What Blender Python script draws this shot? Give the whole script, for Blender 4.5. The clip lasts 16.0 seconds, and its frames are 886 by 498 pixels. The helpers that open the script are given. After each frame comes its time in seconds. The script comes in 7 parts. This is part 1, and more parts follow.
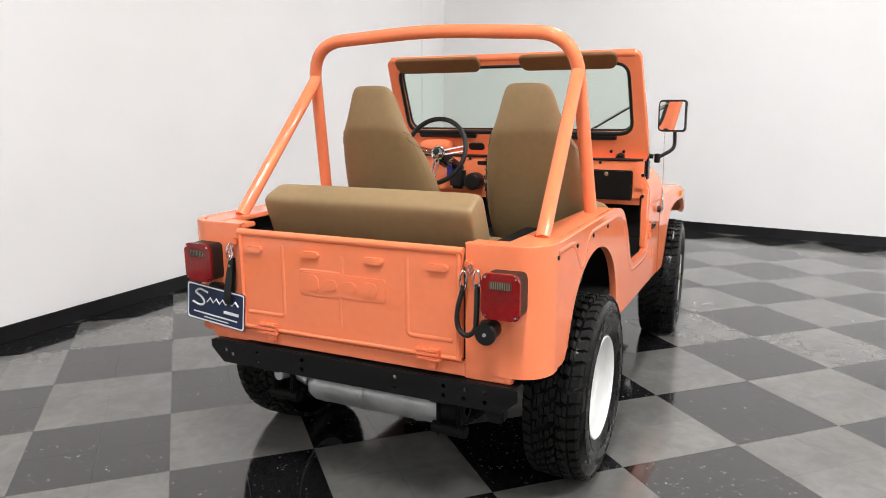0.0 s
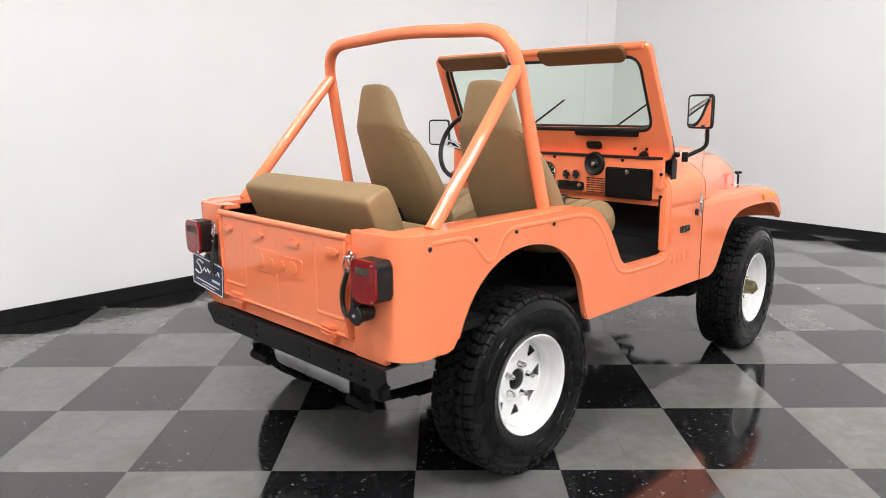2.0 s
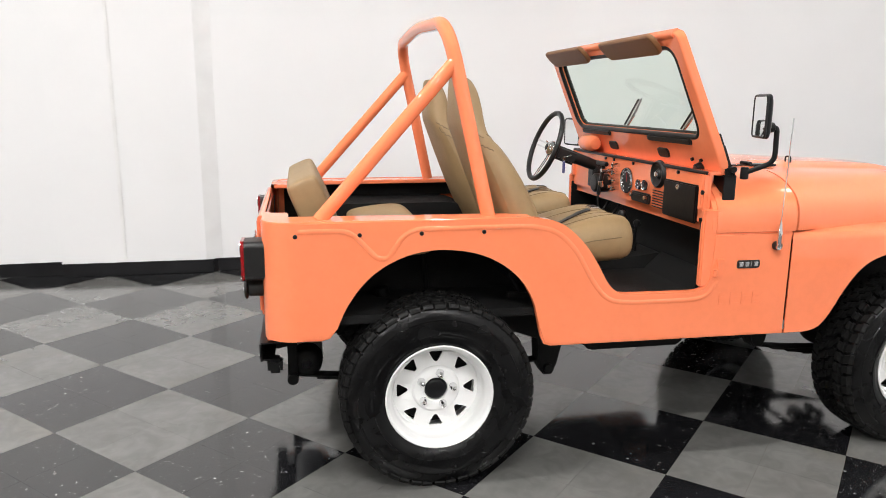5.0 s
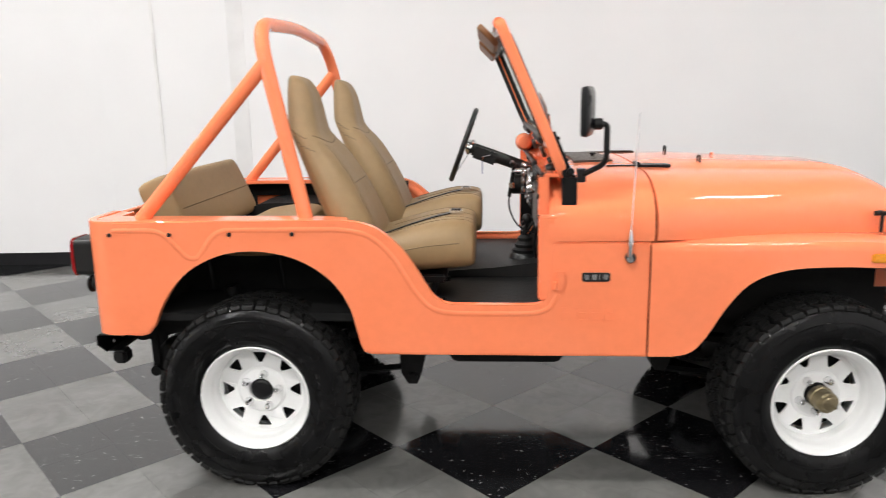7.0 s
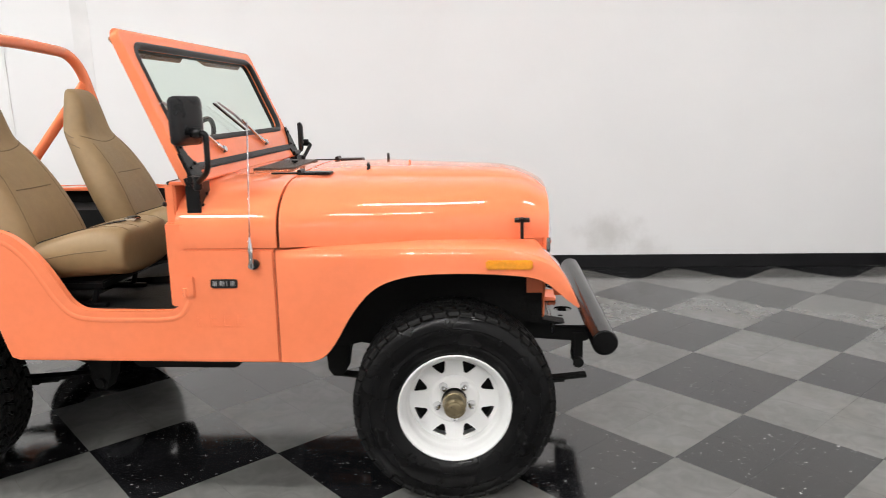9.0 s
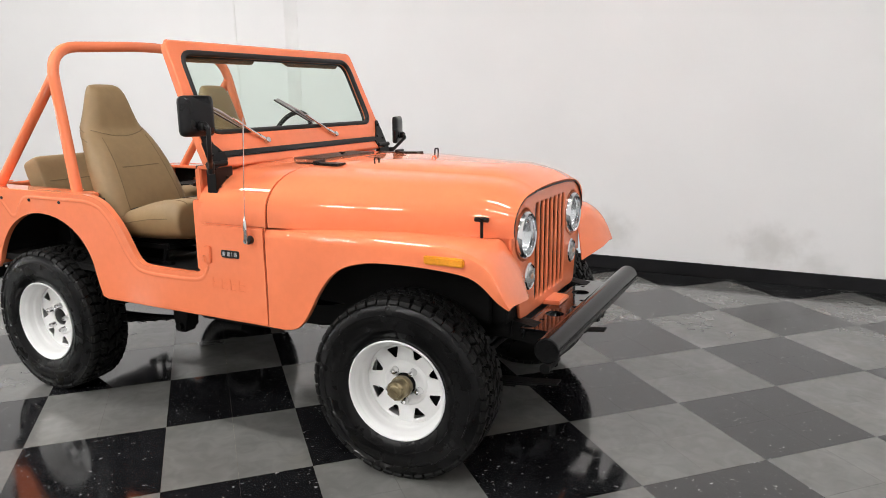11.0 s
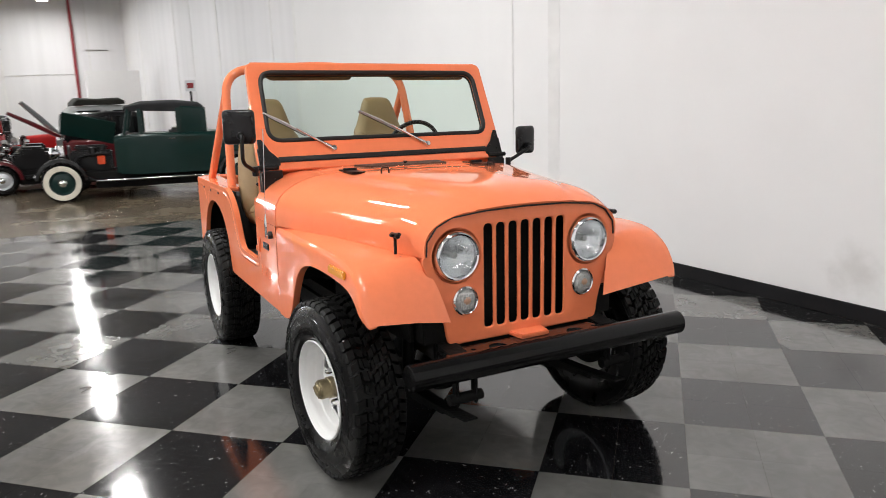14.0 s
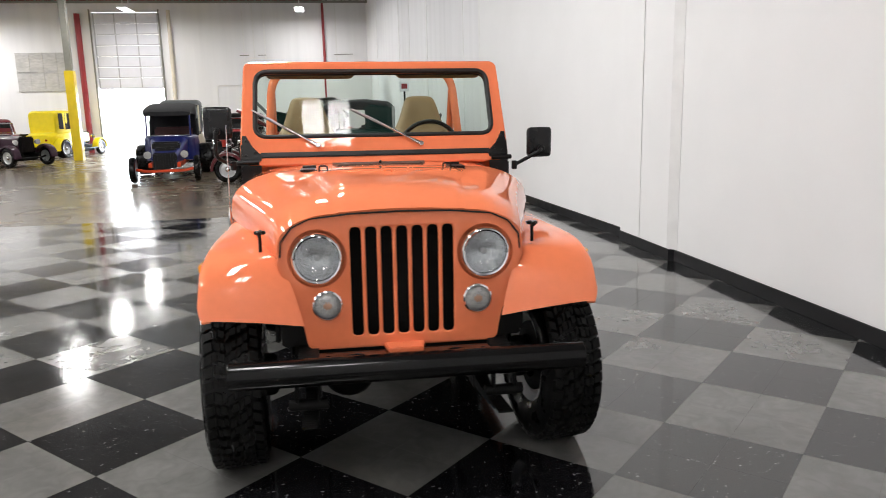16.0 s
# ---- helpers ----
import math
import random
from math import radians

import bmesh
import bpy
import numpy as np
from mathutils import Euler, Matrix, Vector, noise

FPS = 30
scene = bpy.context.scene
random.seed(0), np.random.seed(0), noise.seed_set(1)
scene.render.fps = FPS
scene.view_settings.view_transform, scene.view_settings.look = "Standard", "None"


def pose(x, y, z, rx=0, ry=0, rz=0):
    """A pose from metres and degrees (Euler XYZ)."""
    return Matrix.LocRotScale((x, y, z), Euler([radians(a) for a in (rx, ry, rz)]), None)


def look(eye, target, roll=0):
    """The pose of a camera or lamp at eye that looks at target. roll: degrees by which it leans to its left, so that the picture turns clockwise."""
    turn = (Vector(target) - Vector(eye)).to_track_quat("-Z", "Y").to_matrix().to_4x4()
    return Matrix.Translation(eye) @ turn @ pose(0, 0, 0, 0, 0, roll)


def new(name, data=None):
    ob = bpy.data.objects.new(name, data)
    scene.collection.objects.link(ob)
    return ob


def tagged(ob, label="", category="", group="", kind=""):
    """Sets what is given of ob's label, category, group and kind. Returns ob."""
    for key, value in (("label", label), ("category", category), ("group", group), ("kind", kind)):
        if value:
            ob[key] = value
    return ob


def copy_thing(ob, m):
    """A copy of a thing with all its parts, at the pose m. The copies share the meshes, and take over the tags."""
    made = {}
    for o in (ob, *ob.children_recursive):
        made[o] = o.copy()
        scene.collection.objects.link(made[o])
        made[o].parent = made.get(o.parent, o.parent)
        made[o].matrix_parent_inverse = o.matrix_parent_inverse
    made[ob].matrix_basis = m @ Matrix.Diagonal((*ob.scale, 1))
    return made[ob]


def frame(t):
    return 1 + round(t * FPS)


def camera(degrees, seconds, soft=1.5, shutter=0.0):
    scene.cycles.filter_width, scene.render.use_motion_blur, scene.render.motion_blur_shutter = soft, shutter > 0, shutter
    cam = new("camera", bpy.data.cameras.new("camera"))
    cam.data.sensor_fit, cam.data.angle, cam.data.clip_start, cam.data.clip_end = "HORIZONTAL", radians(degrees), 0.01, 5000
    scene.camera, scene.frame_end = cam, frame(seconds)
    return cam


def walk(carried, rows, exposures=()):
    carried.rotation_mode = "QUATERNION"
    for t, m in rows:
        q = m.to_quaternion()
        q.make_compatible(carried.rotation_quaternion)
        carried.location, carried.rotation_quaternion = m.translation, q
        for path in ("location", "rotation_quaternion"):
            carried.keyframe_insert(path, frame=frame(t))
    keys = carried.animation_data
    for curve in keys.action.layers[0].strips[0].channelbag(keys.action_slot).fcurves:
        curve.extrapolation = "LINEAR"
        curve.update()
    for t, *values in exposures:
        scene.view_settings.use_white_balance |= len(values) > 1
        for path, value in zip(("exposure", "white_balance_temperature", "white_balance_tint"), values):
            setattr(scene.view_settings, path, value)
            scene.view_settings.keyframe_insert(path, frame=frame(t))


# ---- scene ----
cam = camera(63.0, 16.0, 0.8, 0.4)
EXPOSURES = [(0, -0.08), (3.7, -0.05), (6, -0.11), (7, -0.13), (8.5, -0.12), (11, -0.24), (12.5, -0.28), (16, -0.28)]
PATH = [
    (0, (-2.837, -1.417, 1.531), (-1.063, -0.583, 1.133), 0.2),
    (0.5, (-2.748, -1.716, 1.537), (-1.072, -0.7, 1.135), 0.2),
    (1, (-2.623, -1.996, 1.538), (-1.024, -0.864, 1.134), -0),
    (1.5, (-2.468, -2.281, 1.543), (-0.996, -0.989, 1.134), -0.2),
    (2, (-2.242, -2.537, 1.542), (-0.861, -1.15, 1.13), -0.3),
    (2.5, (-1.988, -2.765, 1.542), (-0.723, -1.272, 1.127), -0.4),
    (3, (-1.736, -2.951, 1.541), (-0.641, -1.33, 1.123), -0.2),
    (3.5, (-1.449, -3.084, 1.542), (-0.471, -1.391, 1.12), -0),
    (3.7, (-1.355, -3.132, 1.547), (-0.438, -1.407, 1.122), -0),
    (5.8, (0.045, -3.456, 1.54), (0.171, -1.508, 1.106), 0.2),
    (6, (0.184, -3.434, 1.551), (0.264, -1.485, 1.108), -0.1),
    (6.5, (0.526, -3.427, 1.549), (0.487, -1.477, 1.107), -0.5),
    (7, (0.882, -3.409, 1.545), (0.777, -1.458, 1.115), -1),
    (7.5, (1.237, -3.405, 1.534), (1.137, -1.451, 1.121), -1.1),
    (8, (1.551, -3.387, 1.564), (1.479, -1.436, 1.128), -0.8),
    (8.5, (1.909, -3.374, 1.559), (1.833, -1.424, 1.123), -0.9),
    (8.7, (2.067, -3.369, 1.536), (1.986, -1.416, 1.111), -1),
    (10.8, (3.481, -3.216, 1.523), (2.649, -1.445, 1.107), -0.8),
    (11, (3.573, -3.157, 1.556), (2.692, -1.414, 1.126), -0.9),
    (11.5, (3.864, -3.007, 1.554), (2.804, -1.365, 1.126), -0.8),
    (12, (4.133, -2.823, 1.552), (2.874, -1.327, 1.129), -0.9),
    (12.5, (4.361, -2.588, 1.561), (2.991, -1.196, 1.133), -1.1),
    (13, (4.589, -2.339, 1.557), (3.061, -1.117, 1.142), -1.5),
    (13.5, (4.783, -2.056, 1.554), (3.14, -0.989, 1.153), -1.7),
    (14, (4.968, -1.724, 1.551), (3.244, -0.79, 1.155), -1.8),
    (14.5, (5.129, -1.394, 1.543), (3.308, -0.661, 1.156), -1.5),
    (15, (5.218, -1.043, 1.532), (3.341, -0.468, 1.149), -1.2),
    (15.5, (5.275, -0.667, 1.522), (3.355, -0.258, 1.14), -1.2),
    (16, (5.291, -0.291, 1.502), (3.351, 0.014, 1.126), -1.4),
]
walk(cam, [(t, look(eye, target, roll)) for t, eye, target, roll in PATH], EXPOSURES)

# ---- world and light ----
world = bpy.data.worlds.new("world")
scene.world = world
world.use_nodes = True
wn = world.node_tree.nodes
sky = wn.new("ShaderNodeTexSky")
sky.sky_type = "NISHITA"
sky.sun_disc = False
sky.sun_elevation = radians(50)
sky.sun_rotation = radians(200)
wn["Background"].inputs[1].default_value = 0.12
world.node_tree.links.new(sky.outputs[0], wn["Background"].inputs[0])

LAMP_NEAR, LAMP_FAR = 216, 165
LAMP_Z = 5.88
# The -8.1 pair at x -4.8 and 1.4 is unseen, kept for its light.
LAMP_SPOTS = [(x, -1.1) for x in (-27.4, -21.6, -15.3, -9.1, -2.9, 3.3)] + [(x, -8.1) for x in (-27.4, -22.2, -17.1, -4.8, 1.4)]
# The y -11.5 row is unseen, added to fill the near hall.
LAMP_SPOTS += [(x, -4.6) for x in (-1.2, 4.0)] + [(x, -11.5) for x in (-6.4, -1.2, 4.0)]
# Guessed row, added and doubled in strength to brighten the far left.
LAMP_SPOTS += [(x, -15.1) for x in (-27.2, -22.0, -16.8)]
LAMP_SPOTS += [(5.38, -0.48), (5.38, -0.13)]
SHORT = LAMP_SPOTS[-2:]  # a twin of short fixtures ahead of the truck
DIMMED = {SHORT[0]: 0.07, SHORT[1]: 0.07, (3.3, -1.1): 0.5, (-2.9, -1.1): 1.35, (-9.1, -1.1): 0.85, (-15.3, -1.1): 0.85, (4.0, -4.6): 0.35, (-1.2, -4.6): 1.3}
for i, (x, y) in enumerate(LAMP_SPOTS):
    lamp = bpy.data.lights.new("ceiling_tube", "AREA")
    lamp.shape, lamp.size, lamp.size_y = "RECTANGLE", 0.86 if (x, y) in SHORT else 1.35, 0.28 if (x, y) in SHORT else 0.34
    lamp.energy = LAMP_NEAR * DIMMED.get((x, y), 1.0) if x > -8 else LAMP_FAR * DIMMED.get((x, y), 1.0) if y > -14 else LAMP_FAR * 2.0
    lamp.color = (1.0, 0.985, 0.972)
    lob = new("ceiling_tube", lamp)
    lob.matrix_world = pose(x, y, LAMP_Z - 0.075)

# daylight coming in under the half-raised roll-up door
day = bpy.data.lights.new("door_daylight", "AREA")
day.shape, day.size, day.size_y, day.energy, day.color = "RECTANGLE", 2.4, 2.7, 800, (0.86, 0.93, 1.0)
new("door_daylight", day).matrix_world = pose(-30.35, -8.81, 1.38, 0, -90, 0)

# ---- materials ----
def material(name, base, rough=0.5, metal=0.0, vary=0.0, scale=8.0, bump=0.0, bump_scale=60.0, coat=0.0, spec=0.5,
             rough_vary=0.0, second=None, transmission=0.0, ior=1.45, stretch=(1, 1, 1), wave=0.0):
    """A procedural surface: a base colour with two scales of variation, and fine relief."""
    m = bpy.data.materials.new(name)
    m.use_nodes = True
    nt = m.node_tree
    b = nt.nodes["Principled BSDF"]
    b.inputs["Base Color"].default_value = (*base, 1)
    b.inputs["Roughness"].default_value = rough
    b.inputs["Metallic"].default_value = metal
    b.inputs["IOR"].default_value = ior
    b.inputs["Specular IOR Level"].default_value = spec
    b.inputs["Coat Weight"].default_value = coat
    b.inputs["Coat Roughness"].default_value = 0.02
    b.inputs["Transmission Weight"].default_value = transmission
    tc = nt.nodes.new("ShaderNodeTexCoord")
    mp = nt.nodes.new("ShaderNodeMapping")
    mp.inputs["Scale"].default_value = stretch
    nt.links.new(tc.outputs["Object"], mp.inputs[0])
    if vary or second:
        n1 = nt.nodes.new("ShaderNodeTexNoise")
        n1.inputs["Scale"].default_value, n1.inputs["Detail"].default_value = scale, 6
        nt.links.new(mp.outputs[0], n1.inputs["Vector"])
        n2 = nt.nodes.new("ShaderNodeTexNoise")
        n2.inputs["Scale"].default_value, n2.inputs["Detail"].default_value = scale * 0.13, 3
        nt.links.new(mp.outputs[0], n2.inputs["Vector"])
        add = nt.nodes.new("ShaderNodeMath")
        add.operation = "ADD"
        nt.links.new(n1.outputs[0], add.inputs[0])
        nt.links.new(n2.outputs[0], add.inputs[1])
        ramp = nt.nodes.new("ShaderNodeMapRange")
        ramp.inputs[1].default_value, ramp.inputs[2].default_value = 0.7, 1.3
        nt.links.new(add.outputs[0], ramp.inputs[0])
        mix = nt.nodes.new("ShaderNodeMix")
        mix.data_type = "RGBA"
        lo = second if second else tuple(c * (1 - vary) for c in base)
        hi = base if second else tuple(min(1, c * (1 + vary)) for c in base)
        mix.inputs[6].default_value = (*lo, 1)
        mix.inputs[7].default_value = (*hi, 1)
        nt.links.new(ramp.outputs[0], mix.inputs[0])
        nt.links.new(mix.outputs[2], b.inputs["Base Color"])
        if rough_vary:
            rr = nt.nodes.new("ShaderNodeMapRange")
            rr.inputs[1].default_value, rr.inputs[2].default_value = 0.7, 1.3
            rr.inputs[3].default_value, rr.inputs[4].default_value = max(0.02, rough - rough_vary), rough + rough_vary
            nt.links.new(add.outputs[0], rr.inputs[0])
            nt.links.new(rr.outputs[0], b.inputs["Roughness"])
    if wave:
        # the slight waviness of hand-beaten panels under the clear coat
        nw = nt.nodes.new("ShaderNodeTexNoise")
        nw.inputs["Scale"].default_value, nw.inputs["Detail"].default_value = 4.0, 2
        nt.links.new(mp.outputs[0], nw.inputs["Vector"])
        bw = nt.nodes.new("ShaderNodeBump")
        bw.inputs["Strength"].default_value, bw.inputs["Distance"].default_value = wave, 0.02
        nt.links.new(nw.outputs[0], bw.inputs["Height"])
        nt.links.new(bw.outputs[0], b.inputs["Coat Normal"])
    if bump:
        nb = nt.nodes.new("ShaderNodeTexNoise")
        nb.inputs["Scale"].default_value, nb.inputs["Detail"].default_value = bump_scale, 4
        nt.links.new(mp.outputs[0], nb.inputs["Vector"])
        bp = nt.nodes.new("ShaderNodeBump")
        bp.inputs["Strength"].default_value, bp.inputs["Distance"].default_value = bump, 0.01
        nt.links.new(nb.outputs[0], bp.inputs["Height"])
        nt.links.new(bp.outputs[0], b.inputs["Normal"])
    return m


ORANGE = material("coral_orange_paint", (0.89, 0.236, 0.106), 0.45, vary=0.03, scale=30, coat=1.0, spec=0.0, wave=0.065)
TAN = material("tan_vinyl", (0.275, 0.182, 0.088), 0.52, vary=0.08, scale=25, bump=0.12, bump_scale=420)
VISOR = material("brown_vinyl", (0.20, 0.088, 0.032), 0.5, vary=0.1, scale=25, bump=0.15, bump_scale=300)
BLACK_PAINT = material("black_gloss_paint", (0.008, 0.008, 0.009), 0.3, coat=0.15, vary=0.2, scale=12, rough_vary=0.06, spec=0.3)
BUMPER_BLACK = material("black_bumper_paint", (0.004, 0.004, 0.0042), 0.17, vary=0.3, scale=14, spec=0.32, rough_vary=0.05)
BULB_AMBER = material("faded_amber", (0.46, 0.27, 0.18), 0.3, vary=0.1, scale=40)
DECK_BLACK = material("black_gloss_deck_paint", (0.006, 0.006, 0.0065), 0.12, coat=0.5, vary=0.2, scale=12)
BLACK_SATIN = material("black_satin_metal", (0.005, 0.005, 0.0053), 0.33, spec=0.32, vary=0.3, scale=20, bump=0.05)
BLACK_PLASTIC = material("black_plastic", (0.007, 0.007, 0.007), 0.42, vary=0.2, scale=40, bump=0.08, bump_scale=300)
UNDERBODY = material("black_underbody", (0.0035, 0.0034, 0.0033), 0.6, spec=0.22, vary=0.5, scale=9, bump=0.25, bump_scale=60)
LINER = material("black_bed_liner", (0.006, 0.006, 0.006), 0.7, spec=0.25, vary=0.25, scale=30, bump=0.4, bump_scale=260)
RUBBER = material("tyre_rubber", (0.0030, 0.0030, 0.0032), 0.26, vary=0.35, scale=14, spec=0.28, bump=0.05, bump_scale=120, rough_vary=0.12)
TREAD_RUBBER = material("tyre_tread_rubber", (0.0055, 0.0054, 0.0052), 0.55, vary=0.35, scale=14, spec=0.2, bump=0.1, bump_scale=120)
FLOOR_MAT = material("grey_rubber_mat", (0.013, 0.0128, 0.0125), 0.5, vary=0.3, scale=14, bump=0.25, bump_scale=90)
PANEL_GAP = material("shaded_orange_joint", (0.16, 0.030, 0.014), 0.8, vary=0.3, scale=20, spec=0.1)
VENT_GREY = material("dark_vent_mesh", (0.050, 0.036, 0.028), 0.4, vary=0.3, scale=60, bump=0.4, bump_scale=300)
WHITE_RIM = material("white_rim_paint", (0.80, 0.80, 0.79), 0.3, vary=0.02, scale=20, coat=0.2)
CHROME = material("chrome", (0.78, 0.78, 0.79), 0.08, 1.0, vary=0.05, scale=30)
STEEL = material("galvanised_steel", (0.50, 0.51, 0.52), 0.40, 0.75, vary=0.25, scale=10, bump=0.1, rough_vary=0.1)
BRONZE = material("tarnished_hub_metal", (0.22, 0.18, 0.11), 0.42, 0.9, vary=0.45, scale=30, bump=0.1)
RED_LENS = material("red_lens", (0.20, 0.003, 0.004), 0.08, coat=0.6, spec=0.3, vary=0.3, scale=60, bump=0.12, bump_scale=160)
CLEAR_LENS = material("clear_ribbed_lens", (0.42, 0.42, 0.41), 0.18, coat=0.4, vary=0.25, scale=90, bump=0.4, bump_scale=150)
REVERSE_LENS = material("dull_reversing_lens", (0.30, 0.25, 0.17), 0.2, vary=0.3, scale=70, bump=0.3, bump_scale=150)
TAG_BLUE = material("blue_tag_plastic", (0.03, 0.03, 0.20), 0.3, vary=0.1)
AMBER = material("amber_lens", (0.85, 0.33, 0.02), 0.15, coat=0.5, vary=0.15, scale=60, bump=0.2, bump_scale=300)
NAVY = material("navy_plate_paint", (0.012, 0.022, 0.060), 0.35, vary=0.1, scale=30)
OFFWHITE = material("white_print", (0.75, 0.76, 0.78), 0.4, vary=0.05)
WALL = material("white_wall_paint", (0.78, 0.775, 0.775), 0.6, vary=0.022, scale=1.6, bump=0.03, bump_scale=90)
FAR_WALL = material("streaked_white_wall_paint", (0.77, 0.765, 0.775), 0.6, vary=0.07, scale=2.4, bump=0.03, bump_scale=90, stretch=(1, 1, 0.05))
CONCRETE = material("polished_concrete", (0.115, 0.090, 0.060), 0.26, vary=0.3, scale=1.3, rough_vary=0.08, bump=0.02, spec=0.4)
BASEBOARD = material("black_vinyl_baseboard", (0.010, 0.010, 0.011), 0.42, vary=0.3, scale=6, rough_vary=0.1, spec=0.3)
CEILING = material("ceiling_deck", (0.36, 0.36, 0.355), 0.7, vary=0.1, scale=3)
DOOR_RIB = material("grey_door_rib", (0.42, 0.42, 0.45), 0.5, vary=0.08, scale=6)
GREY_METAL = material("pale_door_panel", (0.72, 0.72, 0.78), 0.45, vary=0.05, scale=4)
CREAM_PIPE = material("cream_pipe_paint", (0.66, 0.60, 0.50), 0.5, vary=0.08, scale=5)
BOARD_GREY = material("speckled_grey_board", (0.46, 0.45, 0.44), 0.7, vary=0.22, scale=5, stretch=(1, 1, 3))
RED_PIPE = material("red_pipe_paint", (0.27, 0.025, 0.030), 0.4, vary=0.15, scale=6)
YELLOW = material("yellow_paint", (0.80, 0.58, 0.02), 0.35, vary=0.08, scale=6)
GREY_STEEL = material("grey_column_paint", (0.20, 0.195, 0.17), 0.5, vary=0.15, scale=6)


def stained(m, spots):
    """Soft grey smudges rubbed on to a wall: each has a place, a width, a height and a depth of colour."""
    N, L = m.node_tree.nodes, m.node_tree.links
    b = N["Principled BSDF"]
    was = b.inputs["Base Color"].links[0].from_socket
    geo = N.new("ShaderNodeNewGeometry")
    for x, z, w, h, deep in spots:
        mp = N.new("ShaderNodeMapping")
        mp.inputs["Location"].default_value = (-x / w, 0, -z / h)
        mp.inputs["Scale"].default_value = (1 / w, 0, 1 / h)
        L.new(geo.outputs["Position"], mp.inputs[0])
        far = N.new("ShaderNodeVectorMath")
        far.operation = "LENGTH"
        L.new(mp.outputs[0], far.inputs[0])
        blot = N.new("ShaderNodeTexNoise")
        blot.inputs["Scale"].default_value, blot.inputs["Detail"].default_value = 7, 5
        L.new(geo.outputs["Position"], blot.inputs["Vector"])
        edge = N.new("ShaderNodeMath")
        edge.operation = "MULTIPLY_ADD"
        edge.inputs[1].default_value = 1.6
        L.new(blot.outputs[0], edge.inputs[0])
        L.new(far.outputs["Value"], edge.inputs[2])
        amount = N.new("ShaderNodeMapRange")
        amount.interpolation_type = "SMOOTHSTEP"
        amount.inputs[1].default_value, amount.inputs[2].default_value = 0.7, 1.9
        amount.inputs[3].default_value, amount.inputs[4].default_value = deep, 0.0
        L.new(edge.outputs[0], amount.inputs[0])
        mix = N.new("ShaderNodeMix")
        mix.data_type = "RGBA"
        L.new(amount.outputs[0], mix.inputs[0])
        L.new(was, mix.inputs[6])
        mix.inputs[7].default_value = (0.30, 0.285, 0.25, 1)
        was = mix.outputs[2]
    L.new(was, b.inputs["Base Color"])
    return m


SMUDGED_WALL = stained(material("smudged_white_wall_paint", (0.78, 0.775, 0.775), 0.6, vary=0.022, scale=1.6, bump=0.03, bump_scale=90),
                       [(3.36, 0.30, 0.34, 0.24, 0.36), (2.10, 0.34, 0.28, 0.22, 0.32), (3.70, 0.18, 0.28, 0.13, 0.24)])


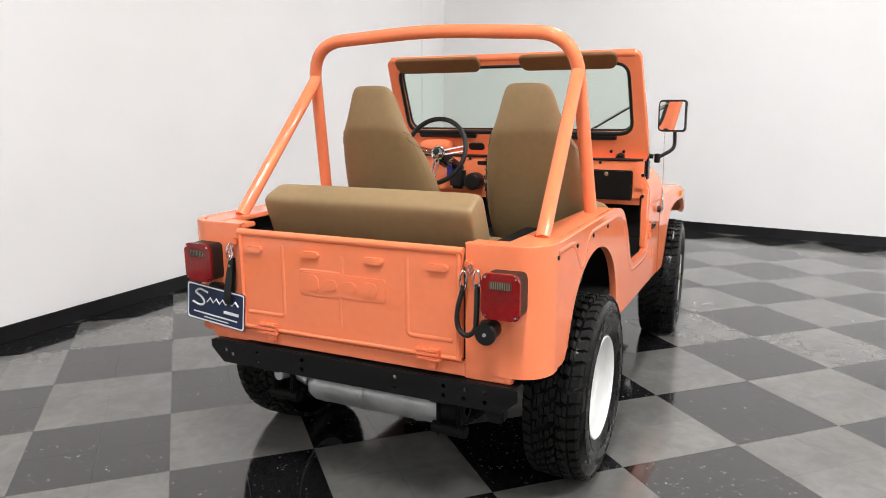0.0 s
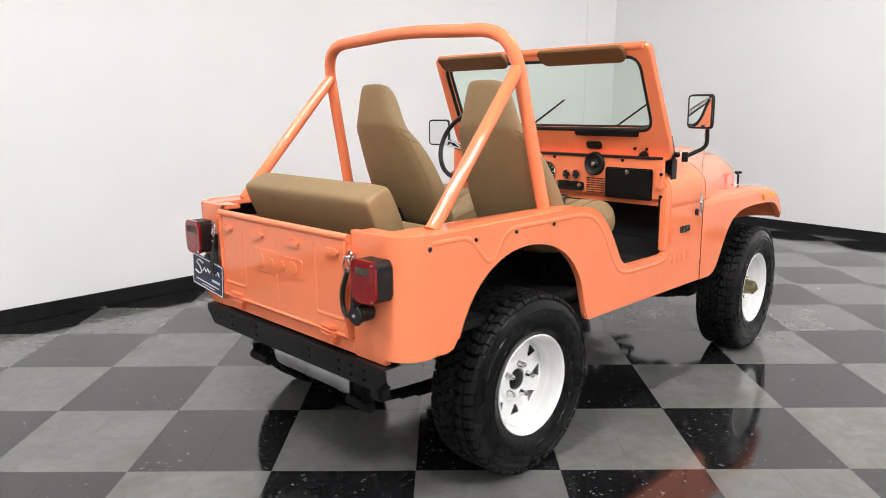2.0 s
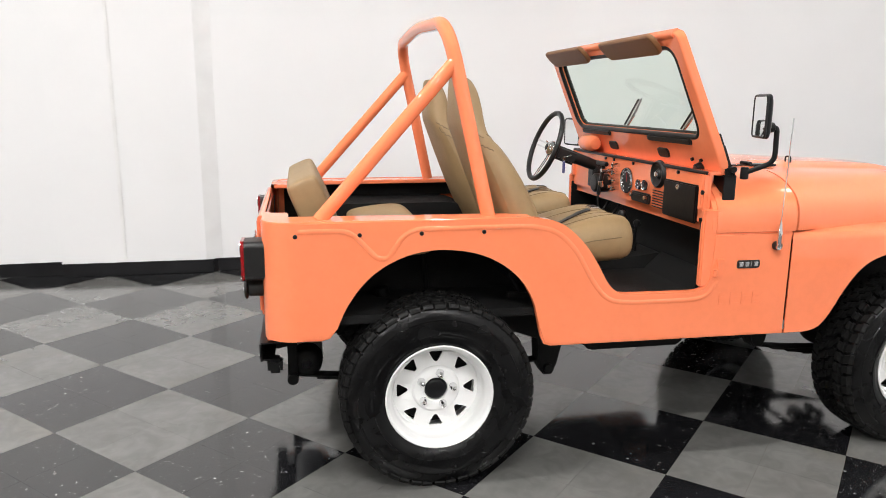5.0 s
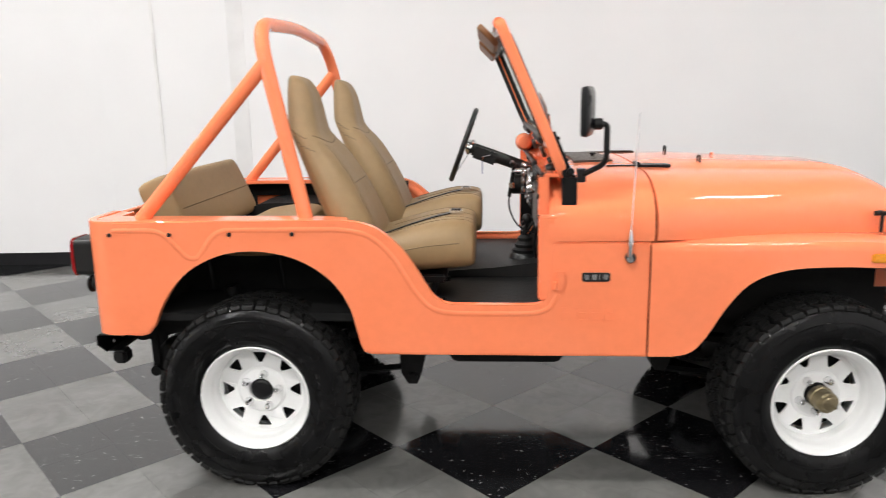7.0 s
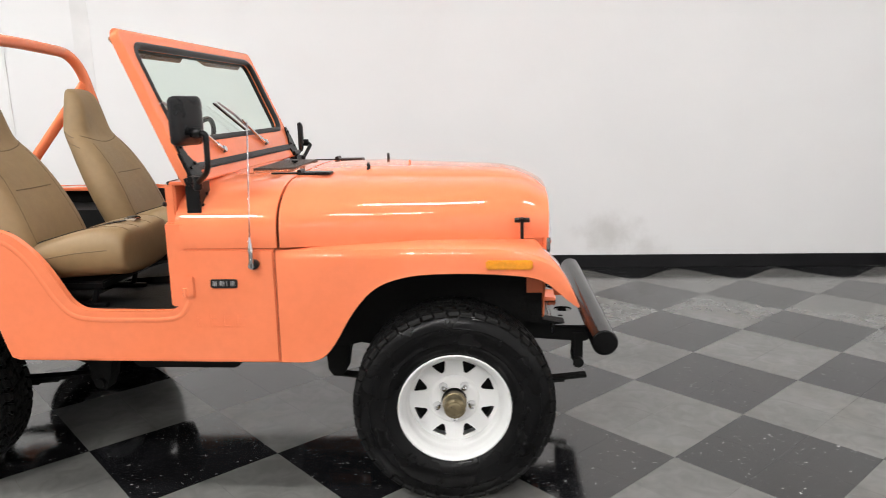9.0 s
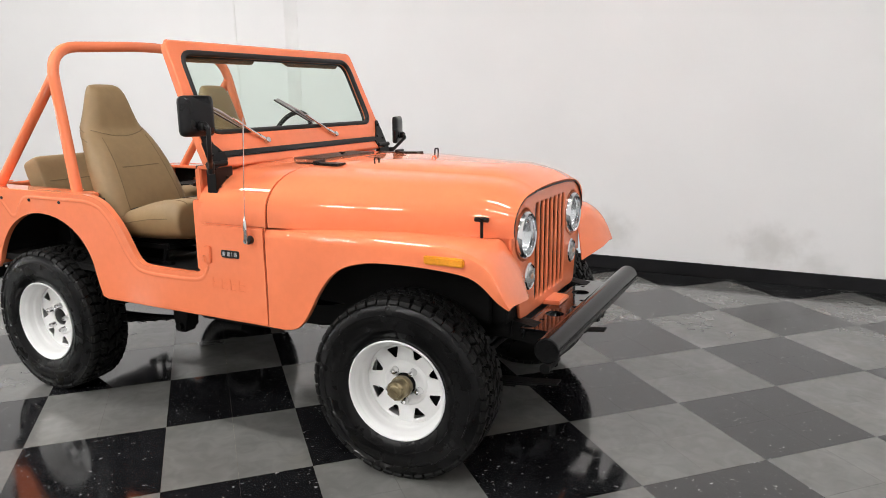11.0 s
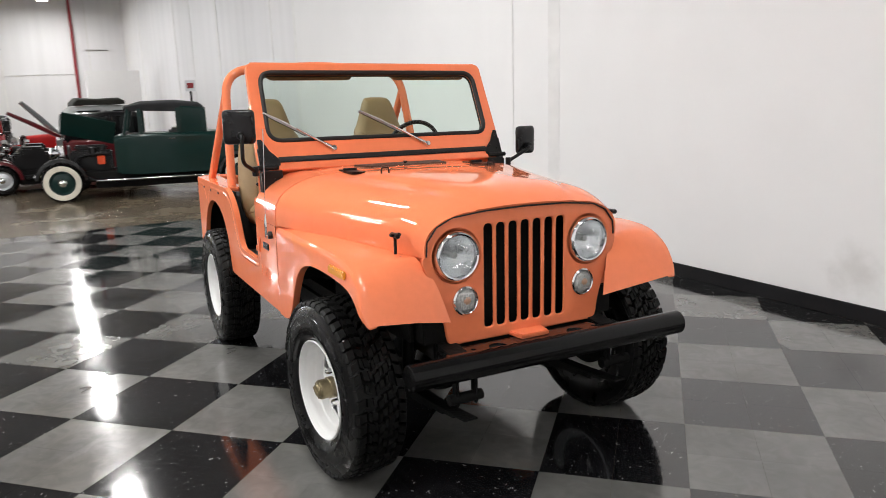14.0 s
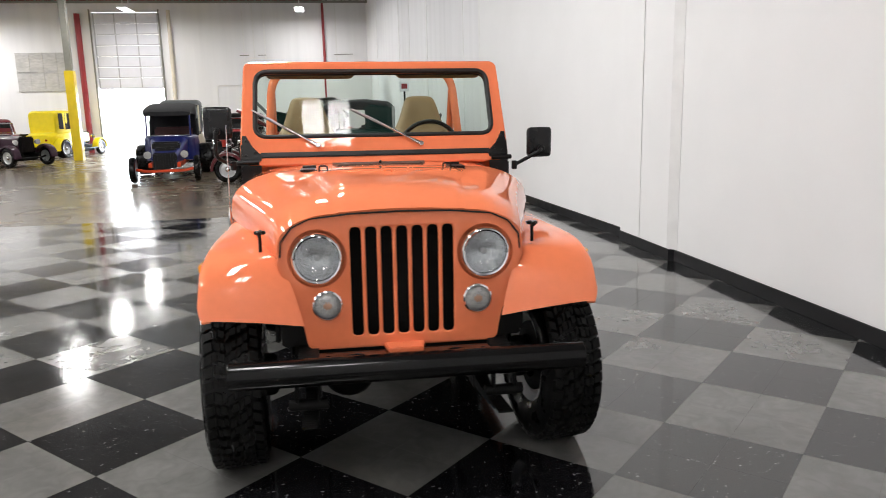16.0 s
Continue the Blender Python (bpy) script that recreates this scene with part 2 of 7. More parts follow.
def tile_material(name, base, fleck, amount, cloud, streak, gloss=(0.055, 0.12)):
    """Vinyl composition tile: mottled ground, lighter chips, streaks; each piece a little different."""
    m = bpy.data.materials.new(name)
    m.use_nodes = True
    nt = m.node_tree
    N, L = nt.nodes, nt.links
    b = N["Principled BSDF"]
    b.inputs["Specular IOR Level"].default_value = 1.0
    geo = N.new("ShaderNodeNewGeometry")
    info = N.new("ShaderNodeObjectInfo")
    big = N.new("ShaderNodeTexNoise")
    big.inputs["Scale"].default_value, big.inputs["Detail"].default_value = 2.2, 5
    L.new(geo.outputs["Position"], big.inputs["Vector"])
    st = N.new("ShaderNodeTexNoise")
    st.inputs["Scale"].default_value, st.inputs["Detail"].default_value, st.inputs["Distortion"].default_value = 9, 6, 1.6
    L.new(geo.outputs["Position"], st.inputs["Vector"])
    vor = N.new("ShaderNodeTexVoronoi")
    vor.inputs["Scale"].default_value = 56
    jag = N.new("ShaderNodeTexNoise")
    jag.inputs["Scale"].default_value, jag.inputs["Detail"].default_value = 95, 3
    L.new(geo.outputs["Position"], jag.inputs["Vector"])
    jig = N.new("ShaderNodeVectorMath")
    jig.operation = "MULTIPLY_ADD"
    jig.inputs[1].default_value = (0.034, 0.034, 0.034)
    L.new(jag.outputs["Color"], jig.inputs[0])
    L.new(geo.outputs["Position"], jig.inputs[2])
    L.new(jig.outputs[0], vor.inputs["Vector"])
    size = N.new("ShaderNodeSeparateColor")
    L.new(vor.outputs["Color"], size.inputs[0])
    th = N.new("ShaderNodeMath")
    th.operation = "MULTIPLY"
    L.new(size.outputs[0], th.inputs[0])
    th.inputs[1].default_value = amount
    cut = N.new("ShaderNodeMath")
    cut.operation = "LESS_THAN"
    L.new(vor.outputs["Distance"], cut.inputs[0])
    L.new(th.outputs[0], cut.inputs[1])
    sel = N.new("ShaderNodeMath")
    sel.operation = "GREATER_THAN"
    L.new(size.outputs[1], sel.inputs[0])
    sel.inputs[1].default_value = 0.66
    on = N.new("ShaderNodeMath")
    on.operation = "MULTIPLY"
    L.new(cut.outputs[0], on.inputs[0])
    L.new(sel.outputs[0], on.inputs[1])
    mul = N.new("ShaderNodeMapRange")
    L.new(big.outputs[0], mul.inputs[0])
    mul.inputs[1].default_value, mul.inputs[2].default_value = 0.3, 0.7
    mul.inputs[3].default_value, mul.inputs[4].default_value = 1 - cloud, 1 + cloud
    mul2 = N.new("ShaderNodeMapRange")
    L.new(st.outputs[0], mul2.inputs[0])
    mul2.inputs[1].default_value, mul2.inputs[2].default_value = 0.35, 0.65
    mul2.inputs[3].default_value, mul2.inputs[4].default_value = 1 - streak, 1 + streak
    rnd = N.new("ShaderNodeMapRange")
    L.new(info.outputs["Random"], rnd.inputs[0])
    rnd.inputs[3].default_value, rnd.inputs[4].default_value = 0.93, 1.07
    p = N.new("ShaderNodeMath")
    p.operation = "MULTIPLY"
    L.new(mul.outputs[0], p.inputs[0])
    L.new(mul2.outputs[0], p.inputs[1])
    p2 = N.new("ShaderNodeMath")
    p2.operation = "MULTIPLY"
    L.new(p.outputs[0], p2.inputs[0])
    L.new(rnd.outputs[0], p2.inputs[1])
    col = N.new("ShaderNodeVectorMath")
    col.operation = "SCALE"
    col.inputs[0].default_value = base
    L.new(p2.outputs[0], col.inputs["Scale"])
    mix = N.new("ShaderNodeMix")
    mix.data_type = "RGBA"
    L.new(on.outputs[0], mix.inputs[0])
    L.new(col.outputs[0], mix.inputs[6])
    mix.inputs[7].default_value = (*fleck, 1)
    # hairline scratches and brownish scuffs, in scattered patches
    turned = N.new("ShaderNodeMapping")
    turned.inputs["Rotation"].default_value = (0, 0, 0.45)
    turned.inputs["Scale"].default_value = (1.1, 70, 1)
    L.new(geo.outputs["Position"], turned.inputs[0])
    path = N.new("ShaderNodeTexNoise")
    path.inputs["Scale"].default_value, path.inputs["Detail"].default_value = 1.0, 2
    L.new(turned.outputs[0], path.inputs["Vector"])
    off = N.new("ShaderNodeMath")
    off.operation = "GREATER_THAN"
    off.inputs[1].default_value = 0.72
    L.new(path.outputs[0], off.inputs[0])
    patch = N.new("ShaderNodeTexNoise")
    patch.inputs["Scale"].default_value, patch.inputs["Detail"].default_value = 1.4, 2
    L.new(geo.outputs["Position"], patch.inputs["Vector"])
    here = N.new("ShaderNodeMapRange")
    L.new(patch.outputs[0], here.inputs[0])
    here.inputs[1].default_value, here.inputs[2].default_value = 0.56, 0.66
    here.inputs[3].default_value, here.inputs[4].default_value = 0.0, 0.22
    line = N.new("ShaderNodeMath")
    line.operation = "MULTIPLY"
    L.new(off.outputs[0], line.inputs[0])
    L.new(here.outputs[0], line.inputs[1])
    worn = N.new("ShaderNodeMix")
    worn.data_type = "RGBA"
    L.new(line.outputs[0], worn.inputs[0])
    L.new(mix.outputs[2], worn.inputs[6])
    worn.inputs[7].default_value = (0.22, 0.21, 0.19, 1)
    scuff = N.new("ShaderNodeMath")
    scuff.operation = "MULTIPLY"
    L.new(here.outputs[0], scuff.inputs[0])
    L.new(st.outputs[0], scuff.inputs[1])
    tan = N.new("ShaderNodeMix")
    tan.data_type, tan.blend_type = "RGBA", "MULTIPLY"
    L.new(scuff.outputs[0], tan.inputs[0])
    L.new(worn.outputs[2], tan.inputs[6])
    tan.inputs[7].default_value = (0.80, 0.62, 0.32, 1)
    L.new(tan.outputs[2], b.inputs["Base Color"])
    rg = N.new("ShaderNodeMapRange")
    L.new(st.outputs[0], rg.inputs[0])
    rg.inputs[1].default_value, rg.inputs[2].default_value = 0.3, 0.7
    rg.inputs[3].default_value, rg.inputs[4].default_value = gloss
    L.new(rg.outputs[0], b.inputs["Roughness"])
    bp = N.new("ShaderNodeBump")
    bp.inputs["Strength"].default_value, bp.inputs["Distance"].default_value = 0.08, 0.004
    L.new(big.outputs[0], bp.inputs["Height"])
    L.new(bp.outputs[0], b.inputs["Normal"])
    return m


DARK_TILE = tile_material("black_flecked_tile", (0.008, 0.008, 0.009), (0.30, 0.30, 0.30), 0.27, 0.25, 0.12)
LIGHT_TILE = tile_material("grey_marbled_tile", (0.122, 0.121, 0.115), (0.135, 0.135, 0.13), 0.22, 0.16, 0.08, (0.08, 0.20))


def glass_material(name, tint, clear):
    m = bpy.data.materials.new(name)
    m.use_nodes = True
    N, L = m.node_tree.nodes, m.node_tree.links
    N.remove(N["Principled BSDF"])
    tr = N.new("ShaderNodeBsdfTransparent")
    tr.inputs[0].default_value = (*tint, 1)
    gl = N.new("ShaderNodeBsdfGlossy")
    gl.inputs["Roughness"].default_value = 0.02
    lw = N.new("ShaderNodeLayerWeight")
    lw.inputs[0].default_value = 0.5
    pw = N.new("ShaderNodeMath")
    pw.operation = "POWER"
    pw.inputs[1].default_value = 4.5
    fr = N.new("ShaderNodeMath")
    fr.operation = "MULTIPLY_ADD"
    fr.inputs[1].default_value, fr.inputs[2].default_value = 0.55, clear
    L.new(lw.outputs["Facing"], pw.inputs[0])
    L.new(pw.outputs[0], fr.inputs[0])
    mx = N.new("ShaderNodeMixShader")
    L.new(fr.outputs[0], mx.inputs[0])
    L.new(tr.outputs[0], mx.inputs[1])
    L.new(gl.outputs[0], mx.inputs[2])
    L.new(mx.outputs[0], N["Material Output"].inputs[0])
    return m


GLASS = glass_material("green_tinted_glass", (0.80, 0.905, 0.845), 0.035)
LAMP_GLASS = glass_material("headlight_glass", (0.93, 0.95, 0.96), 0.05)
REFLECTOR = material("silvered_reflector", (0.86, 0.87, 0.88), 0.26, 1.0, vary=0.1, scale=20, bump=0.35, bump_scale=25, stretch=(1, 8, 0.6))
MIRROR = material("mirror_glass", (0.85, 0.86, 0.86), 0.01, 1.0)


def glow_material(name, colour, strength):
    m = bpy.data.materials.new(name)
    m.use_nodes = True
    b = m.node_tree.nodes["Principled BSDF"]
    b.inputs["Emission Color"].default_value = (*colour, 1)
    b.inputs["Emission Strength"].default_value = strength
    return m


TUBE_GLOW = glow_material("lit_diffuser", (1.0, 0.985, 0.96), 14.0)
DAYLIGHT = glow_material("bright_daylight", (1.0, 1.0, 1.0), 4.5)

# ---- mesh tools ----
import collections

def merge(*bms):
    out = bmesh.new()
    for b in bms:
        tmp = bpy.data.meshes.new("tmp")
        b.to_mesh(tmp)
        b.free()
        out.from_mesh(tmp)
        bpy.data.meshes.remove(tmp)
    return out


def prism(pts, a, b, axis="y", bev=0.0, seg=2):
    """A polygon of 2D points, drawn out along an axis from a to b. axis y: (x, z); x: (y, z); z: (x, y)."""
    bm = bmesh.new()
    put = {"y": lambda p, v: (p[0], v, p[1]), "x": lambda p, v: (v, p[0], p[1]), "z": lambda p, v: (p[0], p[1], v)}[axis]
    lo = [bm.verts.new(put(p, a)) for p in pts]
    hi = [bm.verts.new(put(p, b)) for p in pts]
    n = len(pts)
    faces = [bm.faces.new(lo), bm.faces.new(hi[::-1])]
    rims = []
    for i in range(n):
        bm.faces.new((lo[i], hi[i], hi[(i + 1) % n], lo[(i + 1) % n]))
    if bev:
        bmesh.ops.bevel(bm, geom=[e for f in faces for e in f.edges], offset=bev, segments=seg, affect="EDGES", clamp_overlap=True)
    bmesh.ops.recalc_face_normals(bm, faces=bm.faces)
    return bm


def box(x0, x1, y0, y1, z0, z1, bev=0.0, seg=2):
    bm = bmesh.new()
    bmesh.ops.create_cube(bm, size=1, matrix=Matrix.LocRotScale(((x0 + x1) / 2, (y0 + y1) / 2, (z0 + z1) / 2), None, (abs(x1 - x0), abs(y1 - y0), abs(z1 - z0))))
    if bev:
        bmesh.ops.bevel(bm, geom=bm.edges[:], offset=bev, segments=seg, affect="EDGES", clamp_overlap=True)
    return bm


def loft(rings, closed=True, caps=True):
    bm = bmesh.new()
    rows = [[bm.verts.new(p) for p in r] for r in rings]
    n = len(rows[0])
    for a, b in zip(rows, rows[1:]):
        for i in range(n if closed else n - 1):
            j = (i + 1) % n
            bm.faces.new((a[i], a[j], b[j], b[i]))
    if caps and closed:
        bm.faces.new(rows[0][::-1])
        bm.faces.new(rows[-1])
    bmesh.ops.recalc_face_normals(bm, faces=bm.faces)
    return bm


def round_path(pts, r, n=5, closed=False):
    """A polyline with its corners rounded."""
    pts = [Vector(p) for p in pts]
    out, m = [], len(pts)
    for i, p in enumerate(pts):
        if not closed and i in (0, m - 1):
            out.append(p)
            continue
        a, b = pts[i - 1] - p, pts[(i + 1) % m] - p
        d = min(r, a.length * 0.48, b.length * 0.48)
        s, e = p + a.normalized() * d, p + b.normalized() * d
        for k in range(n + 1):
            t = k / n
            out.append(s.lerp(p, t).lerp(p.lerp(e, t), t))
    return out


def tube(pts, r, n=10, closed=False, caps=True):
    """A round bar along a polyline; r may be a list."""
    pts = [Vector(p) for p in pts]
    m = len(pts)
    rad = r if isinstance(r, (list, tuple)) else [r] * m
    tang = []
    for i in range(m):
        a = pts[i - 1] if (i > 0 or closed) else pts[0]
        b = pts[(i + 1) % m] if (i < m - 1 or closed) else pts[-1]
        tang.append((b - a).normalized())
    up = Vector((0, 0, 1)) if abs(tang[0].z) < 0.9 else Vector((1, 0, 0))
    u = tang[0].cross(up).normalized()
    rings = []
    for i in range(m):
        u = (u - tang[i] * u.dot(tang[i])).normalized()
        v = tang[i].cross(u)
        rings.append([pts[i] + (u * math.cos(2 * math.pi * k / n) + v * math.sin(2 * math.pi * k / n)) * rad[i] for k in range(n)])
    if closed:
        rings.append(rings[0])
        bm = loft(rings, True, False)
        bmesh.ops.remove_doubles(bm, verts=bm.verts, dist=1e-5)
        return bm
    return loft(rings, True, caps)


def lathe(prof, n=32, axis="y", at=(0, 0, 0)):
    """Turns a profile of (radius, place along the axis) about an axis."""
    bm = bmesh.new()
    rows = []
    for r, h in prof:
        row = []
        for k in range(n if r > 1e-6 else 1):
            c, s = r * math.cos(2 * math.pi * k / n), r * math.sin(2 * math.pi * k / n)
            p = {"y": (c, h, s), "z": (c, s, h), "x": (h, c, s)}[axis]
            row.append(bm.verts.new(Vector(p) + Vector(at)))
        rows.append(row)
    for a, b in zip(rows, rows[1:]):
        for i in range(n):
            j = (i + 1) % n
            if len(a) == 1 and len(b) == 1:
                continue
            if len(a) == 1:
                bm.faces.new((a[0], b[j], b[i]))
            elif len(b) == 1:
                bm.faces.new((a[i], a[j], b[0]))
            else:
                bm.faces.new((a[i], a[j], b[j], b[i]))
    bmesh.ops.recalc_face_normals(bm, faces=bm.faces)
    return bm


def cyl(a, b, r, n=16, bev=0.0):
    a, b = Vector(a), Vector(b)
    if not bev:
        return tube([a, b], r, n)
    d = (b - a).normalized() * bev
    return tube([a, a + d, b - d, b], [r - bev, r, r, r - bev], n)


def plate(outer, holes, depth, bev=0.0):
    """A flat plate in the local x-y plane, with holes through it, of a thickness about z = 0."""
    cu = bpy.data.curves.new("outline", "CURVE")
    cu.dimensions, cu.fill_mode, cu.extrude, cu.bevel_depth, cu.bevel_resolution = "2D", "BOTH", depth / 2 - bev, bev, 1
    for loop in (outer, *holes):
        sp = cu.splines.new("POLY")
        sp.points.add(len(loop) - 1)
        for q, p in zip(sp.points, loop):
            q.co = (p[0], p[1], 0, 1)
        sp.use_cyclic_u = True
    ob = bpy.data.objects.new("outline", cu)
    me = bpy.data.meshes.new_from_object(ob)
    bm = bmesh.new()
    bm.from_mesh(me)
    bpy.data.objects.remove(ob)
    bpy.data.curves.remove(cu)
    bpy.data.meshes.remove(me)
    bmesh.ops.remove_doubles(bm, verts=bm.verts, dist=1e-5)
    return bm


def moved(bm, m):
    bm.transform(m)
    if m.determinant() < 0:
        bmesh.ops.reverse_faces(bm, faces=bm.faces)
    return bm


FLIP = Matrix.Diagonal((1, -1, 1, 1))


def circle(cx, cy, r, n=24):
    return [(cx + r * math.cos(2 * math.pi * k / n), cy + r * math.sin(2 * math.pi * k / n)) for k in range(n)]


def round_rect(x0, x1, y0, y1, r, n=4):
    return [(p.x, p.y) for p in round_path([(x0, y0, 0), (x1, y0, 0), (x1, y1, 0), (x0, y1, 0)], r, n, True)]


def mesh_of(name, bm, mat, sharp=38):
    me = bpy.data.meshes.new(name)
    bm.to_mesh(me)
    bm.free()
    me.materials.append(mat)
    me.polygons.foreach_set("use_smooth", [True] * len(me.polygons))
    me.set_sharp_from_angle(angle=radians(sharp))
    if sharp < 60 and name not in ("hood", "front_fender", "cowl", "tread") and len(me.polygons) < 4000:
        weigh_normals(me, sharp)
    return me


def weigh_normals(me, sharp):
    """Normals weighted by face area, so that large flat faces stay flat beside narrow rounded edges."""
    limit = math.cos(radians(max(sharp, 50)))
    around = collections.defaultdict(list)
    faces = [(p.normal.copy(), p.area, list(p.vertices)) for p in me.polygons]
    for i, (n, a, vs) in enumerate(faces):
        for v in vs:
            around[v].append(i)
    out = []
    for n, a, vs in faces:
        for v in vs:
            s = Vector((0, 0, 0))
            for g in around[v]:
                if faces[g][0].dot(n) > limit:
                    s += faces[g][0] * faces[g][1]
            out.append(s.normalized() if s.length > 1e-12 else n)
    me.normals_split_custom_set(out)


def part(name, bm, mat, parent=None, label="", sharp=38):
    ob = new(name, mesh_of(name, bm, mat, sharp))
    if parent:
        ob.parent = parent
    if label:
        ob["label"] = label
    return ob


def thing(name, label, category, at=None, group="", kind=""):
    ob = new(name)
    ob.empty_display_size = 0.2
    if at:
        ob.matrix_world = at
    return tagged(ob, label, category, group, kind)


def structure(name, bm, mat, label, category, sharp=38):
    return tagged(part(name, bm, mat, None, "", sharp), label, category, kind="structure")

# ---- the room: x along the truck, y to its left, the origin under its rear axle ----
FRONT_X, LEFT_Y, BACK_X, RIGHT_Y, TOP_Z, CHECK_X = 6.62, 3.03, -30.0, -19.0, 6.7, -5.9
SKIRT = 0.112
BEND, STEP_Y, FOLD_X = -2.45, 2.985, -9.0
CORNER = (BACK_X, 1.85)


def far_y(x):
    """The face of the long wall past the bend."""
    return LEFT_Y + 0.05 + (x - BEND) * (CORNER[1] - LEFT_Y - 0.05) / (BACK_X - BEND)


structure("floor", box(BACK_X - 0.3, FRONT_X + 0.3, RIGHT_Y - 0.3, LEFT_Y + 0.6, -0.3, -0.004), CONCRETE, "polished brown concrete floor under the tiles and beyond them", "floor")
structure("wall_left", prism([(-1.22, LEFT_Y), (FRONT_X, LEFT_Y), (FRONT_X, LEFT_Y + 0.3), (-1.22, LEFT_Y + 0.3)], -0.004, TOP_Z, "z"), SMUDGED_WALL, "white painted wall with faint grey smudges near its foot", "wall")
structure("wall_left_panel", prism([(BEND, STEP_Y), (-1.30, STEP_Y), (-1.265, STEP_Y + 0.012), (-1.221, STEP_Y + 0.03), (-1.221, LEFT_Y + 0.3), (BEND, LEFT_Y + 0.3)], -0.004, TOP_Z, "z"), WALL, "white painted wall panel beside a sealed joint", "wall")
structure("wall_left_middle", prism([(BEND - 0.001, far_y(BEND)), (BEND - 0.001, LEFT_Y + 0.35), (FOLD_X, far_y(FOLD_X) + 0.3), (FOLD_X, far_y(FOLD_X))], -0.004, TOP_Z, "z"), WALL, "white painted wall running on behind the truck", "wall")
structure("wall_left_far", prism([(FOLD_X - 0.001, far_y(FOLD_X) + 0.02), (FOLD_X - 0.001, far_y(FOLD_X) + 0.3), (BACK_X, CORNER[1] + 0.33), (BACK_X, CORNER[1] + 0.02)], -0.004, TOP_Z, "z"), FAR_WALL, "white painted wall running on past the old cars", "wall")
FRONT_END = FRONT_X - 0.075 * (LEFT_Y - RIGHT_Y)  # the front wall stands a little askew
structure("wall_front", prism([(FRONT_END, RIGHT_Y), (FRONT_X, LEFT_Y), (FRONT_X, LEFT_Y + 0.3), (FRONT_X + 0.3, LEFT_Y + 0.3), (FRONT_X + 0.3, RIGHT_Y)], -0.004, TOP_Z, "z"), WALL, "plain white painted wall ahead of the truck", "wall")
structure("wall_right", box(BACK_X, FRONT_X + 0.3, RIGHT_Y - 0.3, RIGHT_Y, -0.004, TOP_Z), WALL, "plain white painted warehouse wall", "wall")
structure("ceiling", box(BACK_X - 0.3, FRONT_X + 0.3, RIGHT_Y - 0.3, LEFT_Y + 0.6, TOP_Z, TOP_Z + 0.2), CEILING, "high pale metal deck ceiling of the warehouse", "ceiling")

# back wall with the opening of the roll-up door
D0, D1, DT = -10.22, -7.41, 6.14
bk = merge(box(BACK_X - 0.3, BACK_X, RIGHT_Y, D0, -0.004, TOP_Z), box(BACK_X - 0.3, BACK_X, D1, LEFT_Y + 0.3, -0.004, TOP_Z), box(BACK_X - 0.3, BACK_X, D0, D1, DT, TOP_Z))
structure("wall_back", bk, FAR_WALL, "white painted block wall at the end of the warehouse", "wall")

# black vinyl skirting
base = merge(box(-1.21, FRONT_X - 0.02, LEFT_Y - 0.014, LEFT_Y - 0.001, 0, SKIRT, 0.004), box(BEND, -1.235, STEP_Y - 0.014, STEP_Y - 0.001, 0, SKIRT, 0.004), prism([(-1.238, STEP_Y - 0.016), (-1.206, LEFT_Y - 0.017), (-1.206, LEFT_Y - 0.002), (-1.238, STEP_Y + 0.004)], 0, SKIRT + 0.001, "z"), prism([(BEND - 0.02, far_y(BEND) - 0.002), (BEND - 0.02, far_y(BEND) - 0.015), (-15, far_y(-15) - 0.015), (-15, far_y(-15) - 0.002)], 0, SKIRT, "z"))
structure("baseboard", base, BASEBOARD, "black vinyl baseboard along the white wall", "baseboard")
structure("baseboard_front", prism([(FRONT_END - 0.014, RIGHT_Y), (FRONT_X - 0.016, LEFT_Y - 0.016), (FRONT_X - 0.003, LEFT_Y - 0.016), (FRONT_END - 0.001, RIGHT_Y)], 0, SKIRT, "z"), BASEBOARD, "black vinyl baseboard along the front wall", "baseboard")

# shallow joints between the wall panels
JOINT = material("joint_sealant", (0.76, 0.755, 0.745), 0.6, vary=0.08, scale=5)
structure("trim", box(-1.965, -1.937, STEP_Y - 0.006, STEP_Y - 0.001, SKIRT, TOP_Z, 0.003), JOINT, "thin grey sealed joint running up the white wall", "wall joint")
structure("trim", box(5.935, 5.965, LEFT_Y - 0.005, LEFT_Y - 0.001, SKIRT, TOP_Z, 0.002), JOINT, "thin grey sealed joint running up the white wall", "wall joint")
for jx, jw in ((FOLD_X - 0.1, 0.09), (-10.5, 0.03), (-14.75, 0.09), (-17.6, 0.03), (-19.8, 0.08), (-26.0, 0.10)):
    y = far_y(jx) + 0.02
    structure("trim", box(jx - jw, jx + jw, y - 0.008, y + 0.02, 0, TOP_Z, 0.003), JOINT, "grey sealed joint running up the white wall", "wall joint")


SEALANT = material("grey_joint_sealant", (0.73, 0.725, 0.72), 0.6, vary=0.08, scale=4)
structure("trim", prism([(-1.296, STEP_Y - 0.004), (-1.265, STEP_Y + 0.006), (-1.2, LEFT_Y - 0.012), (-1.165, LEFT_Y - 0.004), (-1.165, LEFT_Y - 0.001), (-1.219, LEFT_Y - 0.001), (-1.219, STEP_Y + 0.026), (-1.262, STEP_Y + 0.012)], SKIRT, TOP_Z, "z"), SEALANT, "grey sealant in the stepped wall joint", "wall joint")

# vinyl tiles laid as a check of four-tile squares, turned by 45 degrees
T = 0.6096
half = T / 2
turn = Matrix.Rotation(radians(-45), 4, "Z")
origin = turn @ Vector((-1.1363, -3.0257, 0))


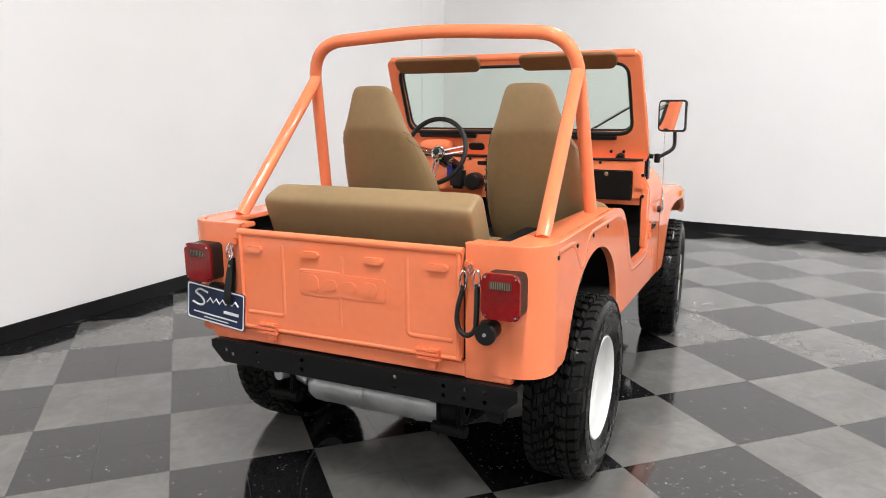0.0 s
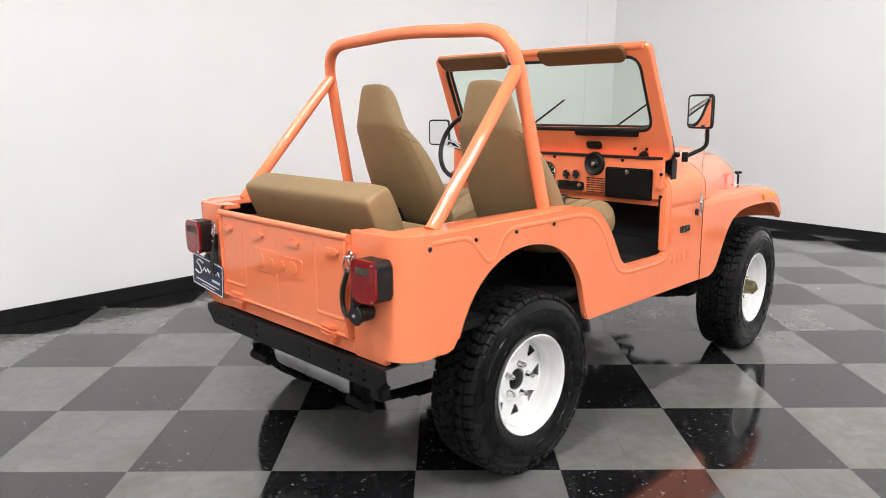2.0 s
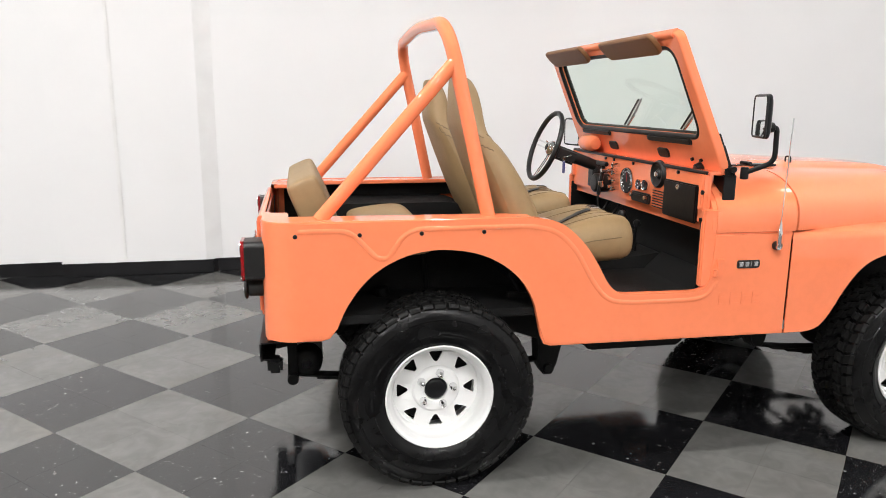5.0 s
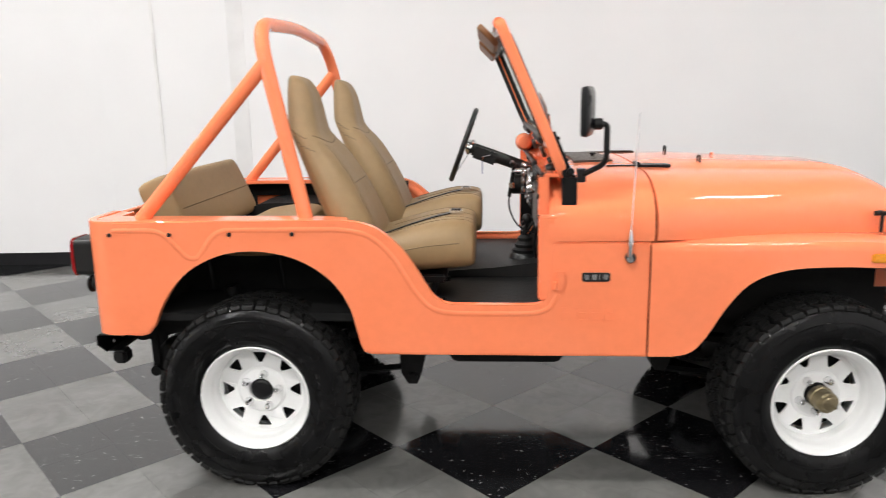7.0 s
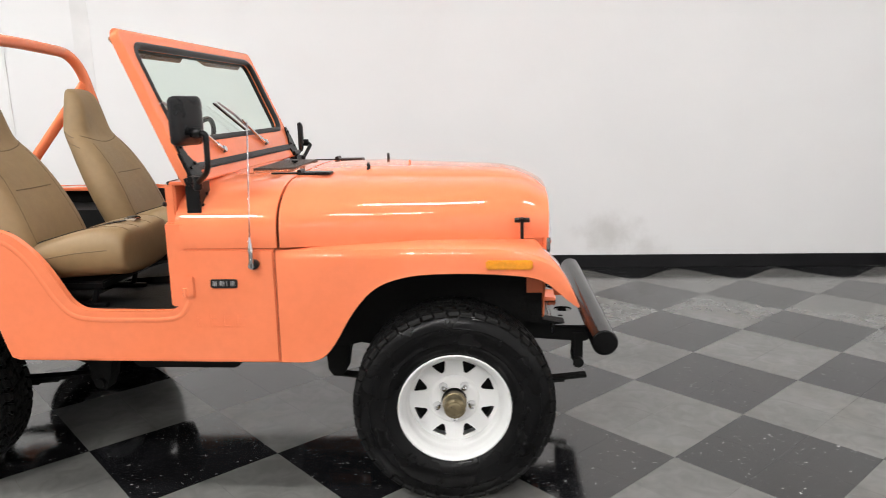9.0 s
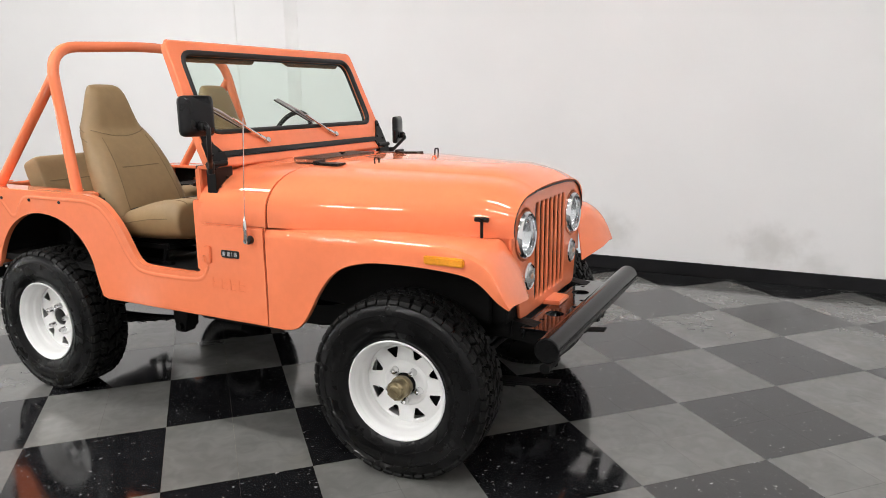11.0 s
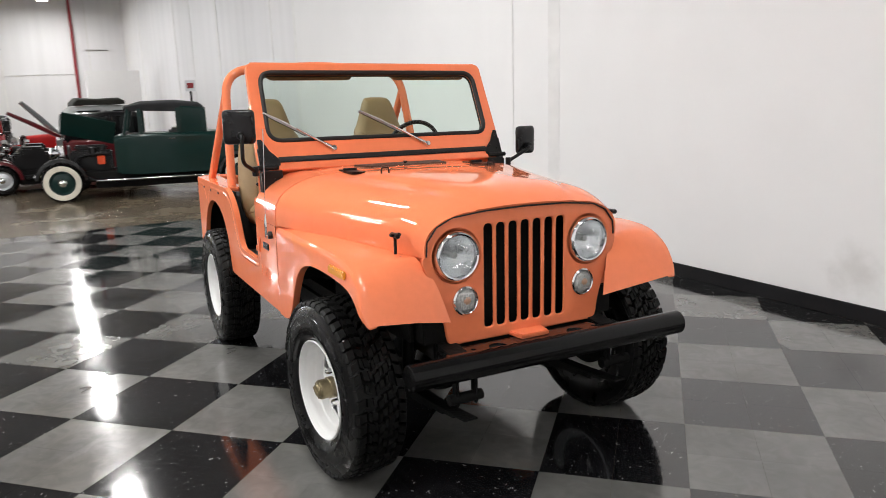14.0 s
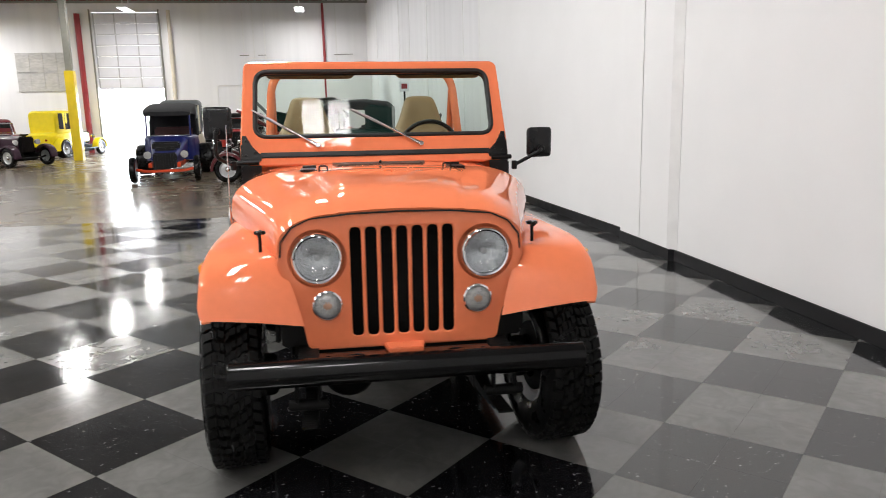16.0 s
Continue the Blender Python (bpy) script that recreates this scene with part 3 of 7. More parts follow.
def spot(a, b):
    p = turn @ Vector((a * T, b * T, 0)) + origin
    return p


def tile_mesh(name, mat):
    g = 0.0004
    bm = box(g, half - g, g, half - g, -0.0035, 0.0, 0.0)
    return mesh_of(name, bm, mat)


TILE_JOBS = []
for i in range(-18, 24):
    for j in range(-24, 18):
        for k in range(4):
            a, b = i + 0.5 * (k % 2), j + 0.5 * (k // 2)
            c = spot(a + 0.25, b + 0.25)
            if c.x < CHECK_X - 0.3 or c.x > FRONT_X + 0.25 or c.y > LEFT_Y + 0.25 or c.y < -9.0:
                continue
            TILE_JOBS.append((a, b, (i + j) % 2 == 0, c))
floor_tiles = tagged(new("tile_floor"), "black and grey vinyl tiles in a polished diagonal check", "floor", kind="structure")
near = sorted(TILE_JOBS, key=lambda q: (abs(q[3].x - 1.2) / 1.25) ** 2 + (q[3].y + 1.3) ** 2)
pick, rest = near[:298], near[298:]
shared = {True: tile_mesh("tile", DARK_TILE), False: tile_mesh("tile", LIGHT_TILE)}
for dark in (True, False):
    bm = bmesh.new()
    g = 0.0004
    for a, b, d, c in rest:
        if d != dark:
            continue
        ps = [spot(a + u / T, b + v / T) for u, v in ((g, g), (half - g, g), (half - g, half - g), (g, half - g))]
        top = [bm.verts.new((p.x, p.y, 0)) for p in ps]
        low = [bm.verts.new((p.x, p.y, -0.0035)) for p in ps]
        bm.faces.new(top)
        for s in range(4):
            bm.faces.new((top[s], low[s], low[(s + 1) % 4], top[(s + 1) % 4]))
    geom = bm.verts[:] + bm.edges[:] + bm.faces[:]
    bmesh.ops.bisect_plane(bm, geom=geom, plane_co=(CHECK_X, 0, 0), plane_no=(-1, 0, 0), clear_outer=True)
    ob = part("dark_tiles" if dark else "grey_tiles", bm, DARK_TILE if dark else LIGHT_TILE, floor_tiles)
    ob["kind"] = "stuff"

# ---- ceiling lights and the far end of the warehouse ----
def ceiling_light(long, wide, label):
    ob = thing("ceiling_light", label, "ceiling light", group="ceiling lights")
    part("housing", merge(prism([(-wide - 0.03, 0.0), (wide + 0.03, 0.0), (wide - 0.03, 0.09), (0.03 - wide, 0.09)], -long - 0.04, long + 0.04, "x", 0.006), box(0.18 - long, 0.22 - long, -0.01, 0.01, 0.09, 0.82), box(long - 0.22, long - 0.18, -0.01, 0.01, 0.09, 0.82)), WHITE_RIM, ob, "white sheet metal housing")
    part("diffuser", box(-long, long, -wide, wide, -0.012, -0.002, 0.004), TUBE_GLOW, ob, "glowing white diffuser")
    return ob


first_light = ceiling_light(0.68, 0.17, "long white ceiling light fixture switched on")
short_light = ceiling_light(0.43, 0.14, "short white ceiling light fixture switched on")
short_light.matrix_world = pose(*SHORT[0], LAMP_Z)
copy_thing(short_light, pose(*SHORT[1], LAMP_Z))
# Every lamp spot gets a fixture, the added unseen ones too.
for i, (x, y) in enumerate(LAMP_SPOTS):
    if i == 0:
        first_light.matrix_world = pose(x, y, LAMP_Z)
    elif (x, y) not in SHORT:
        copy_thing(first_light, pose(x, y, LAMP_Z))

# roll-up door, half raised
door = tagged(new("door_1"), "white sectional roll-up door half raised over a bright opening", "roll-up door", kind="structure")
for k in range(7):
    z0 = 2.82 + k * 0.472
    panel = part("door_panel", box(BACK_X - 0.20, BACK_X - 0.14, D0, D1, z0, z0 + 0.464, 0.008), GREY_METAL, door)
    part("panel_stile", merge(*[box(BACK_X - 0.14, BACK_X - 0.122, y - 0.025, y + 0.025, z0 + 0.01, z0 + 0.455, 0.004) for y in (D0 + 0.05, -9.30, -8.37, D1 - 0.05)]), DOOR_RIB, panel)
    part("panel_rail", box(BACK_X - 0.14, BACK_X - 0.125, D0, D1, z0 + 0.005, z0 + 0.04, 0.004), DOOR_RIB, panel)
for y in (D0 - 0.08, D1 + 0.02):
    part("door_track", box(BACK_X + 0.002, BACK_X + 0.08, y, y + 0.06, 0, DT + 0.1, 0.006), GREY_STEEL, door)
structure("backdrop", box(BACK_X - 3.2, BACK_X - 3.1, D0 - 4, D1 + 4, -0.3, 6), DAYLIGHT, "bright daylit yard outside the roll-up door", "outdoors")
structure("ground", box(BACK_X - 3.1, BACK_X - 0.3, D0 - 4, D1 + 4, -0.3, -0.01), CONCRETE, "sunlit concrete apron outside the door", "ground")

# column, pipes and racks at the far end
column = thing("steel_column", "grey steel column with a yellow painted foot guard", "column", pose(-23.6, -9.35, 0))
part("column_shaft", box(-0.11, 0.11, -0.11, 0.11, 0.0, TOP_Z, 0.01), GREY_STEEL, column)
part("guard", box(-0.16, 0.16, -0.16, 0.16, 0.0, 3.25, 0.02), YELLOW, column, "yellow painted guard")
pipe = thing("fire_riser", "red fire sprinkler riser pipe on the back wall", "pipe", pose(BACK_X + 0.12, -0.12, 0))
part("riser", tube([(0, 0, 0), (0, 0, 6.4)], 0.06, 12), RED_PIPE, pipe)
part("riser_bend", tube(round_path([(0, 0, 6.4), (0, 0, 6.52), (0.4, 0, 6.52), (0.4, -14.0, 6.52)], 0.1), 0.05, 10), RED_PIPE, pipe)
pipe2 = thing("fire_riser", "red sprinkler pipe and box beside the roll-up door", "pipe", pose(BACK_X + 0.12, D0 - 0.55, 0))
part("riser", tube([(0, 0, 0), (0, 0, 6.05)], 0.125, 12), RED_PIPE, pipe2)
down = thing("downpipe", "cream painted downpipe beside the roll-up door", "pipe", pose(BACK_X + 0.1, D1 + 0.48, 0))
part("pipe_shaft", tube([(0, 0, 0), (0, 0, 6.2)], 0.085, 12), CREAM_PIPE, down)
for z in (1.2, 3.0, 4.8):
    part("pipe_collar", cyl((0, 0, z), (0, 0, z + 0.06), 0.11, 12), CREAM_PIPE, down)
for k in range(5):
    x = -29.2 + k * 5.2
    beam = thing("roof_truss", "grey open-web steel roof truss under the deck", "roof truss", group="roof trusses")
    zl = 6.40 if k == 0 else 6.15
    bars = [box(x - 0.06, x + 0.06, RIGHT_Y, 2.4, 6.55, 6.65), box(x - 0.06, x + 0.06, RIGHT_Y, 2.4, zl, zl + 0.09)]
    for q in range(30):
        y0 = RIGHT_Y + 0.7 * q
        bars.append(tube([(x, y0, zl + 0.03), (x, y0 + 0.35, 6.6), (x, y0 + 0.7, zl + 0.03)], 0.02, 5))
    part("truss_frame", merge(*bars), GREY_STEEL, beam)
rack = thing("panel_stack", "grey speckled wall board panels on the back wall", "wall panel", pose(BACK_X + 0.02, 0, 0))
for k in range(4):
    for q in range(2):
        part("board", box(0.0, 0.04, -13.52 + 0.565 * k, -12.96 + 0.565 * k, 2.75 + 0.84 * q, 3.58 + 0.84 * q, 0.01), BOARD_GREY, rack)

# conduits and block joints on the back wall
for y in (-3.75, -3.30, -2.80, 0.45):
    structure("trim", box(BACK_X + 0.001, BACK_X + 0.012, y - 0.03, y + 0.03, 0.0, TOP_Z - 0.2, 0.003), JOINT, "grey joint running up the back wall", "wall joint")
conduit = thing("wall_conduit", "thin grey conduit runs with brackets on the back wall", "conduit", pose(BACK_X + 0.03, 0, 0))
part("conduit_run", tube([(0, -2.70, 3.18), (0, -0.05, 3.23)], 0.014, 8), JOINT, conduit)
part("conduit_run", tube(round_path([(0, -5.05, 0.9), (0, -5.05, 2.88), (0, -3.75, 2.88)], 0.1), 0.014, 8), JOINT, conduit)
for a, b in ((-3.95, -3.55), (-3.13, -2.78), (0.33, 1.2)):
    part("bracket", box(-0.01, 0.03, a, b, 4.19, 4.22, 0.006), GREY_STEEL, conduit)

# ---- the orange truck ----
truck = thing("vintage_off_road_truck", "coral orange open-top vintage off-road truck with roll bar and white wheels", "off-road vehicle")
HW = 0.787


def both(name, make, mat, parent, label="", sharp=38):
    """The same part on the right side and, mirrored, on the left."""
    r = part(name, make(), mat, parent, label, sharp)
    l = part(name, moved(make(), FLIP), mat, parent, label, sharp)
    return r, l


def xz(pts, r, n=4):
    return [(p.x, p.z) for p in round_path([(x, 0, z) for x, z in pts], r, n, True)]


# tub sides with the door cut-out and the wheel arch
ARCH = [(-0.392, 0.669), (-0.365, 0.735), (-0.331, 0.793), (-0.290, 0.846), (-0.241, 0.891), (-0.18, 0.928), (-0.111, 0.955), (-0.05, 0.967), (0.016, 0.971),
        (0.09, 0.964), (0.164, 0.947), (0.225, 0.920), (0.281, 0.884), (0.33, 0.838), (0.367, 0.782), (0.39, 0.73), (0.404, 0.668)]


def eased(pts, times=2):
    """Cuts the corners of an open line."""
    for _ in range(times):
        out = [pts[0]]
        for (a, b), (c, d) in zip(pts, pts[1:]):
            out += [(a * 0.75 + c * 0.25, b * 0.75 + d * 0.25), (a * 0.25 + c * 0.75, b * 0.25 + d * 0.75)]
        pts = out + [pts[-1]]
    return pts


ARCH = eased(ARCH)
DOOR_CUT = eased([(0.36, 1.088), (0.43, 1.080), (0.49, 1.060), (0.535, 1.028), (0.58, 0.985), (0.62, 0.935), (0.66, 0.87), (0.69, 0.815), (0.715, 0.785), (0.745, 0.766), (0.79, 0.760), (0.95, 0.759), (1.075, 0.758), (1.11, 0.764), (1.135, 0.785), (1.147, 0.82), (1.158, 1.0)], 2)
SIDE = [(-0.54, 1.088), *DOOR_CUT, (1.512, 1.0), (1.512, 0.551), (0.46, 0.556), (0.432, 0.566), (0.418, 0.60)] + ARCH[::-1] + [
        (-0.418, 0.637), (-0.448, 0.628), (-0.54, 0.632)]
both("body_side", lambda: prism(SIDE, -HW, -HW + 0.03, "y", 0.007), ORANGE, truck, "orange steel tub side with round wheel arch")


def rear_corner():
    arc = [(-0.515, -HW - 0.0006), (-0.53, -HW - 0.0006)] + [(-0.54 - 0.12 * math.sin(a), -HW - 0.0006 + 0.12 - 0.12 * math.cos(a)) for a in [k * math.pi / 36 for k in range(19)]] + [(-0.66, -0.64), (-0.66, -0.497)]
    inn = [(-0.515, -HW + 0.028), (-0.53, -HW + 0.028)] + [(-0.54 - 0.09 * math.sin(a), -HW + 0.12 - 0.09 * math.cos(a)) for a in [k * math.pi / 36 for k in range(19)]] + [(-0.63, -0.64), (-0.63, -0.497)]
    z0, z1 = 0.632, 1.088
    rings = [[(x, y, z0) for x, y in inn], [(x, y, z0) for x, y in arc], [(x, y, z1 - 0.006) for x, y in arc], [(x + 0.003, y + 0.003, z1) for x, y in arc], [(x, y, z1) for x, y in inn], [(x, y, z0) for x, y in inn]]
    bm = loft(rings, False)
    return bm


both("rear_corner", rear_corner, ORANGE, truck, "rounded orange rear corner panel")
part("rear_sill", box(-0.66, -0.63, -0.50, 0.50, 0.612, 0.667, 0.006), ORANGE, truck)
both("rear_sill_end", lambda: box(-0.655, -0.625, -0.67, -0.49, 0.606, 0.64, 0.004), ORANGE, truck)
both("top_rail", lambda: prism([(-0.63, -0.70), (-0.63, -0.62), (0.30, -0.655), (0.375, -0.70), (0.375, -HW + 0.02), (-0.55, -HW + 0.02)], 1.066, 1.086, "z", 0.004), ORANGE, truck, "flat orange rail along the tub top")
both("rear_rail", lambda: box(-0.645, -0.56, -0.68, -0.497, 1.064, 1.084, 0.004), ORANGE, truck)


def belt_bead():
    a = round_path([(-0.525, -HW - 0.0005, 1.052), (-0.335, -HW - 0.0005, 1.052), (-0.235, -HW - 0.0005, 0.942), (-0.195, -HW - 0.0005, 0.942), (-0.135, -HW - 0.0005, 1.03), (-0.09, -HW - 0.0005, 1.052), (0.37, -HW - 0.0005, 1.052),
                    (0.47, -HW - 0.0005, 1.03), (0.55, -HW - 0.0005, 0.955), (0.64, -HW - 0.0005, 0.80), (0.70, -HW - 0.0005, 0.735), (0.80, -HW - 0.0005, 0.722), (1.07, -HW - 0.0005, 0.722), (1.14, -HW - 0.0005, 0.735), (1.175, -HW - 0.0005, 0.80)], 0.045, 4)
    return moved(tube(a, 0.024, 24), Matrix.Translation((0, 0.0220, 0)))


both("pressed_bead", belt_bead, ORANGE, truck)
for bx in (-0.535, -0.30, -0.067, 0.175):
    both("snap_stud", lambda: cyl((bx, -HW - 0.006, 1.036), (bx, -HW + 0.01, 1.036), 0.0085, 10, 0.002), BLACK_SATIN, truck)

# inner tub: liner, wheel boxes, floor
both("inner_panel", lambda: merge(box(-0.62, 0.46, -0.745, -0.735, 0.99, 1.066), box(-0.62, -0.43, -0.745, -0.735, 0.70, 0.99)), LINER, truck, "black lined inner tub wall")


def wheel_box():
    pts = xz([(-0.43, 0.70), (-0.41, 0.94), (-0.31, 0.99), (0.31, 0.99), (0.43, 0.93), (0.47, 0.70)], 0.06)
    bm = prism(pts, -0.75, -0.385, "y")
    out = [fc for fc in bm.faces if all(v.co.y < -0.749 for v in fc.verts)] + [fc for fc in bm.faces if all(v.co.z < 0.705 for v in fc.verts)]
    bmesh.ops.delete(bm, geom=out, context="FACES")
    return bm


both("wheel_box", wheel_box, LINER, truck, "black inner wheel box")
part("tub_floor", prism([(-0.625, -0.66), (-0.54, -HW + 0.032), (1.28, -HW + 0.032), (1.28, HW - 0.032), (-0.54, HW - 0.032), (-0.625, 0.66)], 0.68, 0.715, "z", 0.004), LINER, truck, "dark lined floor")
part("firewall", prism([(1.16, 0.70), (1.25, 0.80), (1.27, 1.08), (1.30, 1.08), (1.30, 0.66), (1.16, 0.66)], -HW + 0.036, HW - 0.036, "y", 0.004), LINER, truck, "black firewall under the dash")

# tailgate
gate = part("tailgate", box(-0.676, -0.648, -0.488, 0.488, 0.674, 1.05, 0.005), ORANGE, truck, "orange pressed-steel tailgate")
part("top_roll", tube([(-0.668, -0.492, 1.058), (-0.668, 0.492, 1.058)], 0.0155, 12), ORANGE, gate)
part("bottom_roll", tube([(-0.672, -0.488, 0.680), (-0.672, 0.488, 0.680)], 0.009, 10), ORANGE, gate)
for s in (-1, 1):
    part("edge_flange", tube([(-0.678, s * 0.478, 0.680), (-0.678, s * 0.478, 1.05)], 0.008, 8), ORANGE, gate)
for y in (0.41, 0.14, -0.14, -0.40):
    part("pressed_pad", moved(prism([(p[0], p[1]) for p in round_rect(y - 0.042, y + 0.042, 0.985, 1.010, 0.0125)], -0.687, -0.675, "x", 0.004), Matrix.Identity(4)), ORANGE, gate)
for s in (-1, 1):
    part("pressed_line", tube(round_path([(-0.6668, s * 0.275, 1.02), (-0.6668, s * 0.275, 0.742), (-0.6668, s * 0.455, 0.742)], 0.02), 0.0125, 16), ORANGE, gate)
for s in (-1, 1):
    part("pressed_frame", tube(round_path([(-0.6668, s * 0.012, 0.735 if s > 0 else 0.842), (-0.6668, s * 0.012, 0.842), (-0.6668, s * 0.19, 0.842), (-0.6668, s * 0.19, 0.935), (-0.6668, s * 0.012, 0.935)], 0.012), 0.0115, 16), ORANGE, gate)
part("pressed_line", tube([(-0.6668, 0.0, 0.935), (-0.6668, 0.0, 1.0)], 0.0115, 16), ORANGE, gate)
part("emblem_panel", prism(round_rect(-0.188, 0.188, 0.846, 0.932, 0.012), -0.6795, -0.670, "x", 0.003), ORANGE, gate, "raised blank emblem panel")
for y, w, h in ((0.128, 0.022, 0.030), (0.050, 0.026, 0.020), (-0.034, 0.026, 0.020), (-0.122, 0.028, 0.026)):
    part("pressed_bar", prism(round_rect(y - w, y + w, 0.889 - h, 0.889 + h, 0.012), -0.6845, -0.678, "x", 0.003), ORANGE, gate)
for y in (0.36, -0.36):
    part("gate_hinge", merge(*[box(-0.69, -0.66, y - 0.05, y + 0.05, z, z + 0.014, 0.004) for z in (0.660, 0.676, 0.692)], box(-0.680, -0.66, y - 0.03, y + 0.012, 0.628, 0.66, 0.004), cyl((-0.683, y - 0.022, 0.640), (-0.66, y - 0.022, 0.640), 0.006, 8), cyl((-0.683, y + 0.004, 0.640), (-0.66, y + 0.004, 0.640), 0.006, 8)), ORANGE, gate)


# tail lamps, straps, trailer socket and plate
def tail_lamp(s):
    y0, y1 = (s * 0.655 - 0.068, s * 0.655 + 0.068)
    lamp = part("tail_lamp", prism(round_rect(y0 + 0.003, y1 - 0.003, 0.859, 1.007, 0.024, 6), -0.724, -0.65, "x", 0.004, 2), BLACK_PLASTIC, truck, "black tail lamp housing")
    part("red_lens", prism(round_rect(y0, y1, 0.856, 1.010, 0.026, 6), -0.735, -0.723, "x", 0.005, 3), RED_LENS, lamp, "red tail lamp lens")
    part("reversing_lens", box(-0.738, -0.727, y0 + 0.026, y1 - 0.026, 0.955, 0.987, 0.004), REVERSE_LENS, lamp, "clear reversing lamp strip")
    part("lens_rib", merge(*[box(-0.7395, -0.7375, y0 + 0.030 + 0.0079 * k, y0 + 0.0332 + 0.0079 * k, 0.957, 0.985) for k in range(10)]), BLACK_PLASTIC, lamp)
    part("lens_shelf", box(-0.7365, -0.730, y0 + 0.012, y1 - 0.012, 0.932, 0.937, 0.001), RED_LENS, lamp)
    for yy in (y0 + 0.014, y1 - 0.014):
        for zz in (0.869, 0.997):
            part("lens_screw", cyl((-0.738, yy, zz), (-0.727, yy, zz), 0.0045, 8), CHROME, lamp)
    return lamp


tail_lamp(-1)
tail_lamp(1)
socket = part("trailer_socket", merge(cyl((-0.72, -0.60, 0.805), (-0.66, -0.60, 0.805), 0.034, 20, 0.006), cyl((-0.735, -0.60, 0.800), (-0.72, -0.60, 0.800), 0.038, 20, 0.005), box(-0.745, -0.715, -0.612, -0.588, 0.832, 0.848, 0.003)), BLACK_PLASTIC, truck, "round black trailer socket")
part("cap_bolt", cyl((-0.741, -0.60, 0.80), (-0.733, -0.60, 0.80), 0.006, 10), STEEL, socket)


def gate_strap(s):
    y = s * 0.512
    strap = part("gate_strap", tube(round_path([(-0.685, y - s * 0.01, 0.945), (-0.70, y - s * 0.03, 0.86), (-0.70, y - s * 0.028, 0.80), (-0.71, y + s * 0.01, 0.775), (-0.71, y + s * 0.045, 0.80), (-0.70, y + s * 0.045, 0.90), (-0.685, y + s * 0.04, 0.955)], 0.03), 0.0095, 8), BLACK_PLASTIC, truck, "black tailgate strap")
    for yy, z in ((y - s * 0.01, 0.965), (y + s * 0.04, 0.972)):
        part("strap_clip", tube([(-0.69 - 0.003 * math.cos(a), yy + 0.011 * math.cos(a), z + 0.032 * math.sin(a)) for a in [k * math.pi / 8 for k in range(16)]], 0.0036, 6, True), CHROME, strap, "chrome snap hook")
    part("strap_link", tube([(-0.688, y + s * 0.015 + 0.009 * math.cos(a), 1.005 + 0.014 * math.sin(a)) for a in [k * math.pi / 6 for k in range(12)]], 0.0032, 6, True), CHROME, strap)
    part("strap_hook", box(-0.682, -0.655, y - 0.012, y + 0.012, 1.005, 1.03, 0.004), ORANGE, strap)


gate_strap(-1)
band = [(-0.690, 0.520, 0.952), (-0.697, 0.526, 0.90), (-0.704, 0.533, 0.84), (-0.708, 0.537, 0.79), (-0.700, 0.539, 0.766), (-0.690, 0.536, 0.775), (-0.686, 0.530, 0.83), (-0.683, 0.522, 0.90), (-0.682, 0.516, 0.955)]
fold = part("gate_strap", loft([[(x - 0.0015, y - w, z), (x - 0.0015, y + w, z), (x + 0.0015, y + w, z), (x + 0.0015, y - w, z)] for (x, y, z), w in zip(band, (0.010, 0.015, 0.017, 0.018, 0.018, 0.018, 0.017, 0.015, 0.010))]), BLACK_PLASTIC, truck, "flat black tailgate strap hanging folded")
for yy, z in ((0.518, 0.985), (0.527, 0.975)):
    part("strap_clip", tube([(-0.692 - 0.003 * math.cos(a), yy + 0.009 * math.cos(a), z + 0.030 * math.sin(a)) for a in [k * math.pi / 8 for k in range(16)]], 0.0034, 6, True), CHROME, fold, "chrome snap hook")
part("strap_rivet", cyl((-0.704, 0.522, 0.925), (-0.695, 0.522, 0.925), 0.006, 10), CHROME, fold)
part("strap_hook", box(-0.682, -0.655, 0.500, 0.524, 1.005, 1.03, 0.004), ORANGE, fold)
tilt = Matrix.Translation((-0.69, 0.618, 0.748)) @ Matrix.Rotation(radians(6), 4, "X")
plate_m = tilt @ Matrix.Rotation(radians(-90), 4, "Z") @ Matrix.Rotation(radians(90), 4, "X")
plate_ob = part("number_plate", moved(plate(round_rect(-0.152, 0.152, -0.077, 0.077, 0.012), [], 0.004, 0.001), plate_m), NAVY, truck, "navy blue dealer plate with white print")
part("plate_border", moved(plate(round_rect(-0.150, 0.150, -0.075, 0.075, 0.012), [round_rect(-0.144, 0.144, -0.069, 0.069, 0.01)], 0.0055), plate_m), OFFWHITE, plate_ob)
part("plate_print", moved(tube(round_path([(-0.040, 0.048, 0.002), (-0.085, 0.058, 0.002), (-0.112, 0.040, 0.002), (-0.070, 0.022, 0.002), (-0.055, 0.002, 0.002), (-0.080, -0.014, 0.002), (-0.122, -0.004, 0.002)], 0.02), 0.0045, 6), plate_m), OFFWHITE, plate_ob)
part("plate_print", moved(tube([(-0.045 + 0.0165 * k, 0.016 + (0.011 if k % 2 else -0.008) + 0.0012 * k, 0.002) for k in range(11)], 0.0032, 6), plate_m), OFFWHITE, plate_ob)
for a, b, c, d in ((0.045, 0.122, -0.022, -0.010), (-0.115, 0.115, -0.046, -0.040), (-0.06, 0.07, -0.060, -0.056)):
    part("plate_print", moved(box(a, b, c, d, 0.0015, 0.0032), plate_m), OFFWHITE, plate_ob)
part("plate_bracket", box(-0.69, -0.655, 0.59, 0.65, 0.80, 0.84, 0.004), BLACK_SATIN, truck)

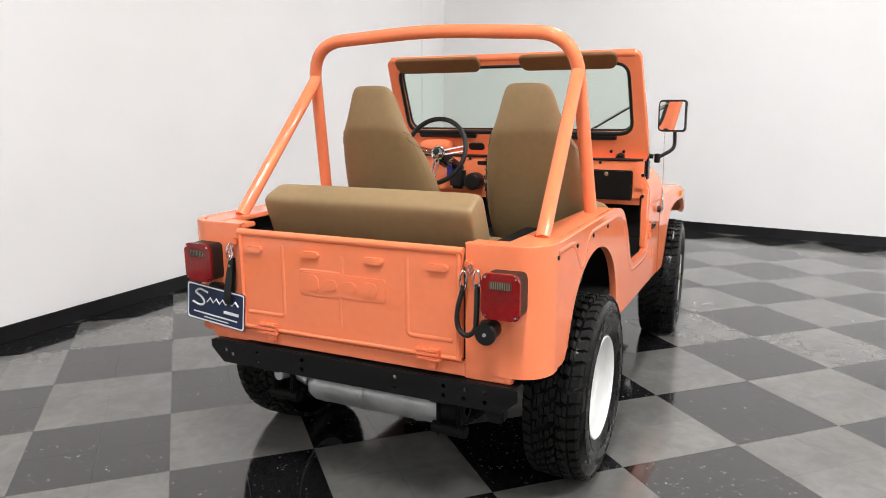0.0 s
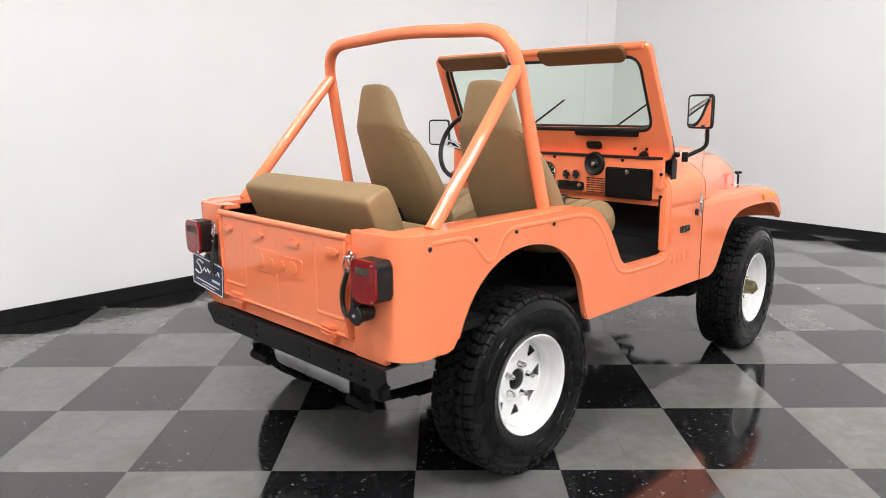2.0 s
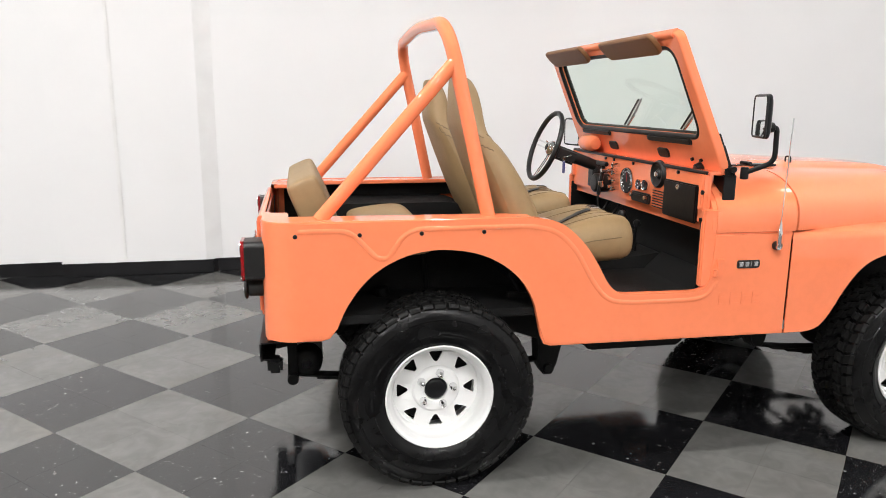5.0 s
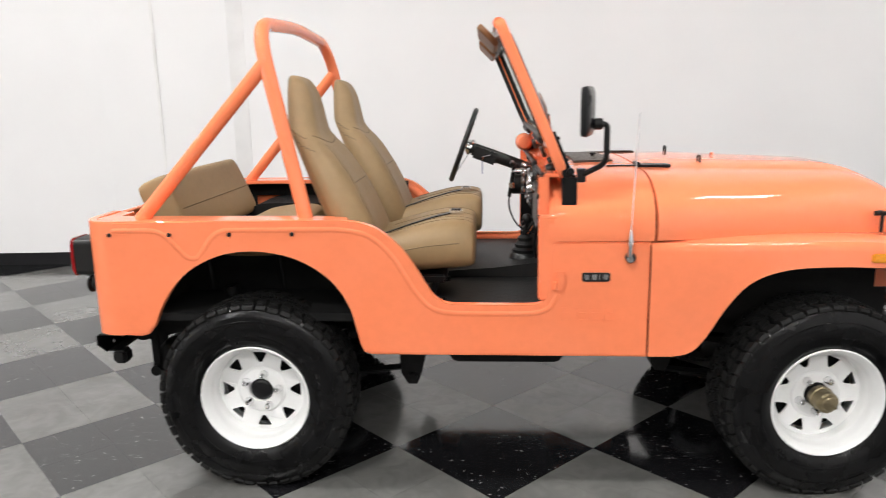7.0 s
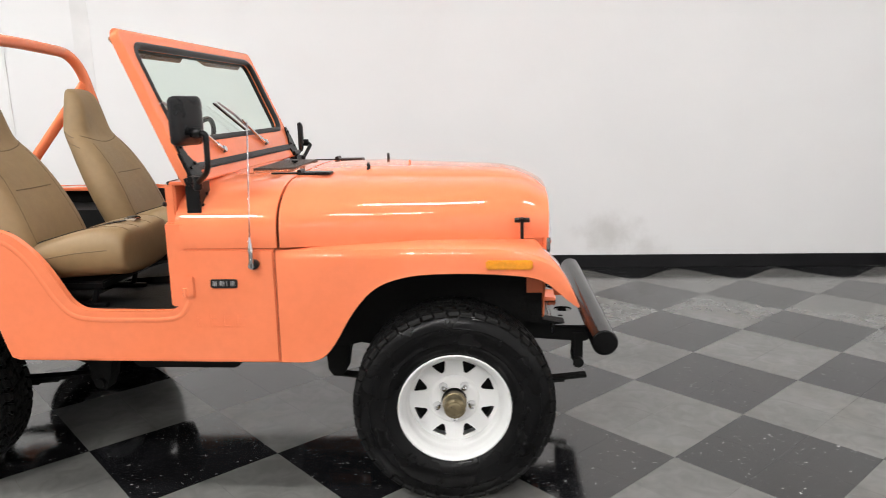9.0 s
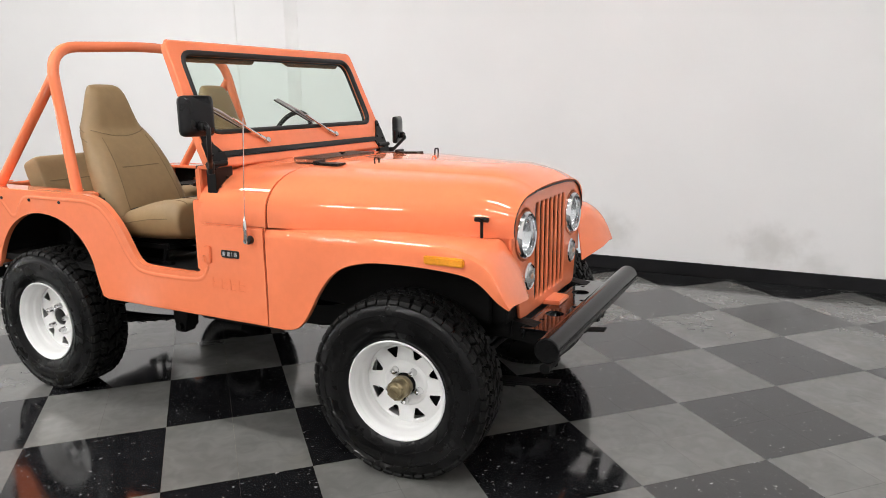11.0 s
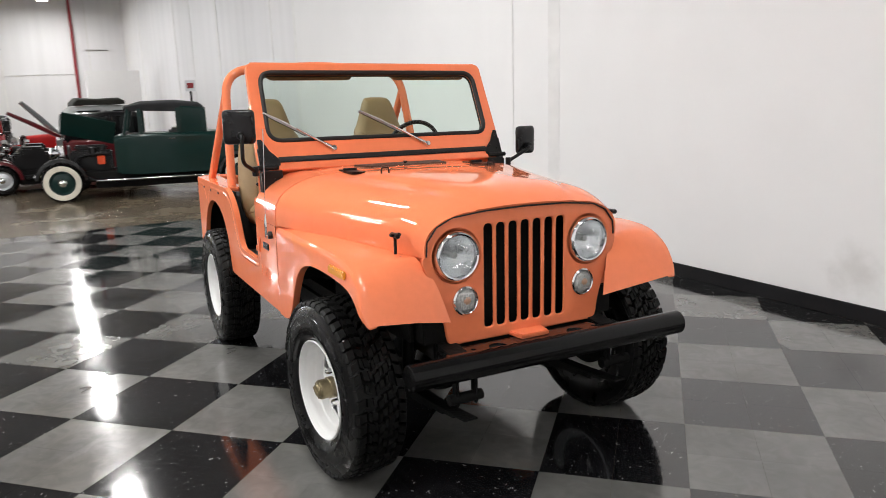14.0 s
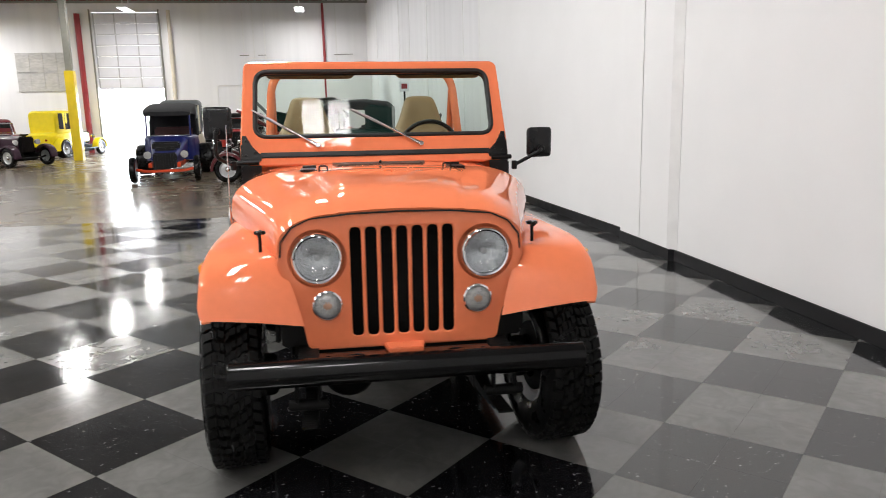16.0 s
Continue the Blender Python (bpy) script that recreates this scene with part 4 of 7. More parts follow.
# hood and cowl
def hood_section(x, w, zb, zt, crease=0.0):
    rh, rv = min(0.30, w * 0.46), (zt - zb) * 0.70
    half_pts = [(w, zb), (w + 0.002, zb + 0.03), (w, zt - rv)]
    for k in range(1, 9):
        a = k / 8 * math.pi / 2
        half_pts.append((w - rh + rh * math.cos(a), zt - rv + rv * math.sin(a)))
    edge = w - rh
    c = min(edge - 0.03, 0.36)
    half_pts += [(c + 0.015, zt + 0.006), (c - 0.012, zt + 0.006 + crease), (c * 0.5, zt + 0.012 + crease), (0, zt + 0.014 + crease)]
    right = [(x, -y, z) for y, z in half_pts]
    left = [(x, y, z) for y, z in half_pts[:-1]][::-1]
    return right + left


def hood_w(x):
    return 0.783 - (x - 1.53) * (0.783 - 0.497) / (2.50 - 1.53)


STN = [1.532, 1.56, 1.66, 1.8, 1.95, 2.1, 2.25, 2.36, 2.43, 2.475, 2.505, 2.53, 2.546]
rings = []
for x in STN:
    drop = 0.0 if x < 2.36 else 0.050 * ((x - 2.36) / 0.186) ** 2.2
    zt = 1.226 - (x - 1.53) * 0.038 - drop
    rings.append(hood_section(x, hood_w(x) - 0.009, 1.004 - (x - 1.53) * 0.022, zt, 0.014 * min(1, (x - 1.56) / 0.2) * min(1, (2.546 - x) / 0.2) if x > 1.56 else 0.0))
hood_bm = loft(rings, False)
hood = part("hood", hood_bm, ORANGE, truck, "long coral orange hood", 30)


def sheet_metal(ob, thick, side):
    """Gives a pressed shell its thickness and keeps its cut edges crisp."""
    sol = ob.modifiers.new("thickness", "SOLIDIFY")
    sol.thickness, sol.offset = thick, side
    split = ob.modifiers.new("crisp_edges", "EDGE_SPLIT")
    split.split_angle = radians(42)


sheet_metal(hood, 0.012, 1)
cowl_r = [hood_section(x, 0.7745, 1.003, 1.226) for x in (1.158, 1.17, 1.3, 1.45, 1.524)]
cowl = part("cowl", loft(cowl_r, False), ORANGE, truck, "orange cowl ahead of the windshield", 30)
sheet_metal(cowl, 0.012, 1)
sec = [(y, z) for x, y, z in hood_section(1.158, 0.783, 1.0, 1.224)]
part("cowl_end", prism(sec, 1.138, 1.166, "x"), ORANGE, truck, "orange door pillar and cowl end", 30)
part("hood_gap", moved(tube([(1.528, y, z) for x, y, z in hood_section(1.528, 0.779, 1.0, 1.221)], 0.0014, 6), Matrix.Identity(4)), PANEL_GAP, truck)
part("cowl_vent", prism([(1.285, -0.26), (1.285, 0.26), (1.455, 0.23), (1.455, -0.23)], 1.244, 1.2565, "z", 0.002), VENT_GREY, truck, "dark mesh cowl air vent")
part("cowl_vent_latch", merge(cyl((1.40, 0, 1.25), (1.40, 0, 1.266), 0.008, 10), box(1.385, 1.415, -0.006, 0.006, 1.263, 1.271, 0.002)), BLACK_SATIN, truck)
both("hood_hinge", lambda: merge(box(1.40, 1.535, -0.40, -0.36, 1.236, 1.247, 0.004), box(1.52, 1.66, -0.425, -0.345, 1.240, 1.250, 0.004), cyl((1.527, -0.415, 1.252), (1.527, -0.345, 1.252), 0.010, 10)), BLACK_SATIN, truck, "black hood hinge")
both("hood_bumper_loop", lambda: tube(round_path([(1.80, -0.325, 1.245), (1.80, -0.325, 1.276), (1.80, -0.285, 1.276), (1.80, -0.285, 1.245)], 0.012), 0.0042, 8), BLACK_SATIN, truck, "black windshield rest loop")
part("footman_loop", merge(box(1.93, 1.955, -0.032, 0.032, 1.243, 1.249, 0.002), tube(round_path([(1.942, -0.02, 1.247), (1.942, -0.015, 1.262), (1.942, 0.015, 1.262), (1.942, 0.02, 1.247)], 0.008), 0.004, 8)), ORANGE, truck)


def hood_latch():
    x, y = 2.44, -hood_w(2.44) - 0.046
    return merge(tube([(x, y, 0.99), (x, y, 1.06)], 0.007, 8), cyl((x - 0.03, y, 1.065), (x + 0.03, y, 1.065), 0.010, 10, 0.002), box(x - 0.022, x + 0.022, y - 0.012, y + 0.02, 0.972, 0.982, 0.003), box(x - 0.010, x + 0.010, y - 0.022, y + 0.024, 1.060, 1.074, 0.003))


both("hood_latch", hood_latch, BLACK_SATIN, truck, "black rubber hood latch")

# front fenders
TOPC = [(1.516, 0.998), (1.62, 0.998), (1.75, 0.998), (1.88, 0.999), (2.05, 1.000), (2.20, 1.000), (2.34, 0.997), (2.43, 0.988), (2.50, 0.968), (2.555, 0.935), (2.595, 0.885), (2.622, 0.83), (2.645, 0.775)]
LOWC = [(1.516, 0.551), (1.655, 0.551), (1.718, 0.606), (1.797, 0.751), (1.883, 0.849), (2.009, 0.892), (2.175, 0.900), (2.32, 0.897), (2.461, 0.886), (2.515, 0.868), (2.555, 0.838), (2.595, 0.80), (2.640, 0.765)]

TOPC, LOWC = eased(TOPC), eased(LOWC)


def fender():
    rings = []
    for i, ((tx, tz), (lx, lz)) in enumerate(zip(TOPC, LOWC)):
        if tx < 2.50:
            yin, zin, xin = -hood_w(tx) - 0.004, 1.004 - max(0, tx - 1.53) * 0.022 - 0.003, tx
            yin = max(yin, -0.50)
        else:
            k = (tx - 2.50) / 0.145
            yin, zin, xin = -0.50 + 0.105 * k, tz + 0.012 - 0.012 * k - 0.055 * k, tx - 0.06 * k
        if abs(yin) > HW - 0.02:
            yin = -(HW - 0.02)
        r = 0.03
        f = min(1.0, (tz - lz) / 0.09)
        yo = -HW + 0.018 * max(0.0, 1 - (2.645 - tx) / 0.03) ** 2
        row = [(xin, yin, zin), (tx, (yin - HW + r) / 2, tz + 0.004 - 0.5 * (tz - zin) * 0.6), (tx, yo + r + 0.012, tz + 0.001), (tx, yo + 0.014, tz - 0.006 * f), (tx, yo + 0.003, tz - 0.020 * f), (tx, yo, tz - 0.04 * f)]
        mz, mx = (tz - 0.04 * f + lz) / 2, (tx + lx) / 2
        row += [(mx, yo - 0.001, mz), (lx, yo - 0.004 * f, lz + 0.004 * f), (lx, yo + 0.004, lz), (lx - 0.004, yo + 0.03, lz + 0.002)]
        rings.append(row)
    return loft(rings, False)


for ob in both("front_fender", fender, ORANGE, truck, "orange flat front fender with curved arch", 32):
    sheet_metal(ob, 0.006, -1)
both("inner_fender", lambda: merge(box(1.60, 2.46, -0.52, -0.50, 0.62, 0.975, 0.004), prism([(1.55, -0.76), (1.55, -0.50), (2.46, -0.50), (2.46, -0.74)], 0.965, 0.970, "z")), UNDERBODY, truck, "black inner fender")
both("side_marker", lambda: box(2.30, 2.47, -HW - 0.014, -HW + 0.002, 0.919, 0.953, 0.005), AMBER, truck, "amber side marker lamp")

# grille with seven slots
slots = []
for k in range(7):
    y = -0.205 + 0.0205 + k * (0.41 - 0.041) / 6
    slots.append(round_rect(y - 0.0285, y + 0.0285, 0.650, 1.096, 0.0275, 6))
edge = [(0.380, 0.612), (0.393, 0.70), (0.422, 0.79), (0.450, 0.86), (0.478, 0.925), (0.490, 0.965), (0.478, 0.992), (0.469, 1.04), (0.425, 1.095), (0.355, 1.127), (0.2, 1.141)]
outline = edge + [(0, 1.145)] + [(-a, b) for a, b in edge[::-1]]
outline = [(p.x, p.y) for p in round_path([(a, b, 0) for a, b in outline], 0.03, 3, True)]
TO_YZ = Matrix(((0, 0, 1, 0), (1, 0, 0, 0), (0, 1, 0, 0), (0, 0, 0, 1)))
part("grille", moved(plate(outline, slots + [circle(s * 0.336, 0.973, 0.118, 40) for s in (-1, 1)], 0.016, 0.006), Matrix.Translation((2.534, 0, 0)) @ TO_YZ), ORANGE, truck, "orange seven-slot grille panel", 30)
part("radiator", merge(box(2.36, 2.40, -0.32, 0.32, 0.555, 1.11, 0.004), box(2.40, 2.41, -0.28, 0.28, 0.60, 1.08, 0.003)), UNDERBODY, truck, "black radiator behind the grille")
part("front_crossmember", box(2.44, 2.525, -0.44, 0.44, 0.545, 0.628, 0.008), UNDERBODY, truck, "black front crossmember")
both("grille_brace", lambda: box(2.38, 2.525, -0.49, -0.31, 0.62, 0.755, 0.006), UNDERBODY, truck)
both("inner_fender", lambda: prism([(2.42, 0.757), (2.527, 0.757), (2.527, 0.93), (2.42, 0.93)], -0.515, -0.40, "y", 0.006), ORANGE, truck)
part("grille_tab", prism([(2.53, -0.085), (2.53, 0.085), (2.615, 0.07), (2.615, -0.07)], 0.602, 0.622, "z", 0.004), ORANGE, truck)
both("hood_corner", lambda: loft([[(x, -hood_w(x) + 0.040, z), (x, -hood_w(x) + 0.013, z), (x, -hood_w(x) + 0.013, 1.0), (x, -hood_w(x) + 0.040, 1.0)] for x, z in ((2.36, 0.955), (2.46, 0.945), (2.536, 0.940))]), ORANGE, truck)
lip = [(0.478, 0.985), (0.474, 1.042), (0.429, 1.098), (0.358, 1.130), (0.2, 1.1445), (0, 1.1485)]
part("hood_seam", tube([(2.547, y, z) for y, z in lip + [(-y, z) for y, z in lip[-2::-1]]], 0.0036, 8), BLACK_PLASTIC, truck, "dark gap under the hood lip")


def headlight(s):
    y, z = s * 0.336, 0.973
    ring = part("headlight", lathe([(0.088, 0.0), (0.103, 0.004), (0.105, 0.018), (0.100, 0.032), (0.092, 0.038), (0.086, 0.034), (0.084, 0.012)], 40, "x", (2.524, y, z)), CHROME, truck, "round headlight with chrome ring")
    part("bucket", lathe([(0.118, 2.536), (0.113, 2.530), (0.108, 2.522), (0.095, 2.512), (0.085, 2.505)], 40, "x", (0, y, z)), ORANGE, ring, "", 80)
    part("reflector", lathe([(0.0, -0.05), (0.04, -0.042), (0.07, -0.015), (0.086, 0.018)], 32, "x", (2.524, y, z)), REFLECTOR, ring, "", 80)
    part("bulb", lathe([(0, 0.0), (0.013, -0.002), (0.015, -0.02), (0.012, -0.05), (0, -0.052)], 16, "x", (2.524, y, z)), CLEAR_LENS, ring)
    lens = part("headlight_lens", lathe([(0.0, 0.046), (0.03, 0.044), (0.06, 0.037), (0.088, 0.020)], 40, "x", (2.524, y, z)), LENS, ring, "fluted clear headlight glass", 80)
    lens.visible_shadow = False
    park = part("parking_lamp", lathe([(0.050, 0.0), (0.059, 0.003), (0.060, 0.012), (0.054, 0.018), (0.050, 0.014)], 28, "x", (2.54, s * 0.303, 0.787)), CHROME, truck, "small round parking lamp")
    part("parking_lens", lathe([(0.0, 0.026), (0.03, 0.022), (0.051, 0.010), (0.051, 0.004)], 28, "x", (2.54, s * 0.303, 0.787)), CLEAR_LENS, park, "", 80)
    part("lens_rib", merge(*[box(2.562 - abs(q) * 0.12, 2.567 - abs(q) * 0.12, s * 0.303 + q - 0.002, s * 0.303 + q + 0.002, 0.757, 0.817) for q in (-0.03, -0.02, -0.01, 0, 0.01, 0.02, 0.03)]), CLEAR_LENS, park)
    part("bulb", lathe([(0.0, 0.0285), (0.010, 0.0275), (0.017, 0.024)], 16, "x", (2.54, s * 0.303, 0.789)), BULB_AMBER, park, "faded amber bulb showing in the lens")


LENS = LAMP_GLASS
headlight(-1)
headlight(1)

def sheet(loop):
    bm = bmesh.new()
    bm.faces.new([bm.verts.new((x, y, 0)) for x, y in loop])
    return bm


# windshield: the frame leans back on its hinge
WB, WT = Vector((1.195, 0, 1.243)), Vector((0.956, 0, 1.799))
LEN = (WT - WB).length
up = (WT - WB).normalized()
WS = Matrix(((0, up.x, up.z, WB.x), (1, 0, 0, 0), (0, up.z, -up.x, WB.z), (0, 0, 0, 1)))  # local x: left, y: up the frame, z: ahead
wout = [(p.x, p.y) for p in round_path([(-0.757, 0, 0), (0.757, 0, 0), (0.762, 0.10, 0), (0.738, LEN, 0), (-0.738, LEN, 0), (-0.762, 0.10, 0)], 0.035, 4, True)]
whole = [(p.x, p.y) for p in round_path([(-0.688, 0.160, 0), (0.688, 0.160, 0), (0.680, LEN - 0.05, 0), (-0.680, LEN - 0.05, 0)], 0.075, 6, True)]
wframe = part("windshield_frame", moved(plate(wout, [whole], 0.040, 0.008), WS), ORANGE, truck, "orange windshield frame")
part("gasket", moved(tube([(x, y, 0.014) for x, y in whole], 0.0145, 8, True), WS), BLACK_PLASTIC, wframe, "black rubber windshield gasket")
part("inner_gasket", moved(tube([(x, y, -0.012) for x, y in whole], 0.012, 8, True), WS), BLACK_PLASTIC, wframe)
pane = part("windshield_glass", moved(sheet(whole), WS), GLASS, wframe, "clear green-tinted windshield glass")
pane.visible_shadow = False
part("seal_strip", moved(box(-0.66, 0.66, 0.036, 0.066, 0.016, 0.030, 0.005), WS), BLACK_PLASTIC, wframe, "black rubber strip across the frame")
for a, b in ((-0.60, -0.20), (0.24, 0.62)):
    part("sill_trim", moved(box(a, b, 0.128, 0.158, -0.032, -0.012, 0.006), WS), BLACK_PLASTIC, wframe, "black trim under the glass")
part("frame_roll", moved(tube([(-0.715, LEN - 0.004, -0.004), (0.715, LEN - 0.004, -0.004)], 0.021, 12), WS), ORANGE, wframe)


def ws_hinge():
    b = merge(moved(box(-0.7645, -0.757, -0.01, 0.115, -0.006, 0.030, 0.002), WS), box(1.185, 1.240, -0.7645, -0.757, 1.135, 1.238, 0.002))
    c = moved(plate([(-0.757, -0.02), (-0.652, 0.02), (-0.652, 0.05), (-0.70, 0.10), (-0.735, 0.165), (-0.757, 0.165)], [], 0.008), WS @ Matrix.Translation((0, 0, 0.026)))
    d = merge(box(1.19, 1.225, -0.757, -0.67, 1.16, 1.238, 0.006), moved(plate([(-0.757, 0.0), (-0.652, 0.0), (-0.652, -0.035), (-0.69, -0.085), (-0.735, -0.11), (-0.757, -0.11)], [], 0.008, 0.001), Matrix.Translation((1.232, 0, 1.245)) @ TO_YZ))
    e = cyl((1.215, -0.785, 1.262), (1.215, -0.665, 1.262), 0.013, 12, 0.002)
    return merge(b, c, d, e, *[cyl(WS @ Vector((p, q, 0.028)), WS @ Vector((p, q, 0.038)), 0.007, 8, 0.002) for p, q in ((-0.735, 0.135), (-0.685, 0.065), (-0.735, 0.05))], *[cyl((1.232, p, q), (1.243, p, q), 0.007, 8, 0.002) for p, q in ((-0.735, 1.16), (-0.69, 1.20))])


both("windshield_hinge", ws_hinge, BLACK_SATIN, truck, "black windshield hinge bracket")


def visor(y0, y1):
    pts = [(p.x, p.y) for p in round_path([(y0 + 0.02, -0.060, 0), (y1 - 0.02, -0.060, 0), (y1, -0.03, 0), (y1, 0.026, 0), (y0, 0.026, 0), (y0, -0.03, 0)], 0.02, 3, True)]
    m = Matrix.Translation((0.904, 0, 1.772)) @ Matrix(((0, -0.70, 0.714, 0), (1, 0, 0, 0), (0, 0.714, 0.70, 0), (0, 0, 0, 1)))
    v = part("sun_visor", moved(plate(pts, [], 0.024, 0.008), m), VISOR, truck, "brown padded sun visor")
    part("visor_clip", merge(*[box(0.915, 0.955, y - 0.01, y + 0.01, 1.756, 1.775, 0.003) for y in (y0 + 0.06, y1 - 0.06)]), CHROME, v)


visor(-0.625, -0.11)
visor(0.14, 0.655)


def wiper(y_low, y_top):
    a = WS @ Vector((y_low, 0.098, 0.030))
    b = WS @ Vector((y_top, 0.315, 0.034))
    d = (b - a)
    w = part("wiper", merge(cyl(WS @ Vector((y_low, 0.098, 0.015)), WS @ Vector((y_low, 0.098, 0.045)), 0.015, 12, 0.003), tube([a, a + d * 0.12], 0.012, 8)), CHROME, truck, "chrome windshield wiper")
    part("wiper_arm", tube([a + d * 0.05, a + d * 0.55 + Vector((0.012, 0, 0.005))], [0.008, 0.005], 8), CHROME, w)
    part("wiper_blade", merge(tube([a + d * 0.38, a + d * 0.69 + Vector((0.008, 0, 0.004)), a + d], [0.004, 0.006, 0.004], 8), tube([a + d * 0.38 - Vector((0.012, 0, 0.004)), a + d - Vector((0.012, 0, 0.004))], 0.003, 6)), STEEL, w)
    part("wiper_rubber", tube([a + d * 0.38 - Vector((0.018, 0, 0.006)), a + d - Vector((0.018, 0, 0.006))], 0.0045, 6), BLACK_PLASTIC, w)


wiper(-0.335, -0.70)
wiper(0.255, -0.14)
both("tie_down_stud", lambda: merge(*[cyl(WS @ Vector((-0.60 + q, 0.06, -0.03)), WS @ Vector((-0.60 + q, 0.06, -0.018)), 0.008, 8) for q in (-0.035, 0.035)], cyl(WS @ Vector((-0.615, 0.026, -0.05)), WS @ Vector((-0.615, 0.026, -0.018)), 0.024, 16, 0.004)), BLACK_SATIN, truck)


# mirrors on long arms
def side_mirror(c, arm, face_yaw, label):
    m = pose(*c, 0, 0, face_yaw)
    shell_rings = [[(x, p[0], p[1]) for p in round_rect(-w, w, -h, h, r)] for x, w, h, r in ((-0.014, 0.079, 0.084, 0.024), (-0.006, 0.081, 0.086, 0.025), (0.001, 0.077, 0.082, 0.026), (0.007, 0.066, 0.070, 0.028), (0.010, 0.045, 0.050, 0.028), (0.011, 0.020, 0.024, 0.018))]
    hd = part("side_mirror", moved(loft(shell_rings), m), BLACK_PAINT, truck, label, 60)
    part("mirror_rim", moved(tube([(-0.017, p[0], p[1]) for p in round_rect(-0.076, 0.076, -0.079, 0.079, 0.02)], 0.005, 8, True), m), BLACK_PLASTIC, hd)
    part("mirror_face", moved(moved(plate(round_rect(-0.073, 0.073, -0.076, 0.076, 0.018), [], 0.003), TO_YZ), m @ Matrix.Translation((-0.0175, 0, 0))), MIRROR, hd, "mirror glass")
    part("mirror_arm", tube(round_path(arm, 0.035), 0.0105, 10), BLACK_SATIN, hd)
    part("arm_clamp", cyl(Vector(arm[-1]) + Vector((0, 0, -0.025)), Vector(arm[-1]) + Vector((0, 0, 0.025)), 0.017, 12, 0.004), BLACK_SATIN, hd)
    part("ball_mount", cyl(Vector(arm[0]) - Vector((0.012, 0, 0)), Vector(arm[0]) + Vector((0.02, 0, 0)), 0.020, 12, 0.004), BLACK_SATIN, hd)


side_mirror((1.267, -0.873, 1.478), [(1.29, -0.873, 1.435), (1.325, -0.875, 1.435), (1.325, -0.88, 1.30), (1.25, -0.80, 1.25)], -16, "black door mirror on a curved arm, passenger side")
side_mirror((1.19, 0.966, 1.340), [(1.21, 0.966, 1.305), (1.245, 0.955, 1.295), (1.23, 0.80, 1.215)], 14, "black door mirror on a bent arm, driver side")

# antenna, badges
ant = part("antenna", merge(cyl((1.436, -HW - 0.022, 0.943), (1.436, -HW + 0.005, 0.943), 0.019, 16, 0.004)), BLACK_PLASTIC, truck, "thin whip antenna on the cowl side")
part("antenna_mount", merge(cyl((1.432, -HW - 0.03, 0.940), (1.432, -HW - 0.01, 0.940), 0.012, 12), lathe([(0.007, 0.0), (0.010, 0.02), (0.009, 0.05), (0.011, 0.065), (0.006, 0.10), (0.003, 0.115)], 14, "z", (1.432, -HW - 0.024, 0.935))), CHROME, ant)
part("antenna_mast", tube([(1.432, -HW - 0.024, 1.04), (1.45, -HW - 0.012, 1.47)], 0.0024, 6), CHROME, ant)
badge = part("model_badge", prism(round_rect(1.262, 1.366, 0.850, 0.884, 0.008), -HW - 0.005, -HW + 0.001, "y", 0.002), BLACK_PLASTIC, truck, "small black model badge with silver marks")
for x in (1.270, 1.297, 1.322, 1.338):
    part("badge_mark", box(x, x + (0.008 if 1.315 < x < 1.33 else 0.020), -HW - 0.0075, -HW - 0.004, 0.857, 0.878, 0.002), CHROME, badge)
for k, w in enumerate((0.024, 0.04, 0.04, 0.04)):
    x = 1.19 + 0.052 * k
    both("pressed_side_mark", lambda: merge(box(x, x + w, -HW - 0.0018, -HW + 0.002, 0.722, 0.731, 0.002), box(x, x + 0.012, -HW - 0.0018, -HW + 0.002, 0.695, 0.75, 0.002), box(x, x + w, -HW - 0.0018, -HW + 0.002, 0.693, 0.702, 0.0015)), ORANGE, truck)
both("door_hinge", lambda: merge(box(1.165, 1.20, -HW - 0.010, -HW + 0.002, 0.815, 0.895, 0.004), cyl((1.163, -HW - 0.008, 0.82), (1.163, -HW - 0.008, 0.85), 0.009, 10)), ORANGE, truck, "orange door hinge half")
both("fender_seam", lambda: box(1.5130, 1.5136, -HW - 0.0006, -HW + 0.002, 0.552, 1.0), PANEL_GAP, truck)

# roll bar
hp = [Vector(p) for p in round_path([(0.212, -0.702, 1.08), (0.050, -0.657, 1.819), (0.042, 0.0, 1.854), (0.045, 0.622, 1.822), (0.206, 0.682, 1.09)], 0.17, 8)]
bar = part("roll_bar", tube(hp, 0.0285, 16), ORANGE, truck, "orange tubular roll bar", 60)
for s in (-1, 1):
    yf, yj = (-0.70, -0.664) if s < 0 else (0.675, 0.628)
    part("rear_brace", tube([(-0.445, yf, 1.08), (0.075, yj, 1.668)], 0.0275, 16), ORANGE, bar, "", 60)

# ---- dash and cabin ----
dash = part("dashboard", merge(box(1.118, 1.138, -HW + 0.032, HW - 0.032, 1.035, 1.252, 0.005), box(1.118, 1.20, -HW + 0.032, HW - 0.032, 1.238, 1.252, 0.004), box(1.10, 1.175, -HW + 0.004, -0.752, 0.775, 1.10, 0.006), box(1.10, 1.175, 0.752, HW - 0.004, 0.775, 1.10, 0.006), box(1.10, 1.14, -HW + 0.034, -0.715, 1.09, 1.24, 0.006), box(1.10, 1.14, 0.715, HW - 0.034, 1.09, 1.24, 0.006)), ORANGE, truck, "flat orange metal dashboard")
part("dash_edge", tube([(1.116, -0.75, 1.246), (1.116, 0.75, 1.246)], 0.008, 8), BLACK_PLASTIC, dash)
